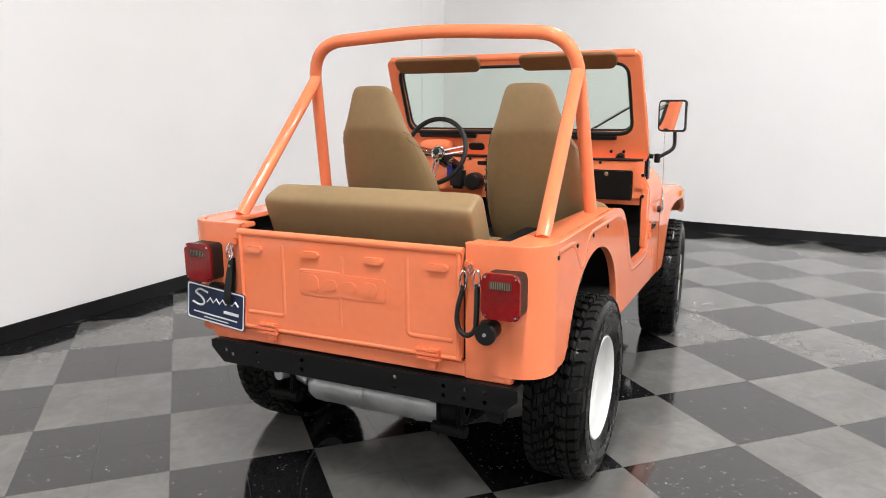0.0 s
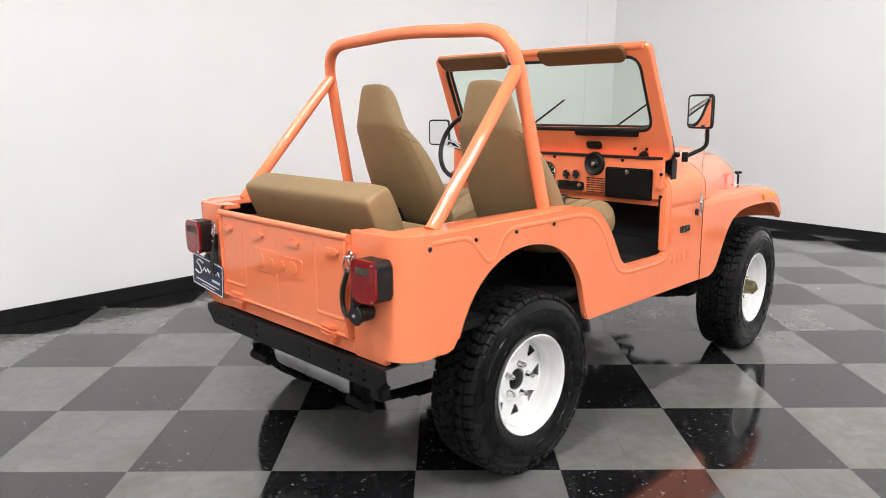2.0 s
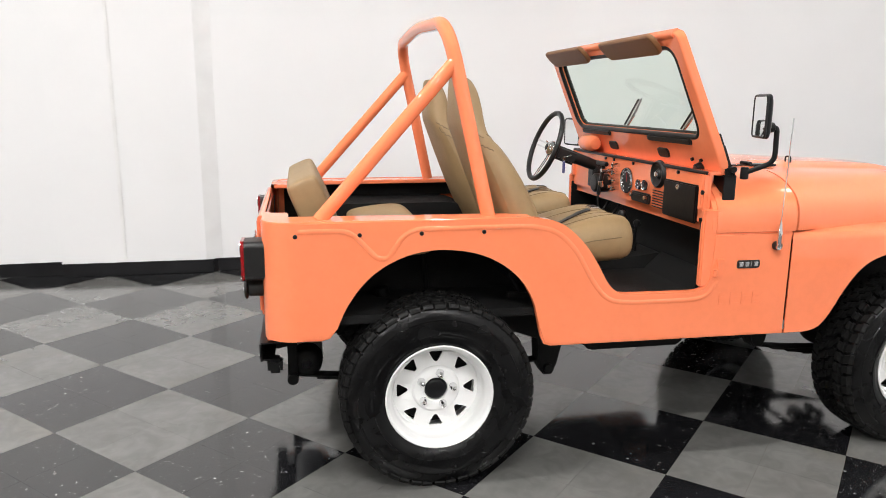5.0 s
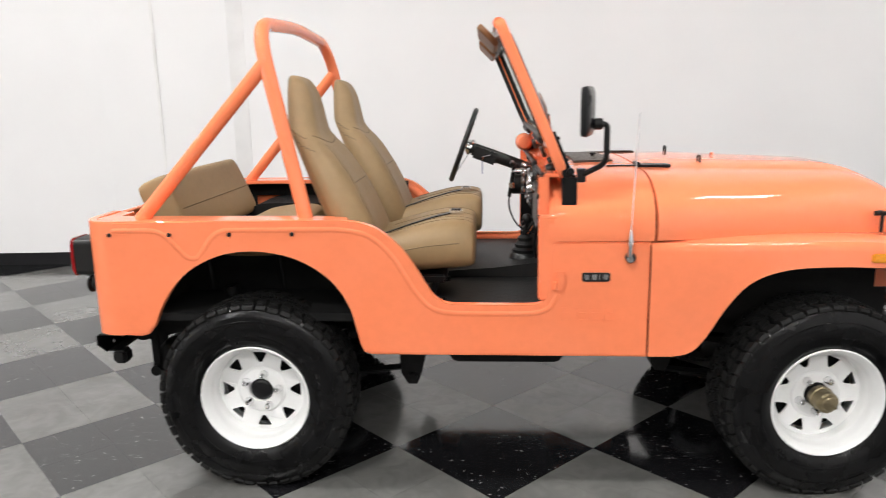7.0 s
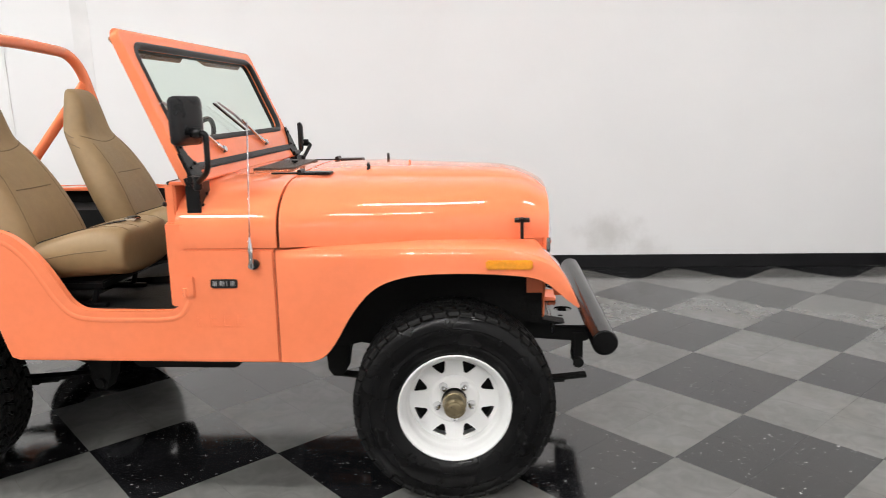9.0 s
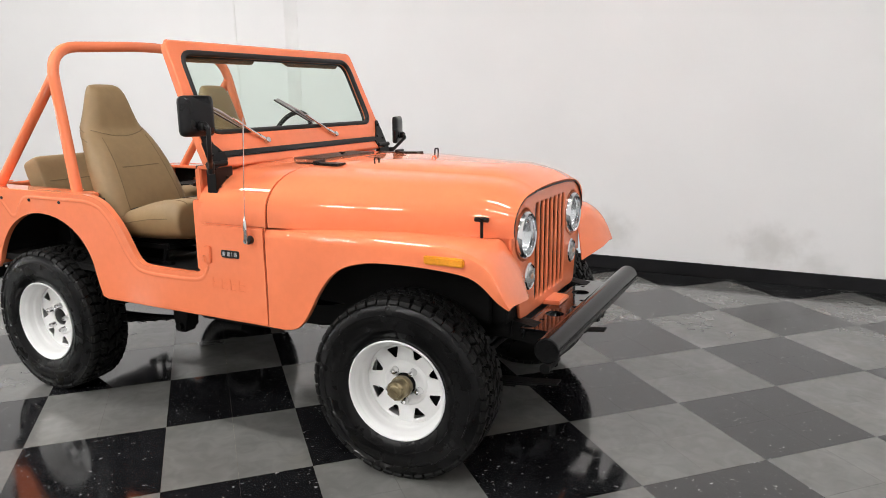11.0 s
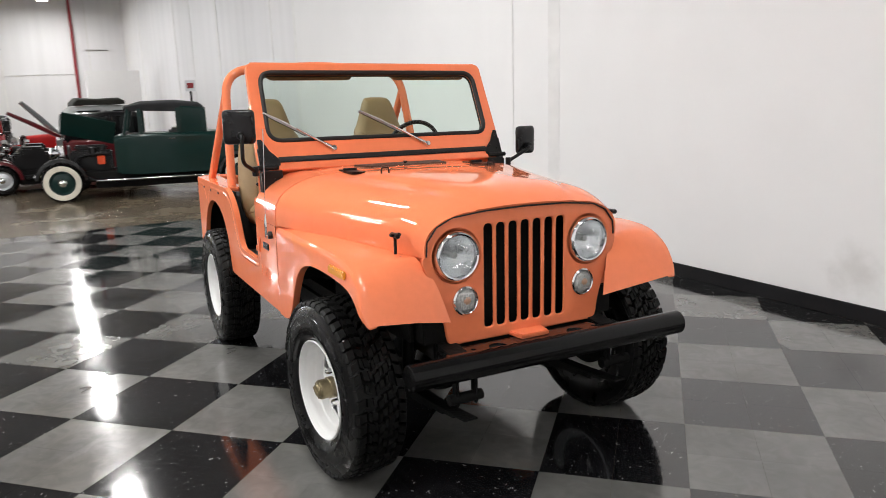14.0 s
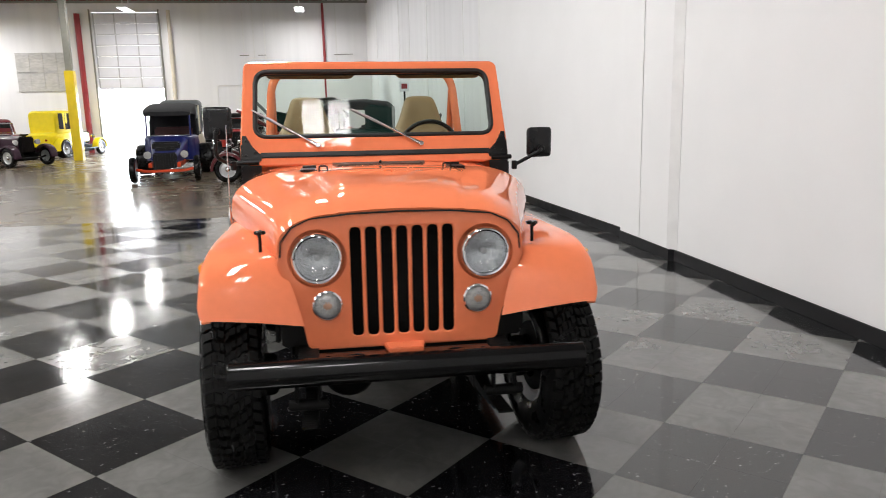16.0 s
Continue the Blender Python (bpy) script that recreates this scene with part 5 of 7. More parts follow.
for y in (-0.515, -0.29, -0.063, 0.168, 0.278):
    part("dash_screw", cyl((1.110, y, 1.228), (1.12, y, 1.228), 0.008, 10), BLACK_SATIN, dash)
for y, z in ((-0.755, 1.168), (-0.758, 1.055)):
    part("pillar_bolt", cyl((1.094, y, z), (1.102, y, z), 0.009, 10), BLACK_SATIN, dash)


def gauge(y, z, r, label):
    g = part("gauge", lathe([(r * 0.9, -0.002), (r, -0.006), (r, -0.016), (r * 0.93, -0.022), (r * 0.87, -0.018), (r * 0.86, -0.008)], 28, "x", (1.12, y, z)), CHROME, dash, label)
    part("gauge_face", cyl((1.108, y, z), (1.116, y, z), r * 0.88, 24), BLACK_PLASTIC, g)
    n = 11 if r > 0.04 else 6
    part("gauge_mark", merge(*[box(1.1055, 1.1085, y + r * 0.7 * math.cos(a) - r * 0.045, y + r * 0.7 * math.cos(a) + r * 0.045, z + r * 0.7 * math.sin(a) - r * 0.045, z + r * 0.7 * math.sin(a) + r * 0.045) for a in [math.pi * (1.25 - 1.5 * k / (n - 1)) for k in range(n)]]), OFFWHITE, g)
    part("needle", box(1.104, 1.107, y - r * 0.04, y + r * 0.04, z - r * 0.1, z + r * 0.6, 0.001), RED_PIPE, g)


gauge(-0.014, 1.138, 0.066, "large round chrome-rimmed speedometer")
gauge(-0.157, 1.134, 0.026, "small chrome-rimmed gauge")
gauge(-0.224, 1.138, 0.026, "small chrome-rimmed gauge")
radio = part("car_radio", box(1.098, 1.12, -0.272, -0.088, 1.050, 1.098, 0.006), BLACK_PLASTIC, dash, "black dash radio")
part("radio_knob", merge(*[cyl((1.085, y, 1.08), (1.10, y, 1.08), 0.011, 12, 0.002) for y in (-0.256, -0.104)]), CHROME, radio)
part("radio_dial", box(1.0955, 1.099, -0.235, -0.125, 1.066, 1.085, 0.002), BLACK_PAINT, radio, "dark glossy dial")
spk = part("dash_speaker", lathe([(0.0, -0.016), (0.016, -0.018), (0.026, -0.006), (0.050, -0.010), (0.057, -0.020), (0.063, -0.014), (0.065, 0.0)], 28, "x", (1.12, -0.338, 1.202)), BLACK_PLASTIC, dash, "round black dash speaker")
part("speaker_cap", lathe([(0, -0.026), (0.012, -0.024), (0.016, -0.014)], 16, "x", (1.12, -0.338, 1.202)), CHROME, spk)
part("dash_louvre", merge(*[box(1.114, 1.12, y, y + 0.024, z, z + 0.005) for y in (-0.402, -0.372, -0.342, -0.312) for z in [1.045 + 0.0125 * i for i in range(7)]]), BLACK_SATIN, dash)
gb = part("glove_box", merge(box(1.10, 1.12, -0.698, -0.415, 1.028, 1.190, 0.006), box(1.12, 1.24, -0.69, -0.42, 1.03, 1.10, 0.01)), BLACK_SATIN, dash, "black glove box")
part("glove_box_lock", cyl((1.09, -0.555, 1.168), (1.105, -0.555, 1.168), 0.013, 14, 0.003), CHROME, gb)
for z in (1.205, 1.165, 1.125, 1.085):
    part("dash_switch", lathe([(0.010, 0.005), (0.010, -0.03), (0.014, -0.032), (0.014, -0.042), (0.010, -0.045), (0, -0.045)], 12, "x", (1.12, 0.105, z)), CHROME, dash)
part("dash_switch", cyl((1.08, 0.165, 1.085), (1.12, 0.165, 1.085), 0.012, 12, 0.003), CHROME, dash)
part("dash_switch", cyl((1.08, 0.165, 1.13), (1.12, 0.165, 1.13), 0.010, 12, 0.003), CHROME, dash)
brake = part("parking_brake_handle", merge(cyl((1.035, 0.075, 1.212), (1.035, 0.195, 1.212), 0.012, 12, 0.004), tube([(1.045, 0.135, 1.21), (1.02, 0.132, 1.05)], 0.010, 10)), BLACK_SATIN, truck, "black T-shaped parking brake handle under the dash")
part("brake_guide", cyl((1.03, 0.135, 1.175), (1.12, 0.135, 1.175), 0.013, 12, 0.002), CHROME, brake)
part("brake_collar", cyl((1.033, 0.133, 1.09), (1.029, 0.133, 1.12), 0.014, 12, 0.002), CHROME, brake)
part("brake_cable", tube(round_path([(1.02, 0.132, 1.06), (1.016, 0.128, 1.0), (1.045, 0.12, 0.925), (1.10, 0.12, 0.876), (1.235, 0.12, 0.862)], 0.05), 0.0042, 8), BLACK_PLASTIC, brake)
for y in (-0.31, 0.25):
    part("defrost_vent", moved(plate(round_rect(y - 0.048, y + 0.048, 0.052, 0.092, 0.018), [], 0.012, 0.003), WS @ Matrix.Translation((0, 0, -0.022))), BLACK_PLASTIC, truck, "black defroster vent")
part("wiper_motor_cover", moved(lathe([(0, 0.0), (0.03, 0.006), (0.043, 0.03), (0.046, 0.07), (0.043, 0.16), (0.03, 0.20), (0, 0.206)], 20, "x", (0.40, 0.085, -0.060)), WS), ORANGE, truck, "orange wiper motor cover")
part("ignition_shroud", merge(box(1.06, 1.12, 0.30, 0.40, 1.05, 1.18, 0.02, 3), cyl((1.03, 0.235, 1.10), (1.12, 0.235, 1.10), 0.05, 18, 0.01)), BLACK_PLASTIC, dash)

# steering wheel on its column
col_a, col_b = Vector((1.24, 0.352, 1.125)), Vector((0.835, 0.352, 1.275))
ax = (col_a - col_b).normalized()
SW = Matrix.Translation(col_b - ax * 0.045) @ ax.to_track_quat("Z", "Y").to_matrix().to_4x4()
sw = part("steering_wheel", moved(tube([(0.186 * math.cos(a), 0.186 * math.sin(a), 0) for a in [2 * math.pi * k / 48 for k in range(48)]], 0.0135, 10, True), SW), BLACK_PLASTIC, truck, "black-rimmed three-spoke steering wheel")
for a in (1.5 * math.pi, radians(6), radians(174)):
    # a dished, slotted spoke: two slim arms
    arms = [loft([[(q * math.cos(a) - (w + e) * math.sin(a), q * math.sin(a) + (w + e) * math.cos(a), zz + d) for w, d in ((-0.0042, 0.0), (0.0042, 0.0), (0.0042, 0.005), (-0.0042, 0.005))] for q, e, zz in ((0.02, g * 0.009, 0.036), (0.06, g * 0.013, 0.030), (0.182, g * 0.014, 0.0))]) for g in (-1, 1)]
    part("spoke", moved(merge(*arms), SW), CHROME, sw, "slotted chrome spoke")
part("horn_button", moved(lathe([(0, 0.008), (0.02, 0.010), (0.030, 0.018), (0.040, 0.030), (0.042, 0.038), (0.03, 0.046)], 24, "z"), SW), CHROME, sw)
part("horn_cap", moved(lathe([(0, 0.0045), (0.014, 0.006), (0.020, 0.010)], 20, "z"), SW), BLACK_PLASTIC, sw, "black horn cap")
part("column", merge(tube([col_b - ax * 0.03, col_b + ax * 0.10, col_a], [0.026, 0.032, 0.028], 14), moved(box(-0.03, 0.03, -0.045, 0.03, 0.05, 0.19, 0.012), SW)), BLACK_PLASTIC, sw, "black steering column")
part("turn_lever", tube([col_b + ax * 0.05 + Vector((0, 0.03, 0)), col_b + ax * 0.02 + Vector((-0.01, 0.13, 0.04))], 0.005, 8), CHROME, sw)
keyset = part("key_ring", merge(tube([(0.888, 0.309 + 0.014 * math.cos(a), 1.224 + 0.014 * math.sin(a)) for a in [k * math.pi / 6 for k in range(12)]], 0.002, 6, True), cyl((0.888, 0.309, 1.232), (0.93, 0.309, 1.24), 0.005, 8)), CHROME, sw)
part("key_tag", box(0.886, 0.890, 0.292, 0.326, 1.145, 1.212, 0.003), TAG_BLUE, keyset, "blue key tag")


# seats
SEAM = material("dark_tan_stitching", (0.17, 0.112, 0.054), 0.7, vary=0.1)
def cushion(rows, mat, name, parent, label="", sub=2):
    """A padded form lofted from rounded cross-sections."""
    bm = loft(rows)
    ob = part(name, bm, mat, parent, label, 60)
    if sub:
        m = ob.modifiers.new("padding", "SUBSURF")
        m.levels = m.render_levels = sub
    return ob


def surface_points(ob, pts, lift):
    """The nearest points on a padded form, raised a little off its skin."""
    bpy.context.view_layer.update()
    ev = ob.evaluated_get(bpy.context.evaluated_depsgraph_get())
    out = []
    for p in pts:
        hit, co, no, _ = ev.closest_point_on_mesh(Vector(p))
        out.append(co + no * lift)
    return out


def stitch(ob, pts, r=0.0028, n=14):
    """A sewn seam that follows the skin of a padded form."""
    line = []
    for a, b in zip(pts, pts[1:]):
        line += [Vector(a).lerp(Vector(b), k / n) for k in range(n)]
    part("seam", tube(surface_points(ob, line + [Vector(pts[-1])], -0.0006), r, 6), SEAM, ob)


def webbing(ob, pts, w, mat, parent, label):
    """A flat strap lying on a padded form."""
    a = surface_points(ob, [Vector(p) + Vector((0, -w, 0)) for p in pts], 0.003)
    b = surface_points(ob, [Vector(p) + Vector((0, w, 0)) for p in pts], 0.003)
    return part("seat_belt", loft([[p, q, q + Vector((0, 0, 0.003)), p + Vector((0, 0, 0.003))] for p, q in zip(a, b)]), mat, parent, label)


def slab_ring(cx, cz, w, th, nx, nz, cy, r=0.3):
    """A rounded oblong ring: across the width w and the thickness th along the normal (nx, nz)."""
    out = []
    for a, b in ((-1, -r), (-1, r), (-0.80, 0.98), (-0.50, 0.97), (0, 0.86), (0.50, 0.97), (0.80, 0.98), (1, r), (1, -r), (r * 1.6, -1), (-r * 1.6, -1)):
        out.append((cx + nx * b * th / 2, cy + a * w / 2, cz + nz * b * th / 2))
    return out


def front_seat(cy, back_by, label):
    seat = thing("front_seat", label, "car seat", pose(-back_by, 0, 0), group="front bucket seats")
    rows = []
    # height, front x, rear x, width of the backrest
    for z, xf, xr, w in ((0.865, 0.520, 0.385, 0.44), (0.875, 0.540, 0.370, 0.49), (0.96, 0.540, 0.322, 0.53), (1.06, 0.508, 0.275, 0.535), (1.16, 0.465, 0.236, 0.515), (1.24, 0.424, 0.205, 0.485), (1.31, 0.380, 0.180, 0.45), (1.365, 0.336, 0.160, 0.415), (1.400, 0.296, 0.150, 0.385), (1.425, 0.274, 0.144, 0.345), (1.50, 0.264, 0.142, 0.285), (1.575, 0.250, 0.143, 0.238), (1.618, 0.224, 0.150, 0.200), (1.628, 0.205, 0.165, 0.15)):
        cx, th = (xf + xr) / 2, xf - xr
        ring = slab_ring(cx, z, w, th, 1.0, 0.0, cy, 0.42)
        rows.append([(x, y, z - (x - cx) * 0.35) for x, y, _ in ring])
    back = cushion(rows, TAN, "backrest", seat, "tan vinyl high backrest with built-in headrest")
    stitch(back, [(0.30, cy + t * 0.20, 1.352 + 0.085 * t * t) for t in [-1 + 0.2 * k for k in range(11)]], n=4)
    stitch(back, [(0.42, cy - 0.12, 1.205), (0.42, cy + 0.12, 1.205)])
    for sd in (-1, 1):
        stitch(back, [(0.34, cy + sd * 0.145, 1.385), (0.42, cy + sd * 0.155, 1.24), (0.50, cy + sd * 0.175, 1.05), (0.56, cy + sd * 0.18, 0.95)], 0.0022)
    for sd in (-1, 1):
        for zz in (1.36, 1.43):
            stitch(back, [(0.30 - (zz - 1.36) * 0.5, cy + sd * 0.26, zz), (0.08, cy + sd * 0.26, zz + 0.01)], 0.0024)
    rows = []
    for x, zc, w, th in ((0.40, 0.895, 0.40, 0.07), (0.42, 0.90, 0.46, 0.13), (0.52, 0.912, 0.50, 0.165), (0.66, 0.935, 0.505, 0.205), (0.78, 0.952, 0.49, 0.225), (0.862, 0.950, 0.475, 0.215), (0.893, 0.948, 0.455, 0.19), (0.900, 0.945, 0.42, 0.12)):
        rows.append(slab_ring(x, zc, w, th, 0.0, 1.0, cy, 0.45))
    cush = cushion(rows, TAN, "seat_cushion", seat, "tan vinyl seat cushion")
    stitch(cush, [(0.52, cy - 0.30, 0.935), (0.70, cy - 0.30, 0.965), (0.84, cy - 0.28, 0.975)], 0.0024)
    for q in (-0.165, -0.06, 0.06, 0.165):
        stitch(cush, [(0.52, cy + q, 1.10), (0.66, cy + q, 1.12), (0.80, cy + q * 0.97, 1.13), (0.89, cy + q * 0.9, 1.04)], 0.0032)
    part("seat_base", merge(box(0.36, 0.78, cy - 0.19, cy + 0.19, 0.80, 0.835, 0.008), *[tube(round_path([(0.74, cy + s * 0.17, 0.80), (0.72, cy + s * 0.17, 0.735), (0.42, cy + s * 0.17, 0.735), (0.38, cy + s * 0.17, 0.80)], 0.02), 0.012, 8) for s in (-1, 1)], *[box(0.36, 0.78, cy + s * 0.17 - 0.015, cy + s * 0.17 + 0.015, 0.713, 0.74, 0.003) for s in (-1, 1)]), BLACK_SATIN, seat, "black steel seat base")
    belt = webbing(cush, [(0.44, cy - 0.20, 1.05), (0.52, cy - 0.15, 1.05), (0.62, cy - 0.08, 1.08), (0.72, cy - 0.01, 1.10), (0.79, cy + 0.03, 1.10)], 0.020, BLACK_PLASTIC, seat, "black lap belt lying on the cushion")
    tip = surface_points(cush, [(0.80, cy + 0.04, 1.10)], 0.008)[0]
    part("buckle", merge(box(tip.x - 0.012, tip.x + 0.040, tip.y - 0.028, tip.y + 0.028, tip.z - 0.006, tip.z + 0.008, 0.004)), CHROME, belt, "chrome belt buckle")
    part("buckle_face", box(tip.x - 0.004, tip.x + 0.030, tip.y - 0.020, tip.y + 0.020, tip.z + 0.006, tip.z + 0.0105, 0.002), BLACK_PLASTIC, belt)
    return seat


front_seat(-0.425, 0.035, "tan vinyl high-back passenger bucket seat in the truck")
front_seat(0.375, 0.012, "tan vinyl high-back driver bucket seat in the truck")
rear = thing("rear_bench_seat", "tan vinyl folding rear bench seat in the truck bed", "car seat")
rows = []
cx, cz = -0.450, 1.068
for y, sx in ((0.455, 0.55), (0.447, 0.8), (0.42, 0.97), (0.36, 1.0), (0.0, 1.0), (-0.37, 1.0), (-0.44, 0.97), (-0.467, 0.8), (-0.475, 0.55)):
    ring = []
    for a, b in ((-1, -0.8), (-1, 0.72), (-0.90, 0.95), (-0.6, 1), (0.6, 1), (0.90, 0.95), (1, 0.72), (1, -0.8), (0.85, -1), (-0.85, -1)):
        aa, bb = a * 0.072 * (0.6 + 0.4 * sx), b * 0.158 * (0.75 + 0.25 * sx)
        ring.append((cx + aa * 0.92 - bb * 0.39, y, cz + bb * 0.92 + aa * 0.39))
    rows.append(ring)
rb = cushion(rows, TAN, "backrest", rear, "thick tan rear backrest")
stitch(rb, [(-0.30, -0.44, 1.12), (-0.30, 0.42, 1.12)], 0.003, 20)
rows = []
for y, s in ((0.44, 0.6), (0.43, 0.9), (0.38, 1.0), (0.0, 1.0), (-0.36, 1.0), (-0.41, 0.9), (-0.42, 0.6)):
    rows.append([(-0.115 + a * 0.165, y, 0.925 + b * 0.065 * s) for a, b in ((-1, -0.6), (-1, 0.3), (-0.85, 0.7), (0.6, 1.2), (1, 0.7), (1, -0.6), (0.8, -1), (-0.8, -1))])
cushion(rows, TAN, "seat_cushion", rear, "tan rear seat cushion")
part("seat_frame", merge(*[tube(round_path([(-0.30, y, 0.715), (-0.32, y, 0.90), (0.0, y, 0.90), (0.02, y, 0.715)], 0.03), 0.013, 8) for y in (-0.38, 0.38)], tube([(-0.31, -0.38, 0.90), (-0.31, 0.38, 0.90)], 0.013, 8), tube([(0.0, -0.38, 0.90), (0.0, 0.38, 0.90)], 0.013, 8)), BLACK_SATIN, rear, "black tubular seat frame")
both("kick_panel", lambda: box(1.104, 1.28, -0.7505, -0.742, 0.716, 1.055, 0.002), LINER, truck, "black kick panel")
# levers and pedals
part("transmission_tunnel", prism(xz([(0.55, 0.713), (0.64, 0.745), (0.95, 0.765), (1.24, 0.80), (1.24, 0.713)], 0.03), -0.19, 0.15, "y", 0.02), FLOOR_MAT, truck, "grey rubber-covered transmission tunnel")
for y0, y1 in ((-0.735, -0.20), (0.16, 0.735)):
    part("floor_mat", loft([[(0.60, y0, z), (0.60, y1, z), (1.14, y1, z), (1.225, y1, z + 0.082), (1.225, y0, z + 0.082), (1.14, y0, z)] for z in (0.713, 0.723)]), FLOOR_MAT, truck, "grey rubber floor mat")
lever = part("gear_lever", tube(round_path([(1.09, -0.01, 0.79), (1.085, -0.01, 0.88), (1.10, 0.0, 0.95)], 0.06), 0.008, 8), BLACK_SATIN, truck, "black gear lever with rubber boot")
part("knob", lathe([(0, 0.026), (0.016, 0.020), (0.024, 0.0), (0.016, -0.02), (0.008, -0.026)], 16, "z", (1.10, 0.0, 0.96)), BLACK_PLASTIC, lever)
part("boot", lathe([(0.075, 0.0), (0.07, 0.02), (0.058, 0.03), (0.062, 0.045), (0.046, 0.055), (0.05, 0.07), (0.034, 0.085), (0.036, 0.10), (0.018, 0.115)], 18, "z", (1.09, -0.01, 0.772)), BLACK_PLASTIC, lever)
lev2 = part("transfer_lever", tube(round_path([(1.14, -0.09, 0.78), (1.13, -0.09, 0.86), (1.14, -0.09, 0.92)], 0.05), 0.007, 8), BLACK_SATIN, truck)
part("knob", lathe([(0, 0.02), (0.014, 0.014), (0.018, 0.0), (0.010, -0.018)], 14, "z", (1.14, -0.09, 0.93)), BLACK_PLASTIC, lev2)
for y in (0.26, 0.40):
    part("foot_pedal", merge(tube([(1.22, y, 1.0), (1.12, y, 0.86)], 0.008, 8), box(1.09, 1.115, y - 0.03, y + 0.03, 0.83, 0.88, 0.005)), BLACK_SATIN, truck)

# ---- wheels ----
TR, TW = 0.387, 0.262  # outer radius, width of the tyre


def tyre_mesh():
    h = TW / 2
    prof = [(0.208, -h + 0.028), (0.222, -h + 0.010), (0.250, -h - 0.004), (0.290, -h - 0.012), (0.330, -h - 0.006), (0.358, -h + 0.006), (0.370, -h + 0.018), (0.3725, -h + 0.040), (0.374, -0.06), (0.3745, 0.0),
            (0.374, 0.06), (0.3725, h - 0.040), (0.370, h - 0.018), (0.358, h - 0.006), (0.330, h + 0.006), (0.290, h + 0.012), (0.250, h + 0.004), (0.222, h - 0.010), (0.208, h - 0.028)]
    return lathe(prof, 64, "y")


def tread_mesh():
    """Chunky all-terrain blocks in five rows, with shoulder lugs that bend on to the sidewall."""
    bm = bmesh.new()
    n = 48

    def block(a0, a1, y0, y1, skew, r0, r1, tap=0.12):
        vs = []
        for r, k in ((r0, 0), (r1, tap)):
            for a, y in ((a0 + (a1 - a0) * k, y0 + (y1 - y0) * k * 0.5), (a1 - (a1 - a0) * k, y0 + (y1 - y0) * k * 0.5), (a1 - (a1 - a0) * k + skew, y1 - (y1 - y0) * k * 0.5), (a0 + (a1 - a0) * k + skew, y1 - (y1 - y0) * k * 0.5)):
                vs.append(bm.verts.new((r * math.cos(a), y, r * math.sin(a))))
        for f in ((4, 5, 6, 7), (0, 1, 5, 4), (1, 2, 6, 5), (2, 3, 7, 6), (3, 0, 4, 7)):
            bm.faces.new([vs[i] for i in f])

    st = 2 * math.pi / n
    rnd = random.Random(4)
    for k in range(n):
        a = k * st
        j = 0.1 * st * rnd.uniform(-1, 1)
        for y0, y1, ph, sk in ((-0.022, 0.022, 0.0, 0.55), (-0.074, -0.028, 0.45, -0.5), (0.028, 0.074, 0.55, 0.5)):
            # each block is a pair of lobes, set off from one another
            b = a + ph * st + j
            ym = (y0 + y1) / 2 + 0.006 * (1 if k % 2 else -1)
            block(b, b + 0.78 * st, y0, ym - 0.001, sk * 0.4 * st, 0.366, TR + 0.001, 0.10)
            block(b + sk * 0.4 * st + 0.18 * st, b + sk * 0.4 * st + 0.94 * st, ym + 0.001, y1, sk * 0.3 * st, 0.366, TR, 0.10)
        wide = 0.86 if k % 2 else 0.76
        block(a + 0.15 * st, a + (0.15 + wide) * st, -0.118, -0.081, 0.2 * st, 0.360, TR - 0.004, 0.08)
        block(a + 0.45 * st, a + (0.45 + wide) * st, 0.081, 0.118, -0.2 * st, 0.360, TR - 0.004, 0.08)
        for s, off in ((-1, 0.15), (1, 0.45)):
            vs = []
            for a2 in (a + off * st, a + (off + wide) * st):
                for r, y in ((TR - 0.004, 0.114), (TR - 0.011, 0.123), (0.366 if k % 2 else 0.370, 0.127), (0.358, 0.120), (0.37, 0.108)):
                    vs.append(bm.verts.new((r * math.cos(a2), s * y, r * math.sin(a2))))
            for f in ((0, 1, 6, 5), (1, 2, 7, 6), (2, 3, 8, 7), (0, 1, 2, 3, 4), (5, 6, 7, 8, 9)):
                bm.faces.new([vs[i] for i in f])
    bmesh.ops.recalc_face_normals(bm, faces=bm.faces)
    return bm


def rim_mesh():
    h = TW / 2
    return lathe([(0.199, -h + 0.030), (0.213, -h + 0.020), (0.216, -h + 0.010), (0.211, -h + 0.006), (0.203, -h + 0.012), (0.197, -h + 0.026), (0.194, -h + 0.032), (0.190, -h + 0.036), (0.186, -h + 0.050), (0.185, -h + 0.072), (0.180, -h + 0.080), (0.176, -h + 0.088), (0.174, -h + 0.14), (0.186, h - 0.06), (0.21, h - 0.02), (0.205, h - 0.015), (0.18, h - 0.05)], 48, "y")


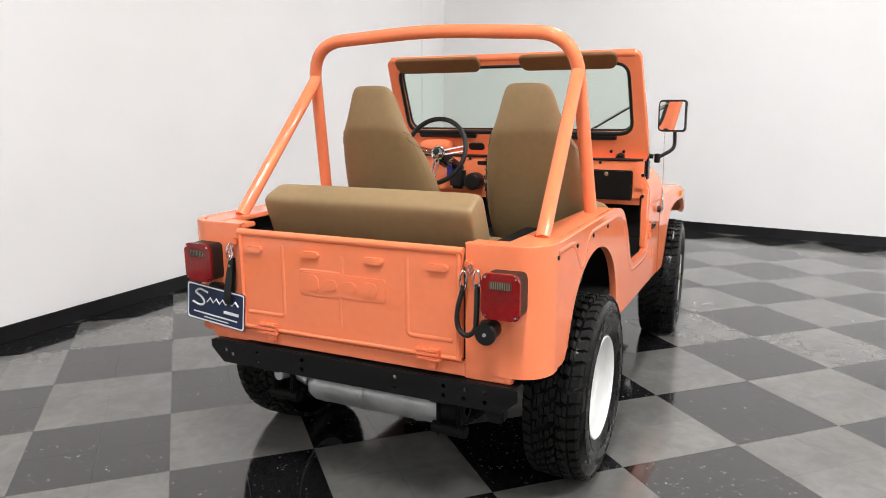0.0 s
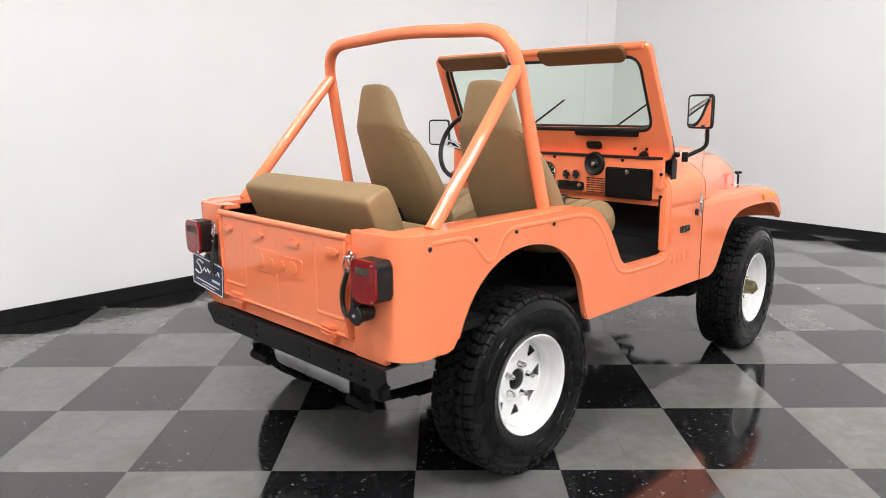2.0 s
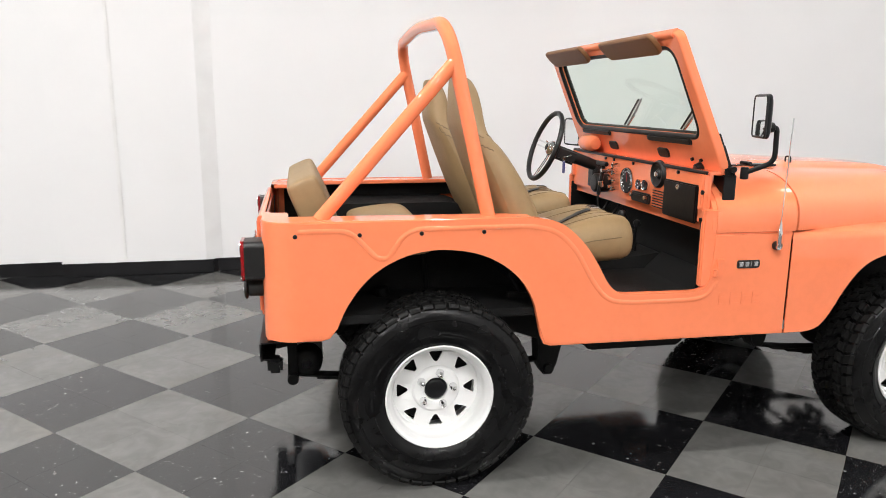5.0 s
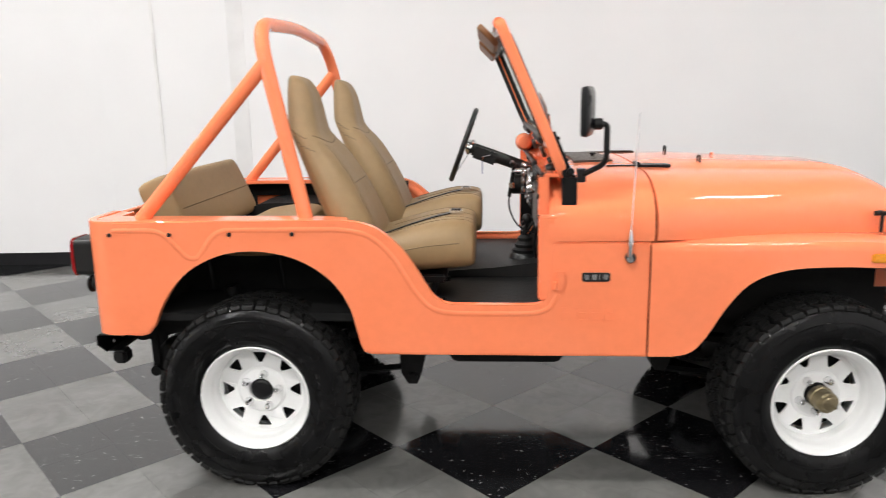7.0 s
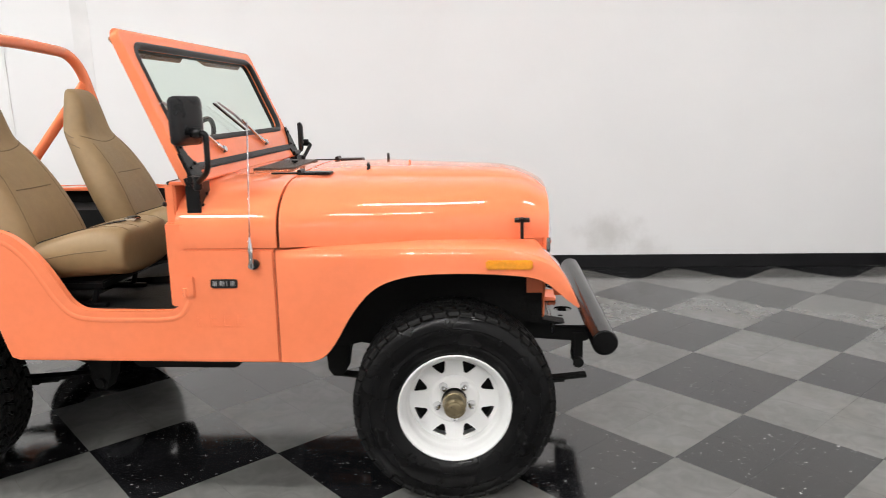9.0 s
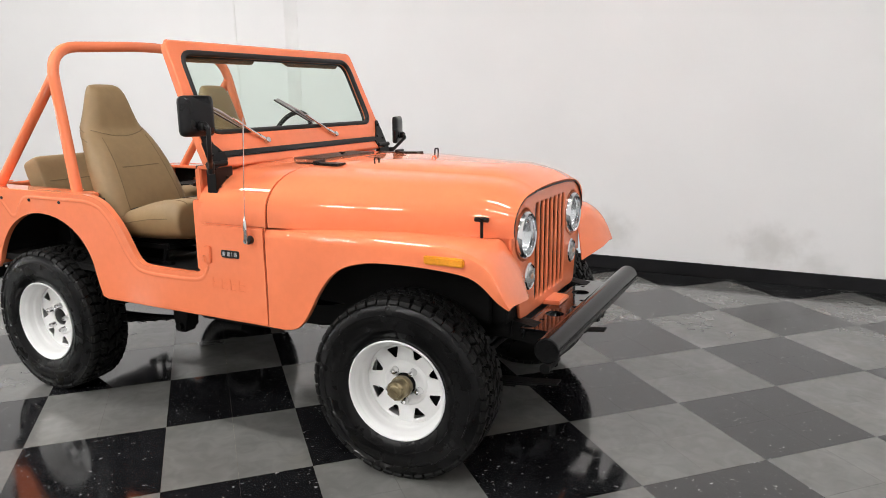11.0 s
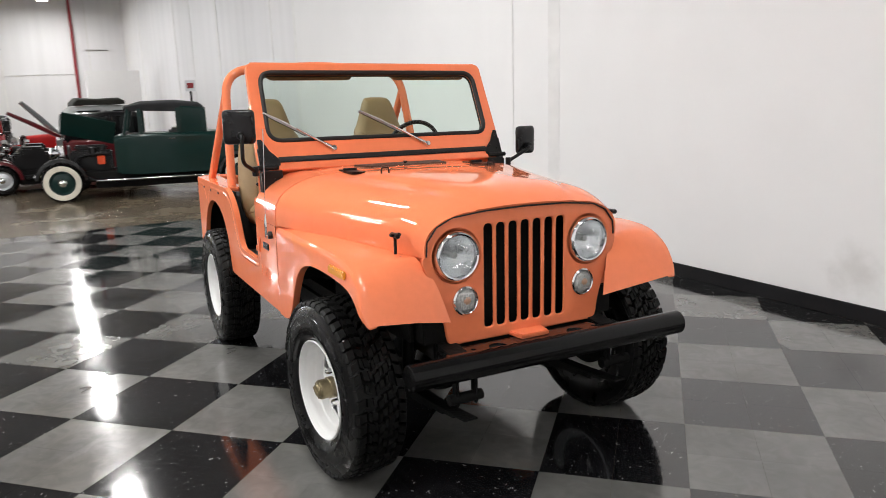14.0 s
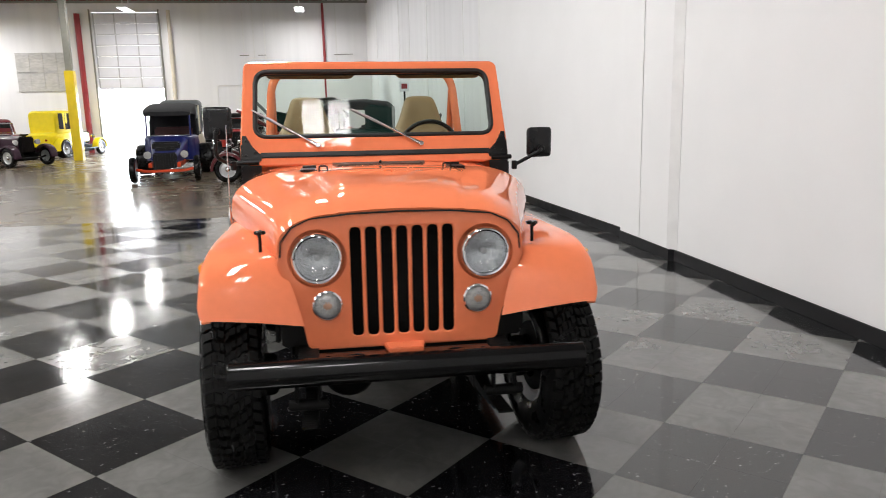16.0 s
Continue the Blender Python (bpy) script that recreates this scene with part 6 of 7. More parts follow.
def disc_mesh():
    tri = []
    for k in range(8):
        a = 2 * math.pi * k / 8 + 0.2
        c = lambda r, d: (r * math.cos(a + d), r * math.sin(a + d))
        p = [c(0.163, -0.205), c(0.163, 0.205), c(0.113, 0.06), c(0.113, -0.06)]
        tri.append([(q.x, q.y) for q in round_path([(x, y, 0) for x, y in p], 0.014, 4, True)])
    bm = plate(circle(0, 0, 0.176, 48), tri + [circle(0, 0, 0.094, 40)], 0.008, 0.0015)
    for v in bm.verts:
        r = math.hypot(v.co.x, v.co.y)
        v.co.z -= 0.006 * max(0.0, (r - 0.168) / 0.012)
    bm = merge(bm, lathe([(0.047, -0.004), (0.047, 0.010), (0.050, 0.014), (0.085, 0.014), (0.091, 0.011), (0.099, 0.0035), (0.099, -0.003)], 40, "z"))
    return moved(bm, Matrix(((1, 0, 0, 0), (0, 0, -1, 0), (0, 1, 0, 0), (0, 0, 0, 1))))


WHEEL_DATA = {"tyre": mesh_of("tyre", tyre_mesh(), RUBBER), "tread": mesh_of("tread", tread_mesh(), TREAD_RUBBER, 25), "rim": mesh_of("rim", rim_mesh(), WHITE_RIM), "disc": mesh_of("disc", disc_mesh(), WHITE_RIM),
              "lug": mesh_of("lug_nut", lathe([(0.0, -0.038), (0.007, -0.0365), (0.0115, -0.030), (0.0135, -0.020), (0.014, -0.002), (0.017, 0.002)], 12, "y"), CHROME),
              "letter": mesh_of("sidewall_ridge", merge(tube([(0.322 * math.cos(a), -TW / 2 - 0.009, 0.322 * math.sin(a)) for a in [2 * math.pi * k / 64 for k in range(64)]], 0.0025, 5, True), tube([(0.262 * math.cos(a), -TW / 2 - 0.008, 0.262 * math.sin(a)) for a in [2 * math.pi * k / 64 for k in range(64)]], 0.0022, 5, True)), RUBBER)}


def wheel(x, s, front, spin):
    m = Matrix.Translation((x, s * 0.702 - 0.0157, TR - 0.008)) @ Matrix.Rotation(radians(4.5 if front else 0), 4, "Z") @ (Matrix.Identity(4) if s < 0 else Matrix.Rotation(math.pi, 4, "Z")) @ Matrix.Rotation(spin, 4, "Y") @ Matrix.Diagonal((1, 0.88, 1, 1))

    def sub(name, data, parent, label="", mm=None):
        ob = new(name, data)
        ob.parent = parent
        if mm:
            ob.matrix_basis = mm
        if label:
            ob["label"] = label
        return ob
    w = sub("wheel", WHEEL_DATA["tyre"], truck, "black all-terrain tyre on a white steel wheel", m)
    sub("tread", WHEEL_DATA["tread"], w, "chunky tyre tread")
    sub("sidewall_ridge", WHEEL_DATA["letter"], w)
    sub("rim", WHEEL_DATA["rim"], w, "white steel rim")
    sub("disc", WHEEL_DATA["disc"], w, "white wheel disc with eight triangular openings", Matrix.Translation((0, -TW / 2 + 0.122, 0)))
    for k in range(5):
        a = 2 * math.pi * k / 5 + 0.3
        sub("lug_nut", WHEEL_DATA["lug"], w, "", Matrix.Translation((0.070 * math.cos(a), -TW / 2 + 0.106, 0.070 * math.sin(a))))
    if front:
        part("locking_hub", lathe([(0, -0.135), (0.022, -0.135), (0.028, -0.131), (0.029, -0.124), (0.037, -0.122), (0.042, -0.115), (0.042, -0.075), (0.046, -0.072), (0.046, -0.045), (0.03, -0.03)], 24, "y"), BRONZE, w, "tarnished bronze locking hub")
        part("hub_dial", merge(box(-0.022, 0.022, -0.142, -0.134, -0.005, 0.005, 0.002), *[cyl((0.034 * math.cos(a), -0.124, 0.034 * math.sin(a)), (0.034 * math.cos(a), -0.10, 0.034 * math.sin(a)), 0.006, 8) for a in [k * math.pi / 3 for k in range(6)]]), BRONZE, w)
        part("hub_flange", cyl((0, -0.08, 0), (0, 0.0, 0), 0.041, 20), BLACK_SATIN, w)
    else:
        part("axle_cap", lathe([(0, -0.028), (0.030, -0.027), (0.041, -0.022), (0.0445, -0.01), (0.0445, 0.03)], 24, "y"), BLACK_SATIN, w, "black axle cap")
    part("brake_drum", lathe([(0.03, 0.025), (0.155, 0.027), (0.160, 0.035), (0.160, 0.09), (0.10, 0.10)], 32, "y"), UNDERBODY, w)
    return w


wheel(0.0, -1, False, 0.2)
wheel(0.0, 1, False, 1.0)
wheel(2.171, -1, True, 0.6)
wheel(2.171, 1, True, 0.1)

# ---- running gear ----
AZ = TR - 0.008
part("rear_axle", merge(cyl((0, -0.60, AZ), (0, 0.60, AZ), 0.038, 14), lathe([(0.03, -0.13), (0.09, -0.10), (0.125, -0.03), (0.125, 0.03), (0.09, 0.10), (0.03, 0.13)], 20, "x", (0, 0.05, AZ)), cyl((0.1, 0.05, AZ + 0.02), (0.5, 0.03, AZ + 0.12), 0.025, 12)), UNDERBODY, truck, "black rear axle with differential")
part("front_axle", merge(cyl((2.171, -0.58, AZ), (2.171, 0.58, AZ), 0.036, 14), lathe([(0.03, -0.12), (0.09, -0.09), (0.12, -0.03), (0.12, 0.03), (0.09, 0.09), (0.03, 0.12)], 20, "x", (2.171, -0.22, AZ)), *[cyl((2.171, s * 0.58, AZ - 0.09), (2.171, s * 0.58, AZ + 0.09), 0.04, 12, 0.01) for s in (-1, 1)]), UNDERBODY, truck, "black front axle")
part("tie_rod", merge(tube([(2.33, -0.56, AZ + 0.005), (2.33, 0.56, AZ + 0.005)], 0.016, 10), tube([(2.36, -0.5, AZ + 0.05), (2.36, 0.36, AZ + 0.13)], 0.015, 10)), UNDERBODY, truck)
for s in (-1, 1):
    part("frame_rail", prism(xz([(-0.66, 0.56), (-0.60, 0.62), (-0.30, 0.66), (0.25, 0.66), (0.55, 0.56), (1.55, 0.56), (1.85, 0.63), (2.45, 0.63), (2.73, 0.585), (2.73, 0.52), (2.45, 0.54), (1.85, 0.54), (1.55, 0.46), (0.55, 0.46), (0.25, 0.56), (-0.30, 0.56), (-0.66, 0.48)], 0.05), s * 0.385 - 0.04, s * 0.385 + 0.04, "y", 0.006), UNDERBODY, truck, "black chassis rail")
    for x, a, b in ((0.0, 0.56, -0.56), (2.171, 0.55, -0.52)):
        pts = [(x + d, 0.005) for d in (b, b * 0.5, 0, a * 0.5, a)]
        sp = []
        for q in range(5):
            f = 1 - q * 0.17
            line = [(x + (b + (a - b) * t) * (1 if q == 0 else f), AZ - 0.068 - q * 0.009 + 0.036 * ((2 * t - 1) * (1 if q == 0 else f)) ** 2) for t in [k / 10 for k in range(11)]]
            sp.append(loft([[(px, s * 0.385 + u, pz + w) for u, w in ((-0.03, 0.0), (0.03, 0.0), (0.03, 0.0075), (-0.03, 0.0075))] for px, pz in line]))
        ls = part("leaf_spring", merge(*sp, box(x - 0.06, x + 0.06, s * 0.385 - 0.035, s * 0.385 + 0.035, AZ - 0.125, AZ + 0.03, 0.006)), UNDERBODY, truck, "black leaf spring")
        ls.scale = (1, 1, 1)
    part("spring_shackle", merge(box(-0.585, -0.545, s * 0.385 - 0.05, s * 0.385 - 0.035, 0.32, 0.60, 0.006), box(-0.585, -0.545, s * 0.385 + 0.035, s * 0.385 + 0.05, 0.32, 0.60, 0.006), cyl((-0.565, s * 0.385 - 0.07, 0.345), (-0.565, s * 0.385 + 0.07, 0.345), 0.024, 12)), UNDERBODY, truck)
    part("front_shackle", merge(box(2.66, 2.70, s * 0.385 - 0.05, s * 0.385 - 0.035, 0.40, 0.56, 0.006), box(2.66, 2.70, s * 0.385 + 0.035, s * 0.385 + 0.05, 0.40, 0.56, 0.006), cyl((2.68, s * 0.385 - 0.075, 0.43), (2.68, s * 0.385 + 0.075, 0.43), 0.022, 12)), UNDERBODY, truck)
    part("shock_absorber", merge(cyl((-0.12, s * 0.46, 0.36), (-0.16, s * 0.46, 0.60), 0.026, 12), cyl((-0.16, s * 0.46, 0.58), (-0.19, s * 0.46, 0.74), 0.032, 12)), UNDERBODY, truck)
    part("front_shock", merge(cyl((2.27, s * 0.44, 0.40), (2.30, s * 0.44, 0.62), 0.026, 12), cyl((2.30, s * 0.44, 0.60), (2.33, s * 0.44, 0.88), 0.031, 12)), UNDERBODY, truck)
    part("spring_hanger", merge(prism([(0.52, 0.50), (0.53, 0.34), (0.56, 0.29), (0.60, 0.29), (0.62, 0.34), (0.66, 0.50)], s * 0.385 - 0.045, s * 0.385 + 0.045, "y", 0.006), cyl((0.58, s * 0.385 - 0.065, 0.325), (0.58, s * 0.385 + 0.065, 0.325), 0.022, 12)), UNDERBODY, truck)
    part("step_bracket", prism([(1.60, 0.50), (1.61, 0.39), (1.63, 0.36), (1.67, 0.36), (1.69, 0.39), (1.71, 0.50)], s * 0.385 - 0.045, s * 0.385 + 0.045, "y", 0.006), UNDERBODY, truck)
part("skid_plate", prism(xz([(0.72, 0.50), (0.76, 0.405), (1.22, 0.405), (1.26, 0.50)], 0.02), -0.45, 0.45, "y", 0.006), UNDERBODY, truck, "black skid plate")
part("gearbox", merge(box(0.7, 1.35, -0.14, 0.14, 0.47, 0.70, 0.05, 3), box(1.35, 2.10, -0.20, 0.20, 0.50, 0.92, 0.06, 3), cyl((0.1, 0.03, 0.42), (0.72, -0.03, 0.55), 0.028, 12), cyl((1.3, -0.18, 0.52), (2.1, -0.22, 0.42), 0.026, 12)), UNDERBODY, truck, "black engine and gearbox underside")
muff = part("muffler", merge(lathe([(0.070, -0.26), (0.072, -0.255), (0.070, -0.25), (0.070, 0.27), (0.072, 0.28), (0.070, 0.33), (0.055, 0.36), (0.02, 0.365)], 24, "y", (-0.505, -0.09, 0.415))), STEEL, truck, "galvanised transverse muffler")
part("muffler_end", lathe([(0.02, -0.345), (0.05, -0.34), (0.066, -0.315), (0.0695, -0.27), (0.069, -0.25)], 24, "y", (-0.505, -0.09, 0.415)), UNDERBODY, muff, "dark end cap")
part("tail_pipe", tube(round_path([(-0.535, 0.28, 0.43), (-0.535, 0.36, 0.46), (-0.62, 0.37, 0.47)], 0.05), 0.024, 12), STEEL, muff)
for y in (0.0, -0.24):
    part("muffler_strap", lathe([(0.074, y - 0.01), (0.075, y), (0.074, y + 0.01)], 24, "y", (-0.505, 0, 0.415)), STEEL, muff)
part("muffler_hanger", box(-0.54, -0.53, -0.01, 0.01, 0.49, 0.58), BLACK_SATIN, muff)

# rear bumper: a drilled channel with cut ends
rbm = [(-0.70, 0.60), (0.66, 0.60), (0.66, 0.570), (0.60, 0.512), (-0.64, 0.512), (-0.70, 0.560)]
holes = [circle(y, z, 0.010, 10) for y in (-0.58, -0.50, -0.42, -0.22, 0.20, 0.42) for z in (0.575, 0.54)] + [circle(0.585, 0.565, 0.009, 10), circle(0.55, 0.55, 0.009, 10)]
bump = part("rear_bumper", moved(plate(rbm, holes, 0.008, 0.001), Matrix.Translation((-0.680, 0, 0)) @ TO_YZ), BLACK_SATIN, truck, "black drilled steel rear bumper")
part("bumper_flange", merge(box(-0.680, -0.60, -0.69, 0.65, 0.598, 0.604, 0.002), box(-0.678, -0.63, -0.63, 0.59, 0.509, 0.516, 0.002)), BLACK_SATIN, bump)
part("tow_eye", box(-0.66, -0.60, -0.64, -0.57, 0.455, 0.515, 0.012), BLACK_SATIN, bump)

# front bumper: a black pipe before a drilled deck plate
fb = part("front_bumper", merge(cyl((2.755, -0.672, 0.596), (2.755, 0.682, 0.596), 0.051, 40, 0.006)), BUMPER_BLACK, truck, "black pipe front bumper")
deck_holes = [circle(0.07, s * 0.20, 0.042, 20) for s in (-1, 1)] + [circle(0.05, s * 0.31, 0.012, 10) for s in (-1, 1)] + [circle(0.12, s * 0.06, 0.015, 10) for s in (-1, 1)]
part("bumper_deck", moved(plate([(0, -0.45), (0.155, -0.45), (0.155, 0.45), (0, 0.45)], deck_holes, 0.008, 0.001), Matrix.Translation((2.565, 0, 0.598))), DECK_BLACK, fb, "glossy black drilled deck plate")
part("deck_lip", box(2.57, 2.58, -0.45, 0.45, 0.56, 0.602, 0.002), BLACK_PAINT, fb)

# the body sits a little low on its left springs
WIDTH_M = Matrix(((1, 0, 0, 0), (0, 0.98, 0, -0.0157), (0, 0, 1, 0), (0, 0, 0, 1)))
LEAN_M = Matrix(((1, 0, 0, 0), (0, 1, 0, 0), (0, -0.019, 1, -0.019 * HW), (0, 0, 0, 1))) @ WIDTH_M
# how the truck stands on the floor
TRUCK_M = Matrix.Translation((0.0013, 0.0068, 0)) @ Matrix.Rotation(radians(-0.443), 4, "Z") @ Matrix.Diagonal((0.9998, 0.9945, 0.9948, 1))
STAY = ("wheel", "rear_axle", "front_axle", "tie_rod", "leaf_spring", "spring_shackle", "front_shackle", "shock_absorber", "front_shock")
for ob in list(truck.children):
    if ob.name.split(".")[0] not in STAY:
        ob.matrix_basis = LEAN_M @ ob.matrix_basis
    elif ob.name.split(".")[0] != "wheel":
        ob.matrix_basis = WIDTH_M @ ob.matrix_basis
for ob in list(scene.objects):
    if ob.parent is None and ob.name.split(".")[0] in ("front_seat", "rear_bench_seat"):
        ob.matrix_basis = TRUCK_M @ LEAN_M @ ob.matrix_basis
truck.matrix_basis = TRUCK_M

# ---- the other cars, behind on the concrete ----
def paint(name, base):
    return material(name, base, 0.3, vary=0.06, scale=6, coat=0.3, spec=0.2)


DARK_GREEN = paint("dark_green_paint", (0.004, 0.021, 0.018))
BLUE_PAINT = paint("deep_blue_paint", (0.012, 0.018, 0.13))
RED_PAINT = paint("bright_red_paint", (0.42, 0.012, 0.012))
PURPLE_PAINT = paint("dark_plum_paint", (0.030, 0.010, 0.022))
GREY_PAINT = paint("grey_paint", (0.16, 0.17, 0.17))
CREAM = paint("cream_paint", (0.68, 0.64, 0.50))
YELLOW_PAINT = paint("bright_yellow_paint", (0.75, 0.60, 0.01))
SILVER = paint("silver_grey_paint", (0.36, 0.37, 0.37))
MAROON = paint("maroon_paint", (0.085, 0.008, 0.011))
DARK_GLASS = material("dark_car_glass", (0.012, 0.014, 0.014), 0.06, vary=0.2, scale=3, spec=0.5)
CAR_BLACK = material("black_fender_paint", (0.005, 0.005, 0.0055), 0.22, vary=0.2, scale=8, coat=0.15, spec=0.3)
CUSHION_RED = material("dark_red_upholstery", (0.045, 0.008, 0.008), 0.6, vary=0.15, scale=10)
CANVAS = material("black_canvas_top", (0.016, 0.016, 0.018), 0.8, vary=0.2, scale=12, bump=0.2)
OLIVE_CANVAS = material("olive_canvas", (0.022, 0.022, 0.016), 0.8, vary=0.25, scale=10, bump=0.2)
GREY_CANVAS = material("grey_canvas_top", (0.10, 0.10, 0.10), 0.8, vary=0.2, scale=12, bump=0.2)
WHITEWALL = material("cream_whitewall_rubber", (0.66, 0.62, 0.52), 0.55, vary=0.06, scale=12)
ORANGE_RED = paint("orange_red_paint", (0.62, 0.07, 0.02))


def road_wheel(car, x, y, r, w, disc, white, side):
    """A wheel with tyre, white band, painted disc and hub cap; side 1 faces the left."""
    h = w / 2
    ty = part("wheel", lathe([(r * 0.62, -h), (r * 0.8, -h * 1.12), (r * 0.94, -h), (r, -h * 0.6), (r, h * 0.6), (r * 0.94, h), (r * 0.8, h * 1.12), (r * 0.62, h)], 36, "y", (x, y, r)), RUBBER, car, "black tyre on a painted disc")
    if white:
        part("whitewall", lathe([(r * 0.63, side * h * 1.03), (r * 0.80, side * h * 1.19), (r * 0.90, side * h * 1.12)], 36, "y", (x, y, r)), WHITEWALL, ty, "cream whitewall band")
    part("rim", lathe([(0.0, side * h * 0.55), (r * 0.25, side * h * 0.6), (r * 0.50, side * h * 0.35), (r * 0.58, side * h * 0.8), (r * 0.64, side * h * 1.0), (r * 0.62, -side * h)], 30, "y", (x, y, r)), disc, ty)
    part("hub_cap", lathe([(0.0, side * h * 1.15), (r * 0.14, side * h * 1.1), (r * 0.22, side * h * 0.8), (r * 0.24, side * h * 0.5)], 20, "y", (x, y, r)), CHROME, ty, "chrome hub cap")
    return ty


def fender_arch(x, y, r, w, a0, a1, z, n=14):
    """A clamshell fender: an arched shell round a wheel."""
    rings = []
    for k in range(n + 1):
        a = radians(a0 + (a1 - a0) * k / n)
        rr = r
        c, s = math.cos(a), math.sin(a)
        rings.append([(x + (rr - d) * c, y + u * w, z + (rr - d) * s) for u, d in ((-0.5, 0.07), (-0.46, 0.015), (0, 0), (0.46, 0.015), (0.5, 0.07), (0.46, 0.035), (0, 0.02), (-0.46, 0.035))])
    return loft(rings)


def shell(stations, n=6):
    """A body shell: stations of x, half width, bottom, top and roundness."""
    rings = []
    for x, w, zb, zt, r in stations:
        half_pts = [(w * 0.96, zb), (w, zb + (zt - zb) * 0.45)]
        for k in range(n + 1):
            a = k / n * math.pi / 2
            half_pts.append((w - r * w + r * w * math.cos(a), zt - r * (zt - zb) * 0.6 + r * (zt - zb) * 0.6 * math.sin(a)))
        rings.append([(x, -y, z) for y, z in half_pts] + [(x, y, z) for y, z in half_pts[::-1]])
    return loft(rings)


def window_post(car, pts, mat, r=0.022):
    part("window_frame", tube(round_path(pts, 0.05), r, 8), mat, car)


# green coupe with its hood side lifted: it faces -y
coupe = thing("vintage_coupe", "dark green vintage coupe with whitewall tyres and raised hood side", "car", pose(-9.99, 1.70, 0, 0, 0, -98.5))
R = 0.345
for x, sx in ((0.0, 1), (3.12, 1)):
    for y, sd in ((0.72, 1), (-0.72, -1)):
        road_wheel(coupe, x, y, R, 0.15, DARK_GREEN, True, sd)
# The lower, wider box is added to darken the floor under the car.
part("chassis", merge(box(-0.6, 3.35, -0.40, 0.40, 0.30, 0.50, 0.02), box(0.42, 2.60, -0.60, 0.60, 0.20, 0.34, 0.02)), UNDERBODY, coupe)
part("body", shell([(-0.62, 0.40, 0.50, 0.98, 0.5), (-0.40, 0.56, 0.46, 1.13, 0.45), (0.1, 0.64, 0.44, 1.17, 0.30), (0.62, 0.68, 0.42, 1.17, 0.2), (1.2, 0.69, 0.42, 1.17, 0.15), (1.85, 0.66, 0.42, 1.17, 0.15), (2.15, 0.52, 0.44, 1.16, 0.2)]), DARK_GREEN, coupe, "dark green steel body")
part("roof", shell([(0.60, 0.55, 1.55, 1.66, 0.6), (0.68, 0.60, 1.53, 1.72, 0.5), (1.1, 0.62, 1.55, 1.77, 0.45), (1.7, 0.60, 1.58, 1.76, 0.5), (2.0, 0.55, 1.58, 1.68, 0.6)]), CANVAS, coupe, "black fabric-covered roof")
part("rear_quarter", shell([(0.56, 0.56, 1.15, 1.62, 0.3), (0.66, 0.62, 1.15, 1.66, 0.25), (0.98, 0.645, 1.15, 1.66, 0.15), (1.02, 0.645, 1.15, 1.66, 0.15)]), DARK_GREEN, coupe)
for s in (-1, 1):
    part("window_frame", box(1.02, 1.10, s * 0.63 - 0.02, s * 0.63 + 0.02, 1.15, 1.62, 0.008), DARK_GREEN, coupe)
    part("window_frame", box(1.70, 1.77, s * 0.62 - 0.02, s * 0.62 + 0.02, 1.15, 1.62, 0.008), DARK_GREEN, coupe)
    window_post(coupe, [(2.03, s * 0.56, 1.15), (1.93, s * 0.54, 1.62)], DARK_GREEN, 0.03)
    part("running_board", box(0.42, 2.55, s * 0.72 - 0.13, s * 0.72 + 0.13, 0.335, 0.375, 0.012), CAR_BLACK, coupe, "black running board")
    part("board_trim", tube([(0.42, s * 0.855, 0.362), (2.55, s * 0.855, 0.362)], 0.014, 8), CHROME, coupe)
    part("rear_fender", fender_arch(0.0, s * 0.72, 0.45, 0.26, -10, 190, R), CAR_BLACK, coupe, "black rear fender")
    part("front_fender", fender_arch(3.12, s * 0.72, 0.45, 0.26, 10, 175, R), CAR_BLACK, coupe, "black front fender")
    part("fender_sweep", loft([[(x, s * 0.72 + u, z + d) for u, d in ((-0.13, 0), (0.13, 0), (0.13, -0.03), (-0.13, -0.03))] for x, z in ((2.68, 0.44), (2.60, 0.40), (2.45, 0.37))]), CAR_BLACK, coupe)
    hl = part("headlight", lathe([(0.0, -0.12), (0.06, -0.10), (0.105, -0.02), (0.11, 0.03), (0.10, 0.04)], 24, "x", (3.28, s * 0.36, 0.86)), CHROME, coupe, "chrome bullet headlight")
    part("headlight_lens", lathe([(0, 0.05), (0.06, 0.046), (0.10, 0.036)], 24, "x", (3.28, s * 0.36, 0.86)), CLEAR_LENS, hl)
part("cowl_panel", shell([(2.10, 0.53, 0.46, 1.16, 0.25), (2.22, 0.49, 0.46, 1.13, 0.3)]), DARK_GREEN, coupe)
part("engine", merge(box(2.30, 3.02, -0.17, 0.17, 0.50, 0.88, 0.03), box(2.38, 2.95, -0.10, 0.10, 0.88, 0.98, 0.03), cyl((2.62, 0.22, 0.78), (2.62, 0.22, 0.94), 0.07, 14, 0.01), tube(round_path([(2.35, 0.2, 0.80), (2.6, 0.26, 0.82), (2.9, 0.24, 0.76), (2.95, 0.24, 0.55)], 0.08), 0.03, 8), cyl((3.03, 0, 0.80), (3.06, 0, 0.80), 0.19, 20)), BLACK_SATIN, coupe, "black engine under the open hood")
part("starter_box", box(2.42, 2.55, 0.20, 0.30, 0.62, 0.78, 0.01), ORANGE_RED, coupe)
part("radiator_shell", shell([(3.10, 0.30, 0.48, 1.10, 0.45), (3.20, 0.30, 0.48, 1.10, 0.45)]), CHROME, coupe, "chrome radiator shell")
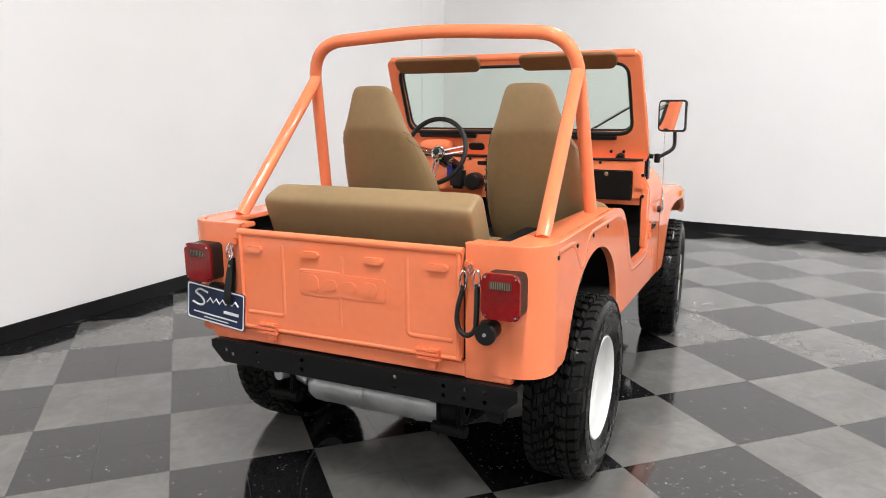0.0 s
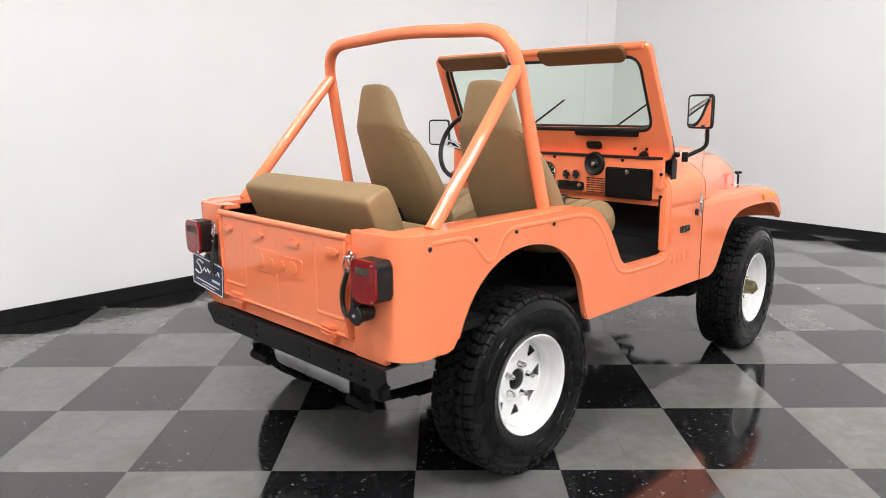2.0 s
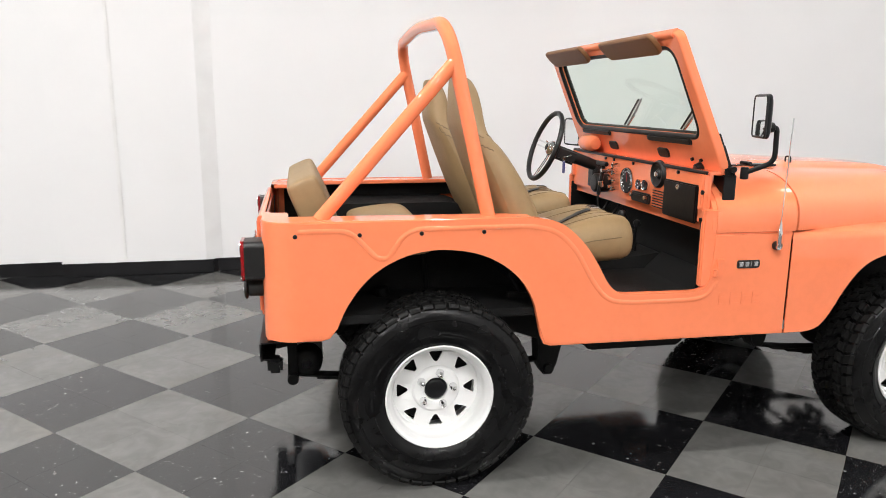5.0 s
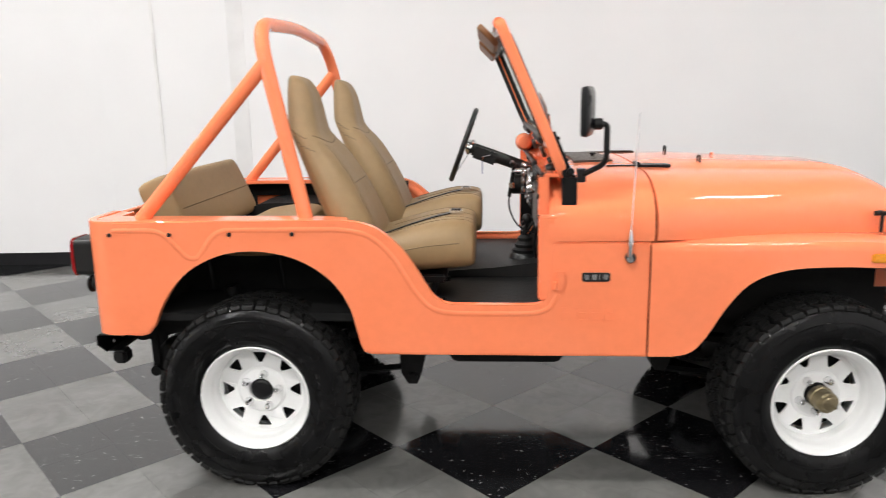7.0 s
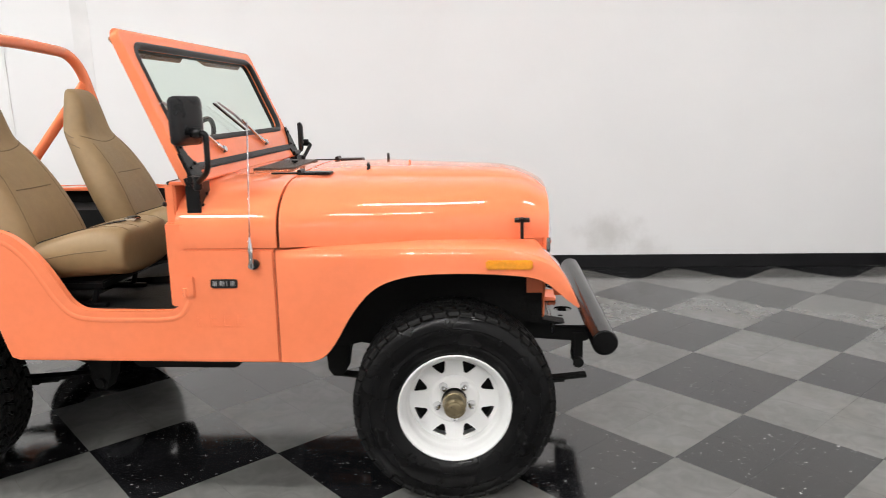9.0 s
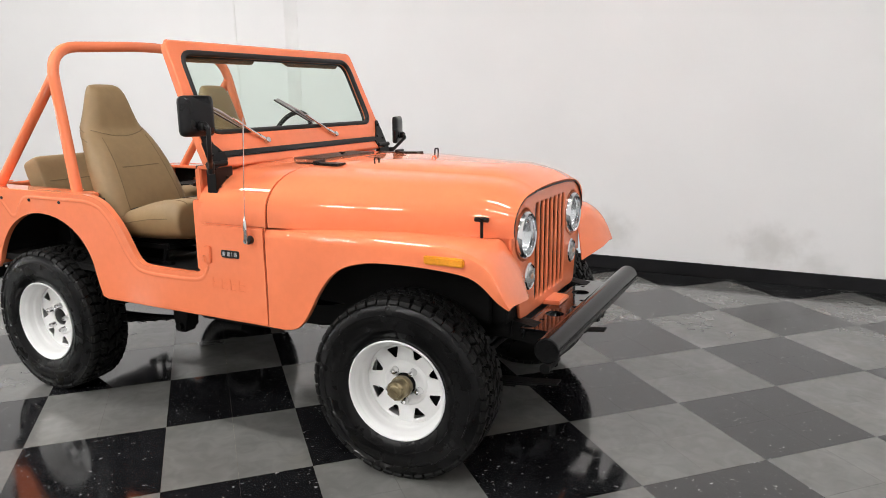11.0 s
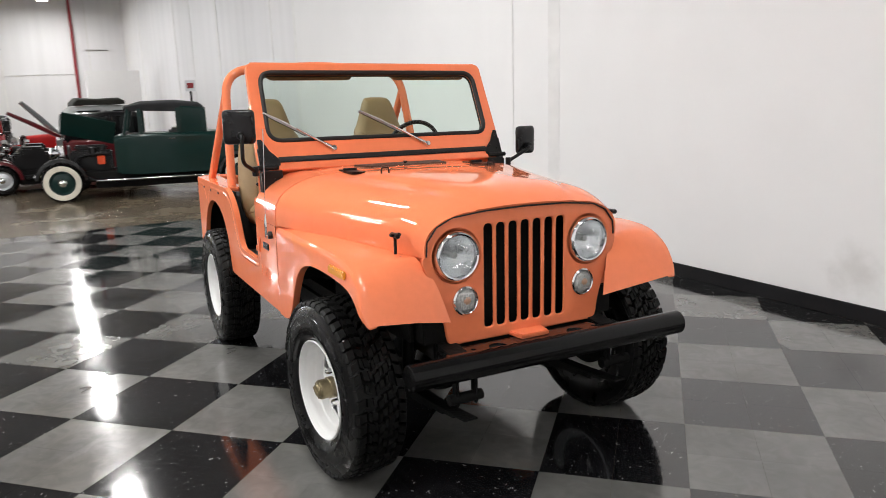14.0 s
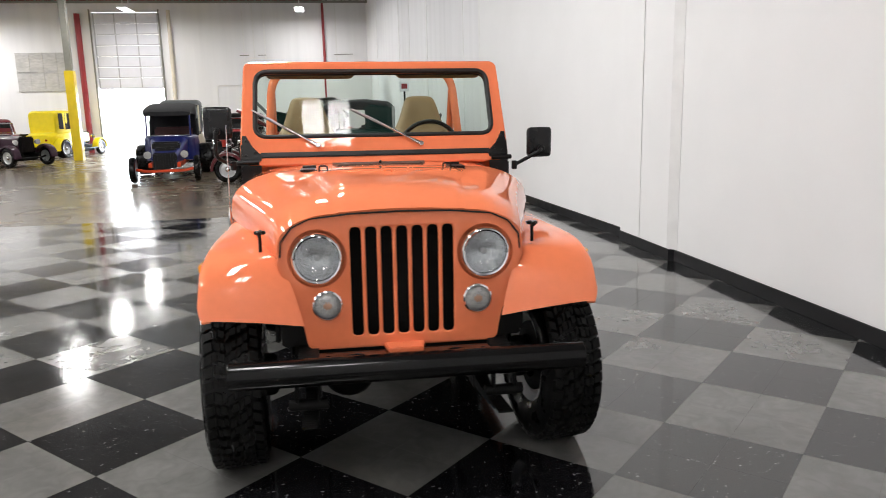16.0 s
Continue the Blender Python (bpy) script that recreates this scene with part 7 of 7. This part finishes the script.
part("hood_side", moved(box(-0.45, 0.45, -0.012, 0.012, 0.0, 0.46, 0.008), Matrix.Translation((2.68, 0.34, 1.10)) @ Matrix.Rotation(radians(-14), 4, "Y") @ Matrix.Rotation(radians(-28), 4, "X")), DARK_GREEN, coupe, "dark green hood side panel propped open")
part("rumble_lid", moved(box(-0.03, 0.03, -0.42, 0.42, 0.0, 0.42, 0.02), Matrix.Translation((-0.30, 0, 1.05)) @ Matrix.Rotation(radians(-18), 4, "Y")), GREY_CANVAS, coupe, "open rumble seat lid with grey trim")
sp = part("spare_wheel", lathe([(0.0, -0.03), (0.16, -0.04), (0.2, -0.07), (0.31, -0.08), (0.335, 0.0), (0.31, 0.08), (0.2, 0.07), (0.0, 0.05)], 30, "x", (-0.78, 0, 0.78)), RUBBER, coupe, "black covered spare wheel")
part("rear_bumper", merge(tube([(-0.92, -0.60, 0.55), (-0.95, 0, 0.55), (-0.92, 0.60, 0.55)], 0.03, 8), tube([(-0.92, -0.60, 0.46), (-0.95, 0, 0.46), (-0.92, 0.60, 0.46)], 0.03, 8), box(-0.93, -0.6, -0.3, -0.26, 0.44, 0.5), box(-0.93, -0.6, 0.26, 0.3, 0.44, 0.5)), CAR_BLACK, coupe)
part("door_handle", tube([(1.14, 0.70, 1.06), (1.26, 0.71, 1.06)], 0.012, 8), CHROME, coupe)
part("cushion", box(0.72, 1.25, -0.5, 0.5, 0.75, 1.25, 0.05), BLACK_PLASTIC, coupe)
part("dash_panel", box(1.98, 2.04, -0.5, 0.5, 1.0, 1.2, 0.02), BLACK_PLASTIC, coupe)
part("front_bumper", merge(tube([(3.55, -0.7, 0.48), (3.62, 0, 0.48), (3.55, 0.7, 0.48)], 0.03, 8), box(3.2, 3.6, -0.36, -0.32, 0.44, 0.5), box(3.2, 3.6, 0.32, 0.36, 0.44, 0.5)), CHROME, coupe)


def hot_rod(name, label, at, col, top, axle, front_r=0.30, rear_r=0.38, hood_up=0, closed=False, lift=0.0, fenders=False, cab=False, low=False, group="parked show cars"):
    """An old roadster or pickup, facing its own x."""
    car = thing(name, label, "car", at, group)
    zn = 0.30 if low else 0.0  # how far the nose is dropped
    for y, sd in ((0.72, 1), (-0.72, -1)):
        road_wheel(car, 2.60, y, front_r, 0.13, STEEL, False, sd)
        road_wheel(car, 0.0, y * (1.1 if low else 0.96), rear_r, 0.36 if low else 0.30, STEEL, False, sd)
    part("front_axle", merge(tube(round_path([(2.60, -0.66, front_r), (2.62, -0.45, front_r - 0.05), (2.62, 0.45, front_r - 0.05), (2.60, 0.66, front_r)], 0.1), 0.035, 8)), axle, car, "painted drop axle")
    part("chassis", merge(box(-0.5, 2.75, -0.36, -0.28, 0.34, 0.45, 0.01), box(-0.5, 2.75, 0.28, 0.36, 0.34, 0.45, 0.01), cyl((0, -0.6, rear_r), (0, 0.6, rear_r), 0.06, 12)), axle, car)
    part("body", shell([(-0.55, 0.52, 0.46, 0.92, 0.4), (-0.2, 0.60, 0.44, 1.02, 0.3), (0.5, 0.64, 0.42, 1.05, 0.2), (1.25, 0.60, 0.42, 1.05, 0.2), (1.45, 0.46, 0.44, 1.03, 0.3)]), col, car, "painted steel body")
    part("hood", shell([(1.46, 0.44, 0.60, 1.02, 0.4), (2.0, 0.36, 0.58 - zn * 0.5, 0.99 - zn * 0.5, 0.45), (2.52, 0.28, 0.56 - zn * 0.6, 0.95 - zn, 0.45)]) if not hood_up else moved(shell([(0, 0.46, -0.02, 0.05, 0.5), (0.5, 0.42, -0.02, 0.07, 0.5), (1.02, 0.34, -0.02, 0.05, 0.5)]), Matrix.Translation((1.45, 0, 1.10)) @ Matrix.Rotation(radians(-hood_up), 4, "Y")), col, car)
    part("engine", merge(box(1.6, 2.35, -0.24, 0.24, 0.45, 0.80, 0.04), box(1.75, 2.2, -0.32, 0.32, 0.72, 0.92, 0.04)), BLACK_SATIN, car)
    part("radiator_grille", merge(box(2.52, 2.60, -0.27, 0.27, 0.48 - zn * 0.6, 0.98 - zn, 0.03), *[box(2.60, 2.612, -0.24 + 0.06 * k, -0.225 + 0.06 * k, 0.52 - zn * 0.6, 0.94 - zn) for k in range(9)]), BLACK_SATIN, car)
    for s in (-1, 1):
        hl = part("headlight", lathe([(0.0, -0.10), (0.06, -0.08), (0.09, -0.01), (0.095, 0.03)], 20, "x", (2.58 - zn, s * 0.42, 0.80 - zn * 0.6)), CHROME, car, "chrome headlight")
        part("headlight_lens", lathe([(0, 0.045), (0.05, 0.04), (0.09, 0.03)], 20, "x", (2.58 - zn, s * 0.42, 0.80 - zn * 0.6)), CLEAR_LENS, hl)
        part("windshield_post", tube([(1.38, s * 0.52, 1.03), (1.28, s * 0.52, 1.42 + lift)], 0.022, 8), col, car)
        part("tail_light", lathe([(0, -0.03), (0.04, -0.02), (0.045, 0.02)], 14, "x", (-0.56, s * 0.38, 0.72)), RED_LENS, car)
        # Unseen block added to keep bright floor from showing under the car.
        if fenders and s > 0:
            part("undertray", box(0.35, 2.30, -0.60, 0.60, 0.18, 0.36, 0.02), UNDERBODY, car)
        if fenders:
            part("front_fender", fender_arch(2.60, s * 0.70, front_r + 0.09, 0.26, -5, 180, front_r), fenders, car, "rounded front fender")
            part("rear_fender", fender_arch(0.0, s * 0.68, rear_r + 0.09, 0.34, -10, 190, rear_r), fenders, car, "rounded rear fender")
            part("running_board", box(0.42, 2.20, s * 0.70 - 0.12, s * 0.70 + 0.12, 0.30, 0.34, 0.01), CAR_BLACK, car)
    part("windshield", merge(tube([(1.38, -0.52, 1.05), (1.38, 0.52, 1.05)], 0.018, 8), tube([(1.28, -0.52, 1.42 + lift), (1.28, 0.52, 1.42 + lift)], 0.022, 8)), CHROME, car)
    if cab:
        zt = 1.60 + lift
        hull = part("cab", shell([(-0.16, 0.54, 0.98, zt - 0.10, 0.5), (-0.06, 0.60, 0.98, zt - 0.01, 0.35), (0.5, 0.62, 0.98, zt, 0.25), (1.12, 0.60, 0.98, zt - 0.02, 0.3), (1.24, 0.58, 0.98, zt - 0.10, 0.4), (1.40, 0.55, 0.98, 1.04, 0.3)]), top, car, "closed steel cab")
        for s in (-1, 1):
            part("side_window", prism(round_rect(0.42, 1.06, 1.12, zt - 0.12, 0.04), s * 0.612, s * 0.618, "y"), DARK_GLASS, hull, "dark side window")
            part("quarter_window", prism(round_rect(0.02, 0.30, 1.14, zt - 0.12, 0.04), s * 0.606, s * 0.618, "y"), DARK_GLASS, hull)
        part("rear_window", moved(prism(round_rect(-0.34, 0.34, 1.16, zt - 0.16, 0.04), -0.006, 0.006, "x"), Matrix.Translation((-0.135, 0, 0)) @ Matrix.Rotation(radians(4), 4, "Y")), DARK_GLASS, hull)
        part("front_window", moved(prism(round_rect(-0.44, 0.44, 0.06, zt - 1.16, 0.04), -0.006, 0.006, "x"), Matrix.Translation((1.385, 0, 1.03)) @ Matrix.Rotation(radians(-16), 4, "Y")), DARK_GLASS, hull)
    elif top:
        part("top", shell([(-0.18, 0.52, 1.36 if not closed else 1.0, 1.50 + lift, 0.5), (-0.02, 0.58, 1.36 if not closed else 1.0, 1.62 + lift * 1.3, 0.4), (0.12, 0.60, 1.40 + lift, 1.66 + lift * 1.3, 0.4), (0.7, 0.60, 1.42 + lift, 1.64 + lift, 0.4), (1.25, 0.58, 1.42 + lift, 1.56 + lift, 0.5), (1.40, 0.56, 1.38 + lift, 1.48 + lift, 0.5)]), top, car, "fabric top")
        for s in (-1, 1):
            part("top_bow", tube([(0.05, s * 0.58, 1.0), (0.0, s * 0.57, 1.45)], 0.05, 8), top, car)
    part("cushion", merge(box(0.15, 0.65, -0.48, 0.48, 0.75, 0.95, 0.05), box(0.05, 0.22, -0.48, 0.48, 0.85, 1.25, 0.05)), CUSHION_RED, car)
    return car


# the blue roadster and those round it
hot_rod("blue_roadster", "deep blue hot rod with black folding top and orange front axle", pose(-15.39, -4.30, 0, 0, 0, 5), BLUE_PAINT, CANVAS, ORANGE_RED, rear_r=0.40, closed=True, lift=0.16, low=True)
hot_rod("grey_sedan", "cream and grey old car behind the blue hot rod", pose(-19.2, -4.75, 0, 0, 0, 8), CREAM, GREY_PAINT, UNDERBODY, cab=True, fenders=CAR_BLACK, lift=0.42)
hot_rod("red_roadster", "bright red old car with black top", pose(-22.6, -3.5, 0, 0, 0, 8), RED_PAINT, CAR_BLACK, UNDERBODY, cab=True, fenders=CAR_BLACK)
hot_rod("maroon_car", "maroon and grey old car with its hood propped up", pose(-12.75, 0.02, 0, 0, 0, -86), MAROON, CAR_BLACK, UNDERBODY, hood_up=30, cab=True, fenders=MAROON)
silver = hot_rod("grey_car", "grey old car with raised hood and folded canvas on its roof", pose(-14.7, 0.05, 0, 0, 0, -85), GREY_PAINT, SILVER, UNDERBODY, hood_up=48, cab=True, fenders=CAR_BLACK, lift=0.15)
part("folded_canvas", shell([(-0.02, 0.50, 1.77, 1.86, 0.6), (0.1, 0.58, 1.76, 1.92, 0.5), (0.6, 0.60, 1.77, 1.90, 0.4), (1.0, 0.56, 1.75, 1.93, 0.5), (1.1, 0.48, 1.74, 1.84, 0.6)]), OLIVE_CANVAS, silver, "folded olive canvas")
hot_rod("red_car", "red old car at the back of the row", pose(-21.0, 0.3, 0, 0, 0, -80), RED_PAINT, CANVAS, UNDERBODY, fenders=RED_PAINT)
hot_rod("black_sedan", "black old car in the row behind the hot rod", pose(-25.0, -3.4, 0, 0, 0, 10), CAR_BLACK, CAR_BLACK, UNDERBODY, cab=True, fenders=CAR_BLACK)
hot_rod("plum_roadster", "dark plum roadster with chrome wheels", pose(-22.2, -12.35, 0, 0, 0, 60), PURPLE_PAINT, None, UNDERBODY, 0.32, 0.34, fenders=PURPLE_PAINT)
hot_rod("red_sedan", "dark red old car by the back wall", pose(-27.4, -14.3, 0, 0, 0, 60), MAROON, MAROON, UNDERBODY, 0.32, 0.36, cab=True, fenders=MAROON)
hot_rod("yellow_pickup", "bright yellow old pickup with closed cab", pose(-26.2, -11.35, 0, 0, 0, 165), YELLOW_PAINT, YELLOW_PAINT, UNDERBODY, 0.32, 0.36, lift=0.28, fenders=YELLOW_PAINT, cab=True)

# a pale cabinet and a grey post by the row
cab = thing("storage_cabinet", "tall white steel storage cabinet by the wall", "cabinet", pose(-24.0, 0.75, 0))
part("cabinet_body", box(-0.35, 0.35, -0.88, 0.86, 0, 3.03, 0.02), WHITE_RIM, cab)
part("cabinet_door", box(0.352, 0.37, -0.86, -0.02, 0.08, 2.97, 0.006), WHITE_RIM, cab)
part("cabinet_door", box(0.352, 0.37, 0.0, 0.84, 0.08, 2.97, 0.006), WHITE_RIM, cab)
sign = thing("stand_sign", "small red and white sign on a stand by the wall", "sign", pose(-17.0, 2.15, 0))
part("sign_post", tube([(0, 0, 0), (0, 0, 2.1)], 0.03, 8), UNDERBODY, sign)
part("sign_foot", cyl((0, 0, 0), (0, 0, 0.03), 0.18, 16, 0.005), GREY_STEEL, sign)
part("sign_board", box(-0.01, 0.01, -0.14, 0.14, 2.1, 2.4, 0.004), OFFWHITE, sign)
part("sign_mark", box(0.011, 0.014, -0.09, 0.09, 2.18, 2.33), RED_PIPE, sign)


# ---- single floor tiles nearest to the truck ----
for a, b, d, c in pick:
    ob = new("tile", shared[d])
    ob.parent = floor_tiles
    ob.matrix_basis = Matrix.Translation(spot(a, b)) @ turn
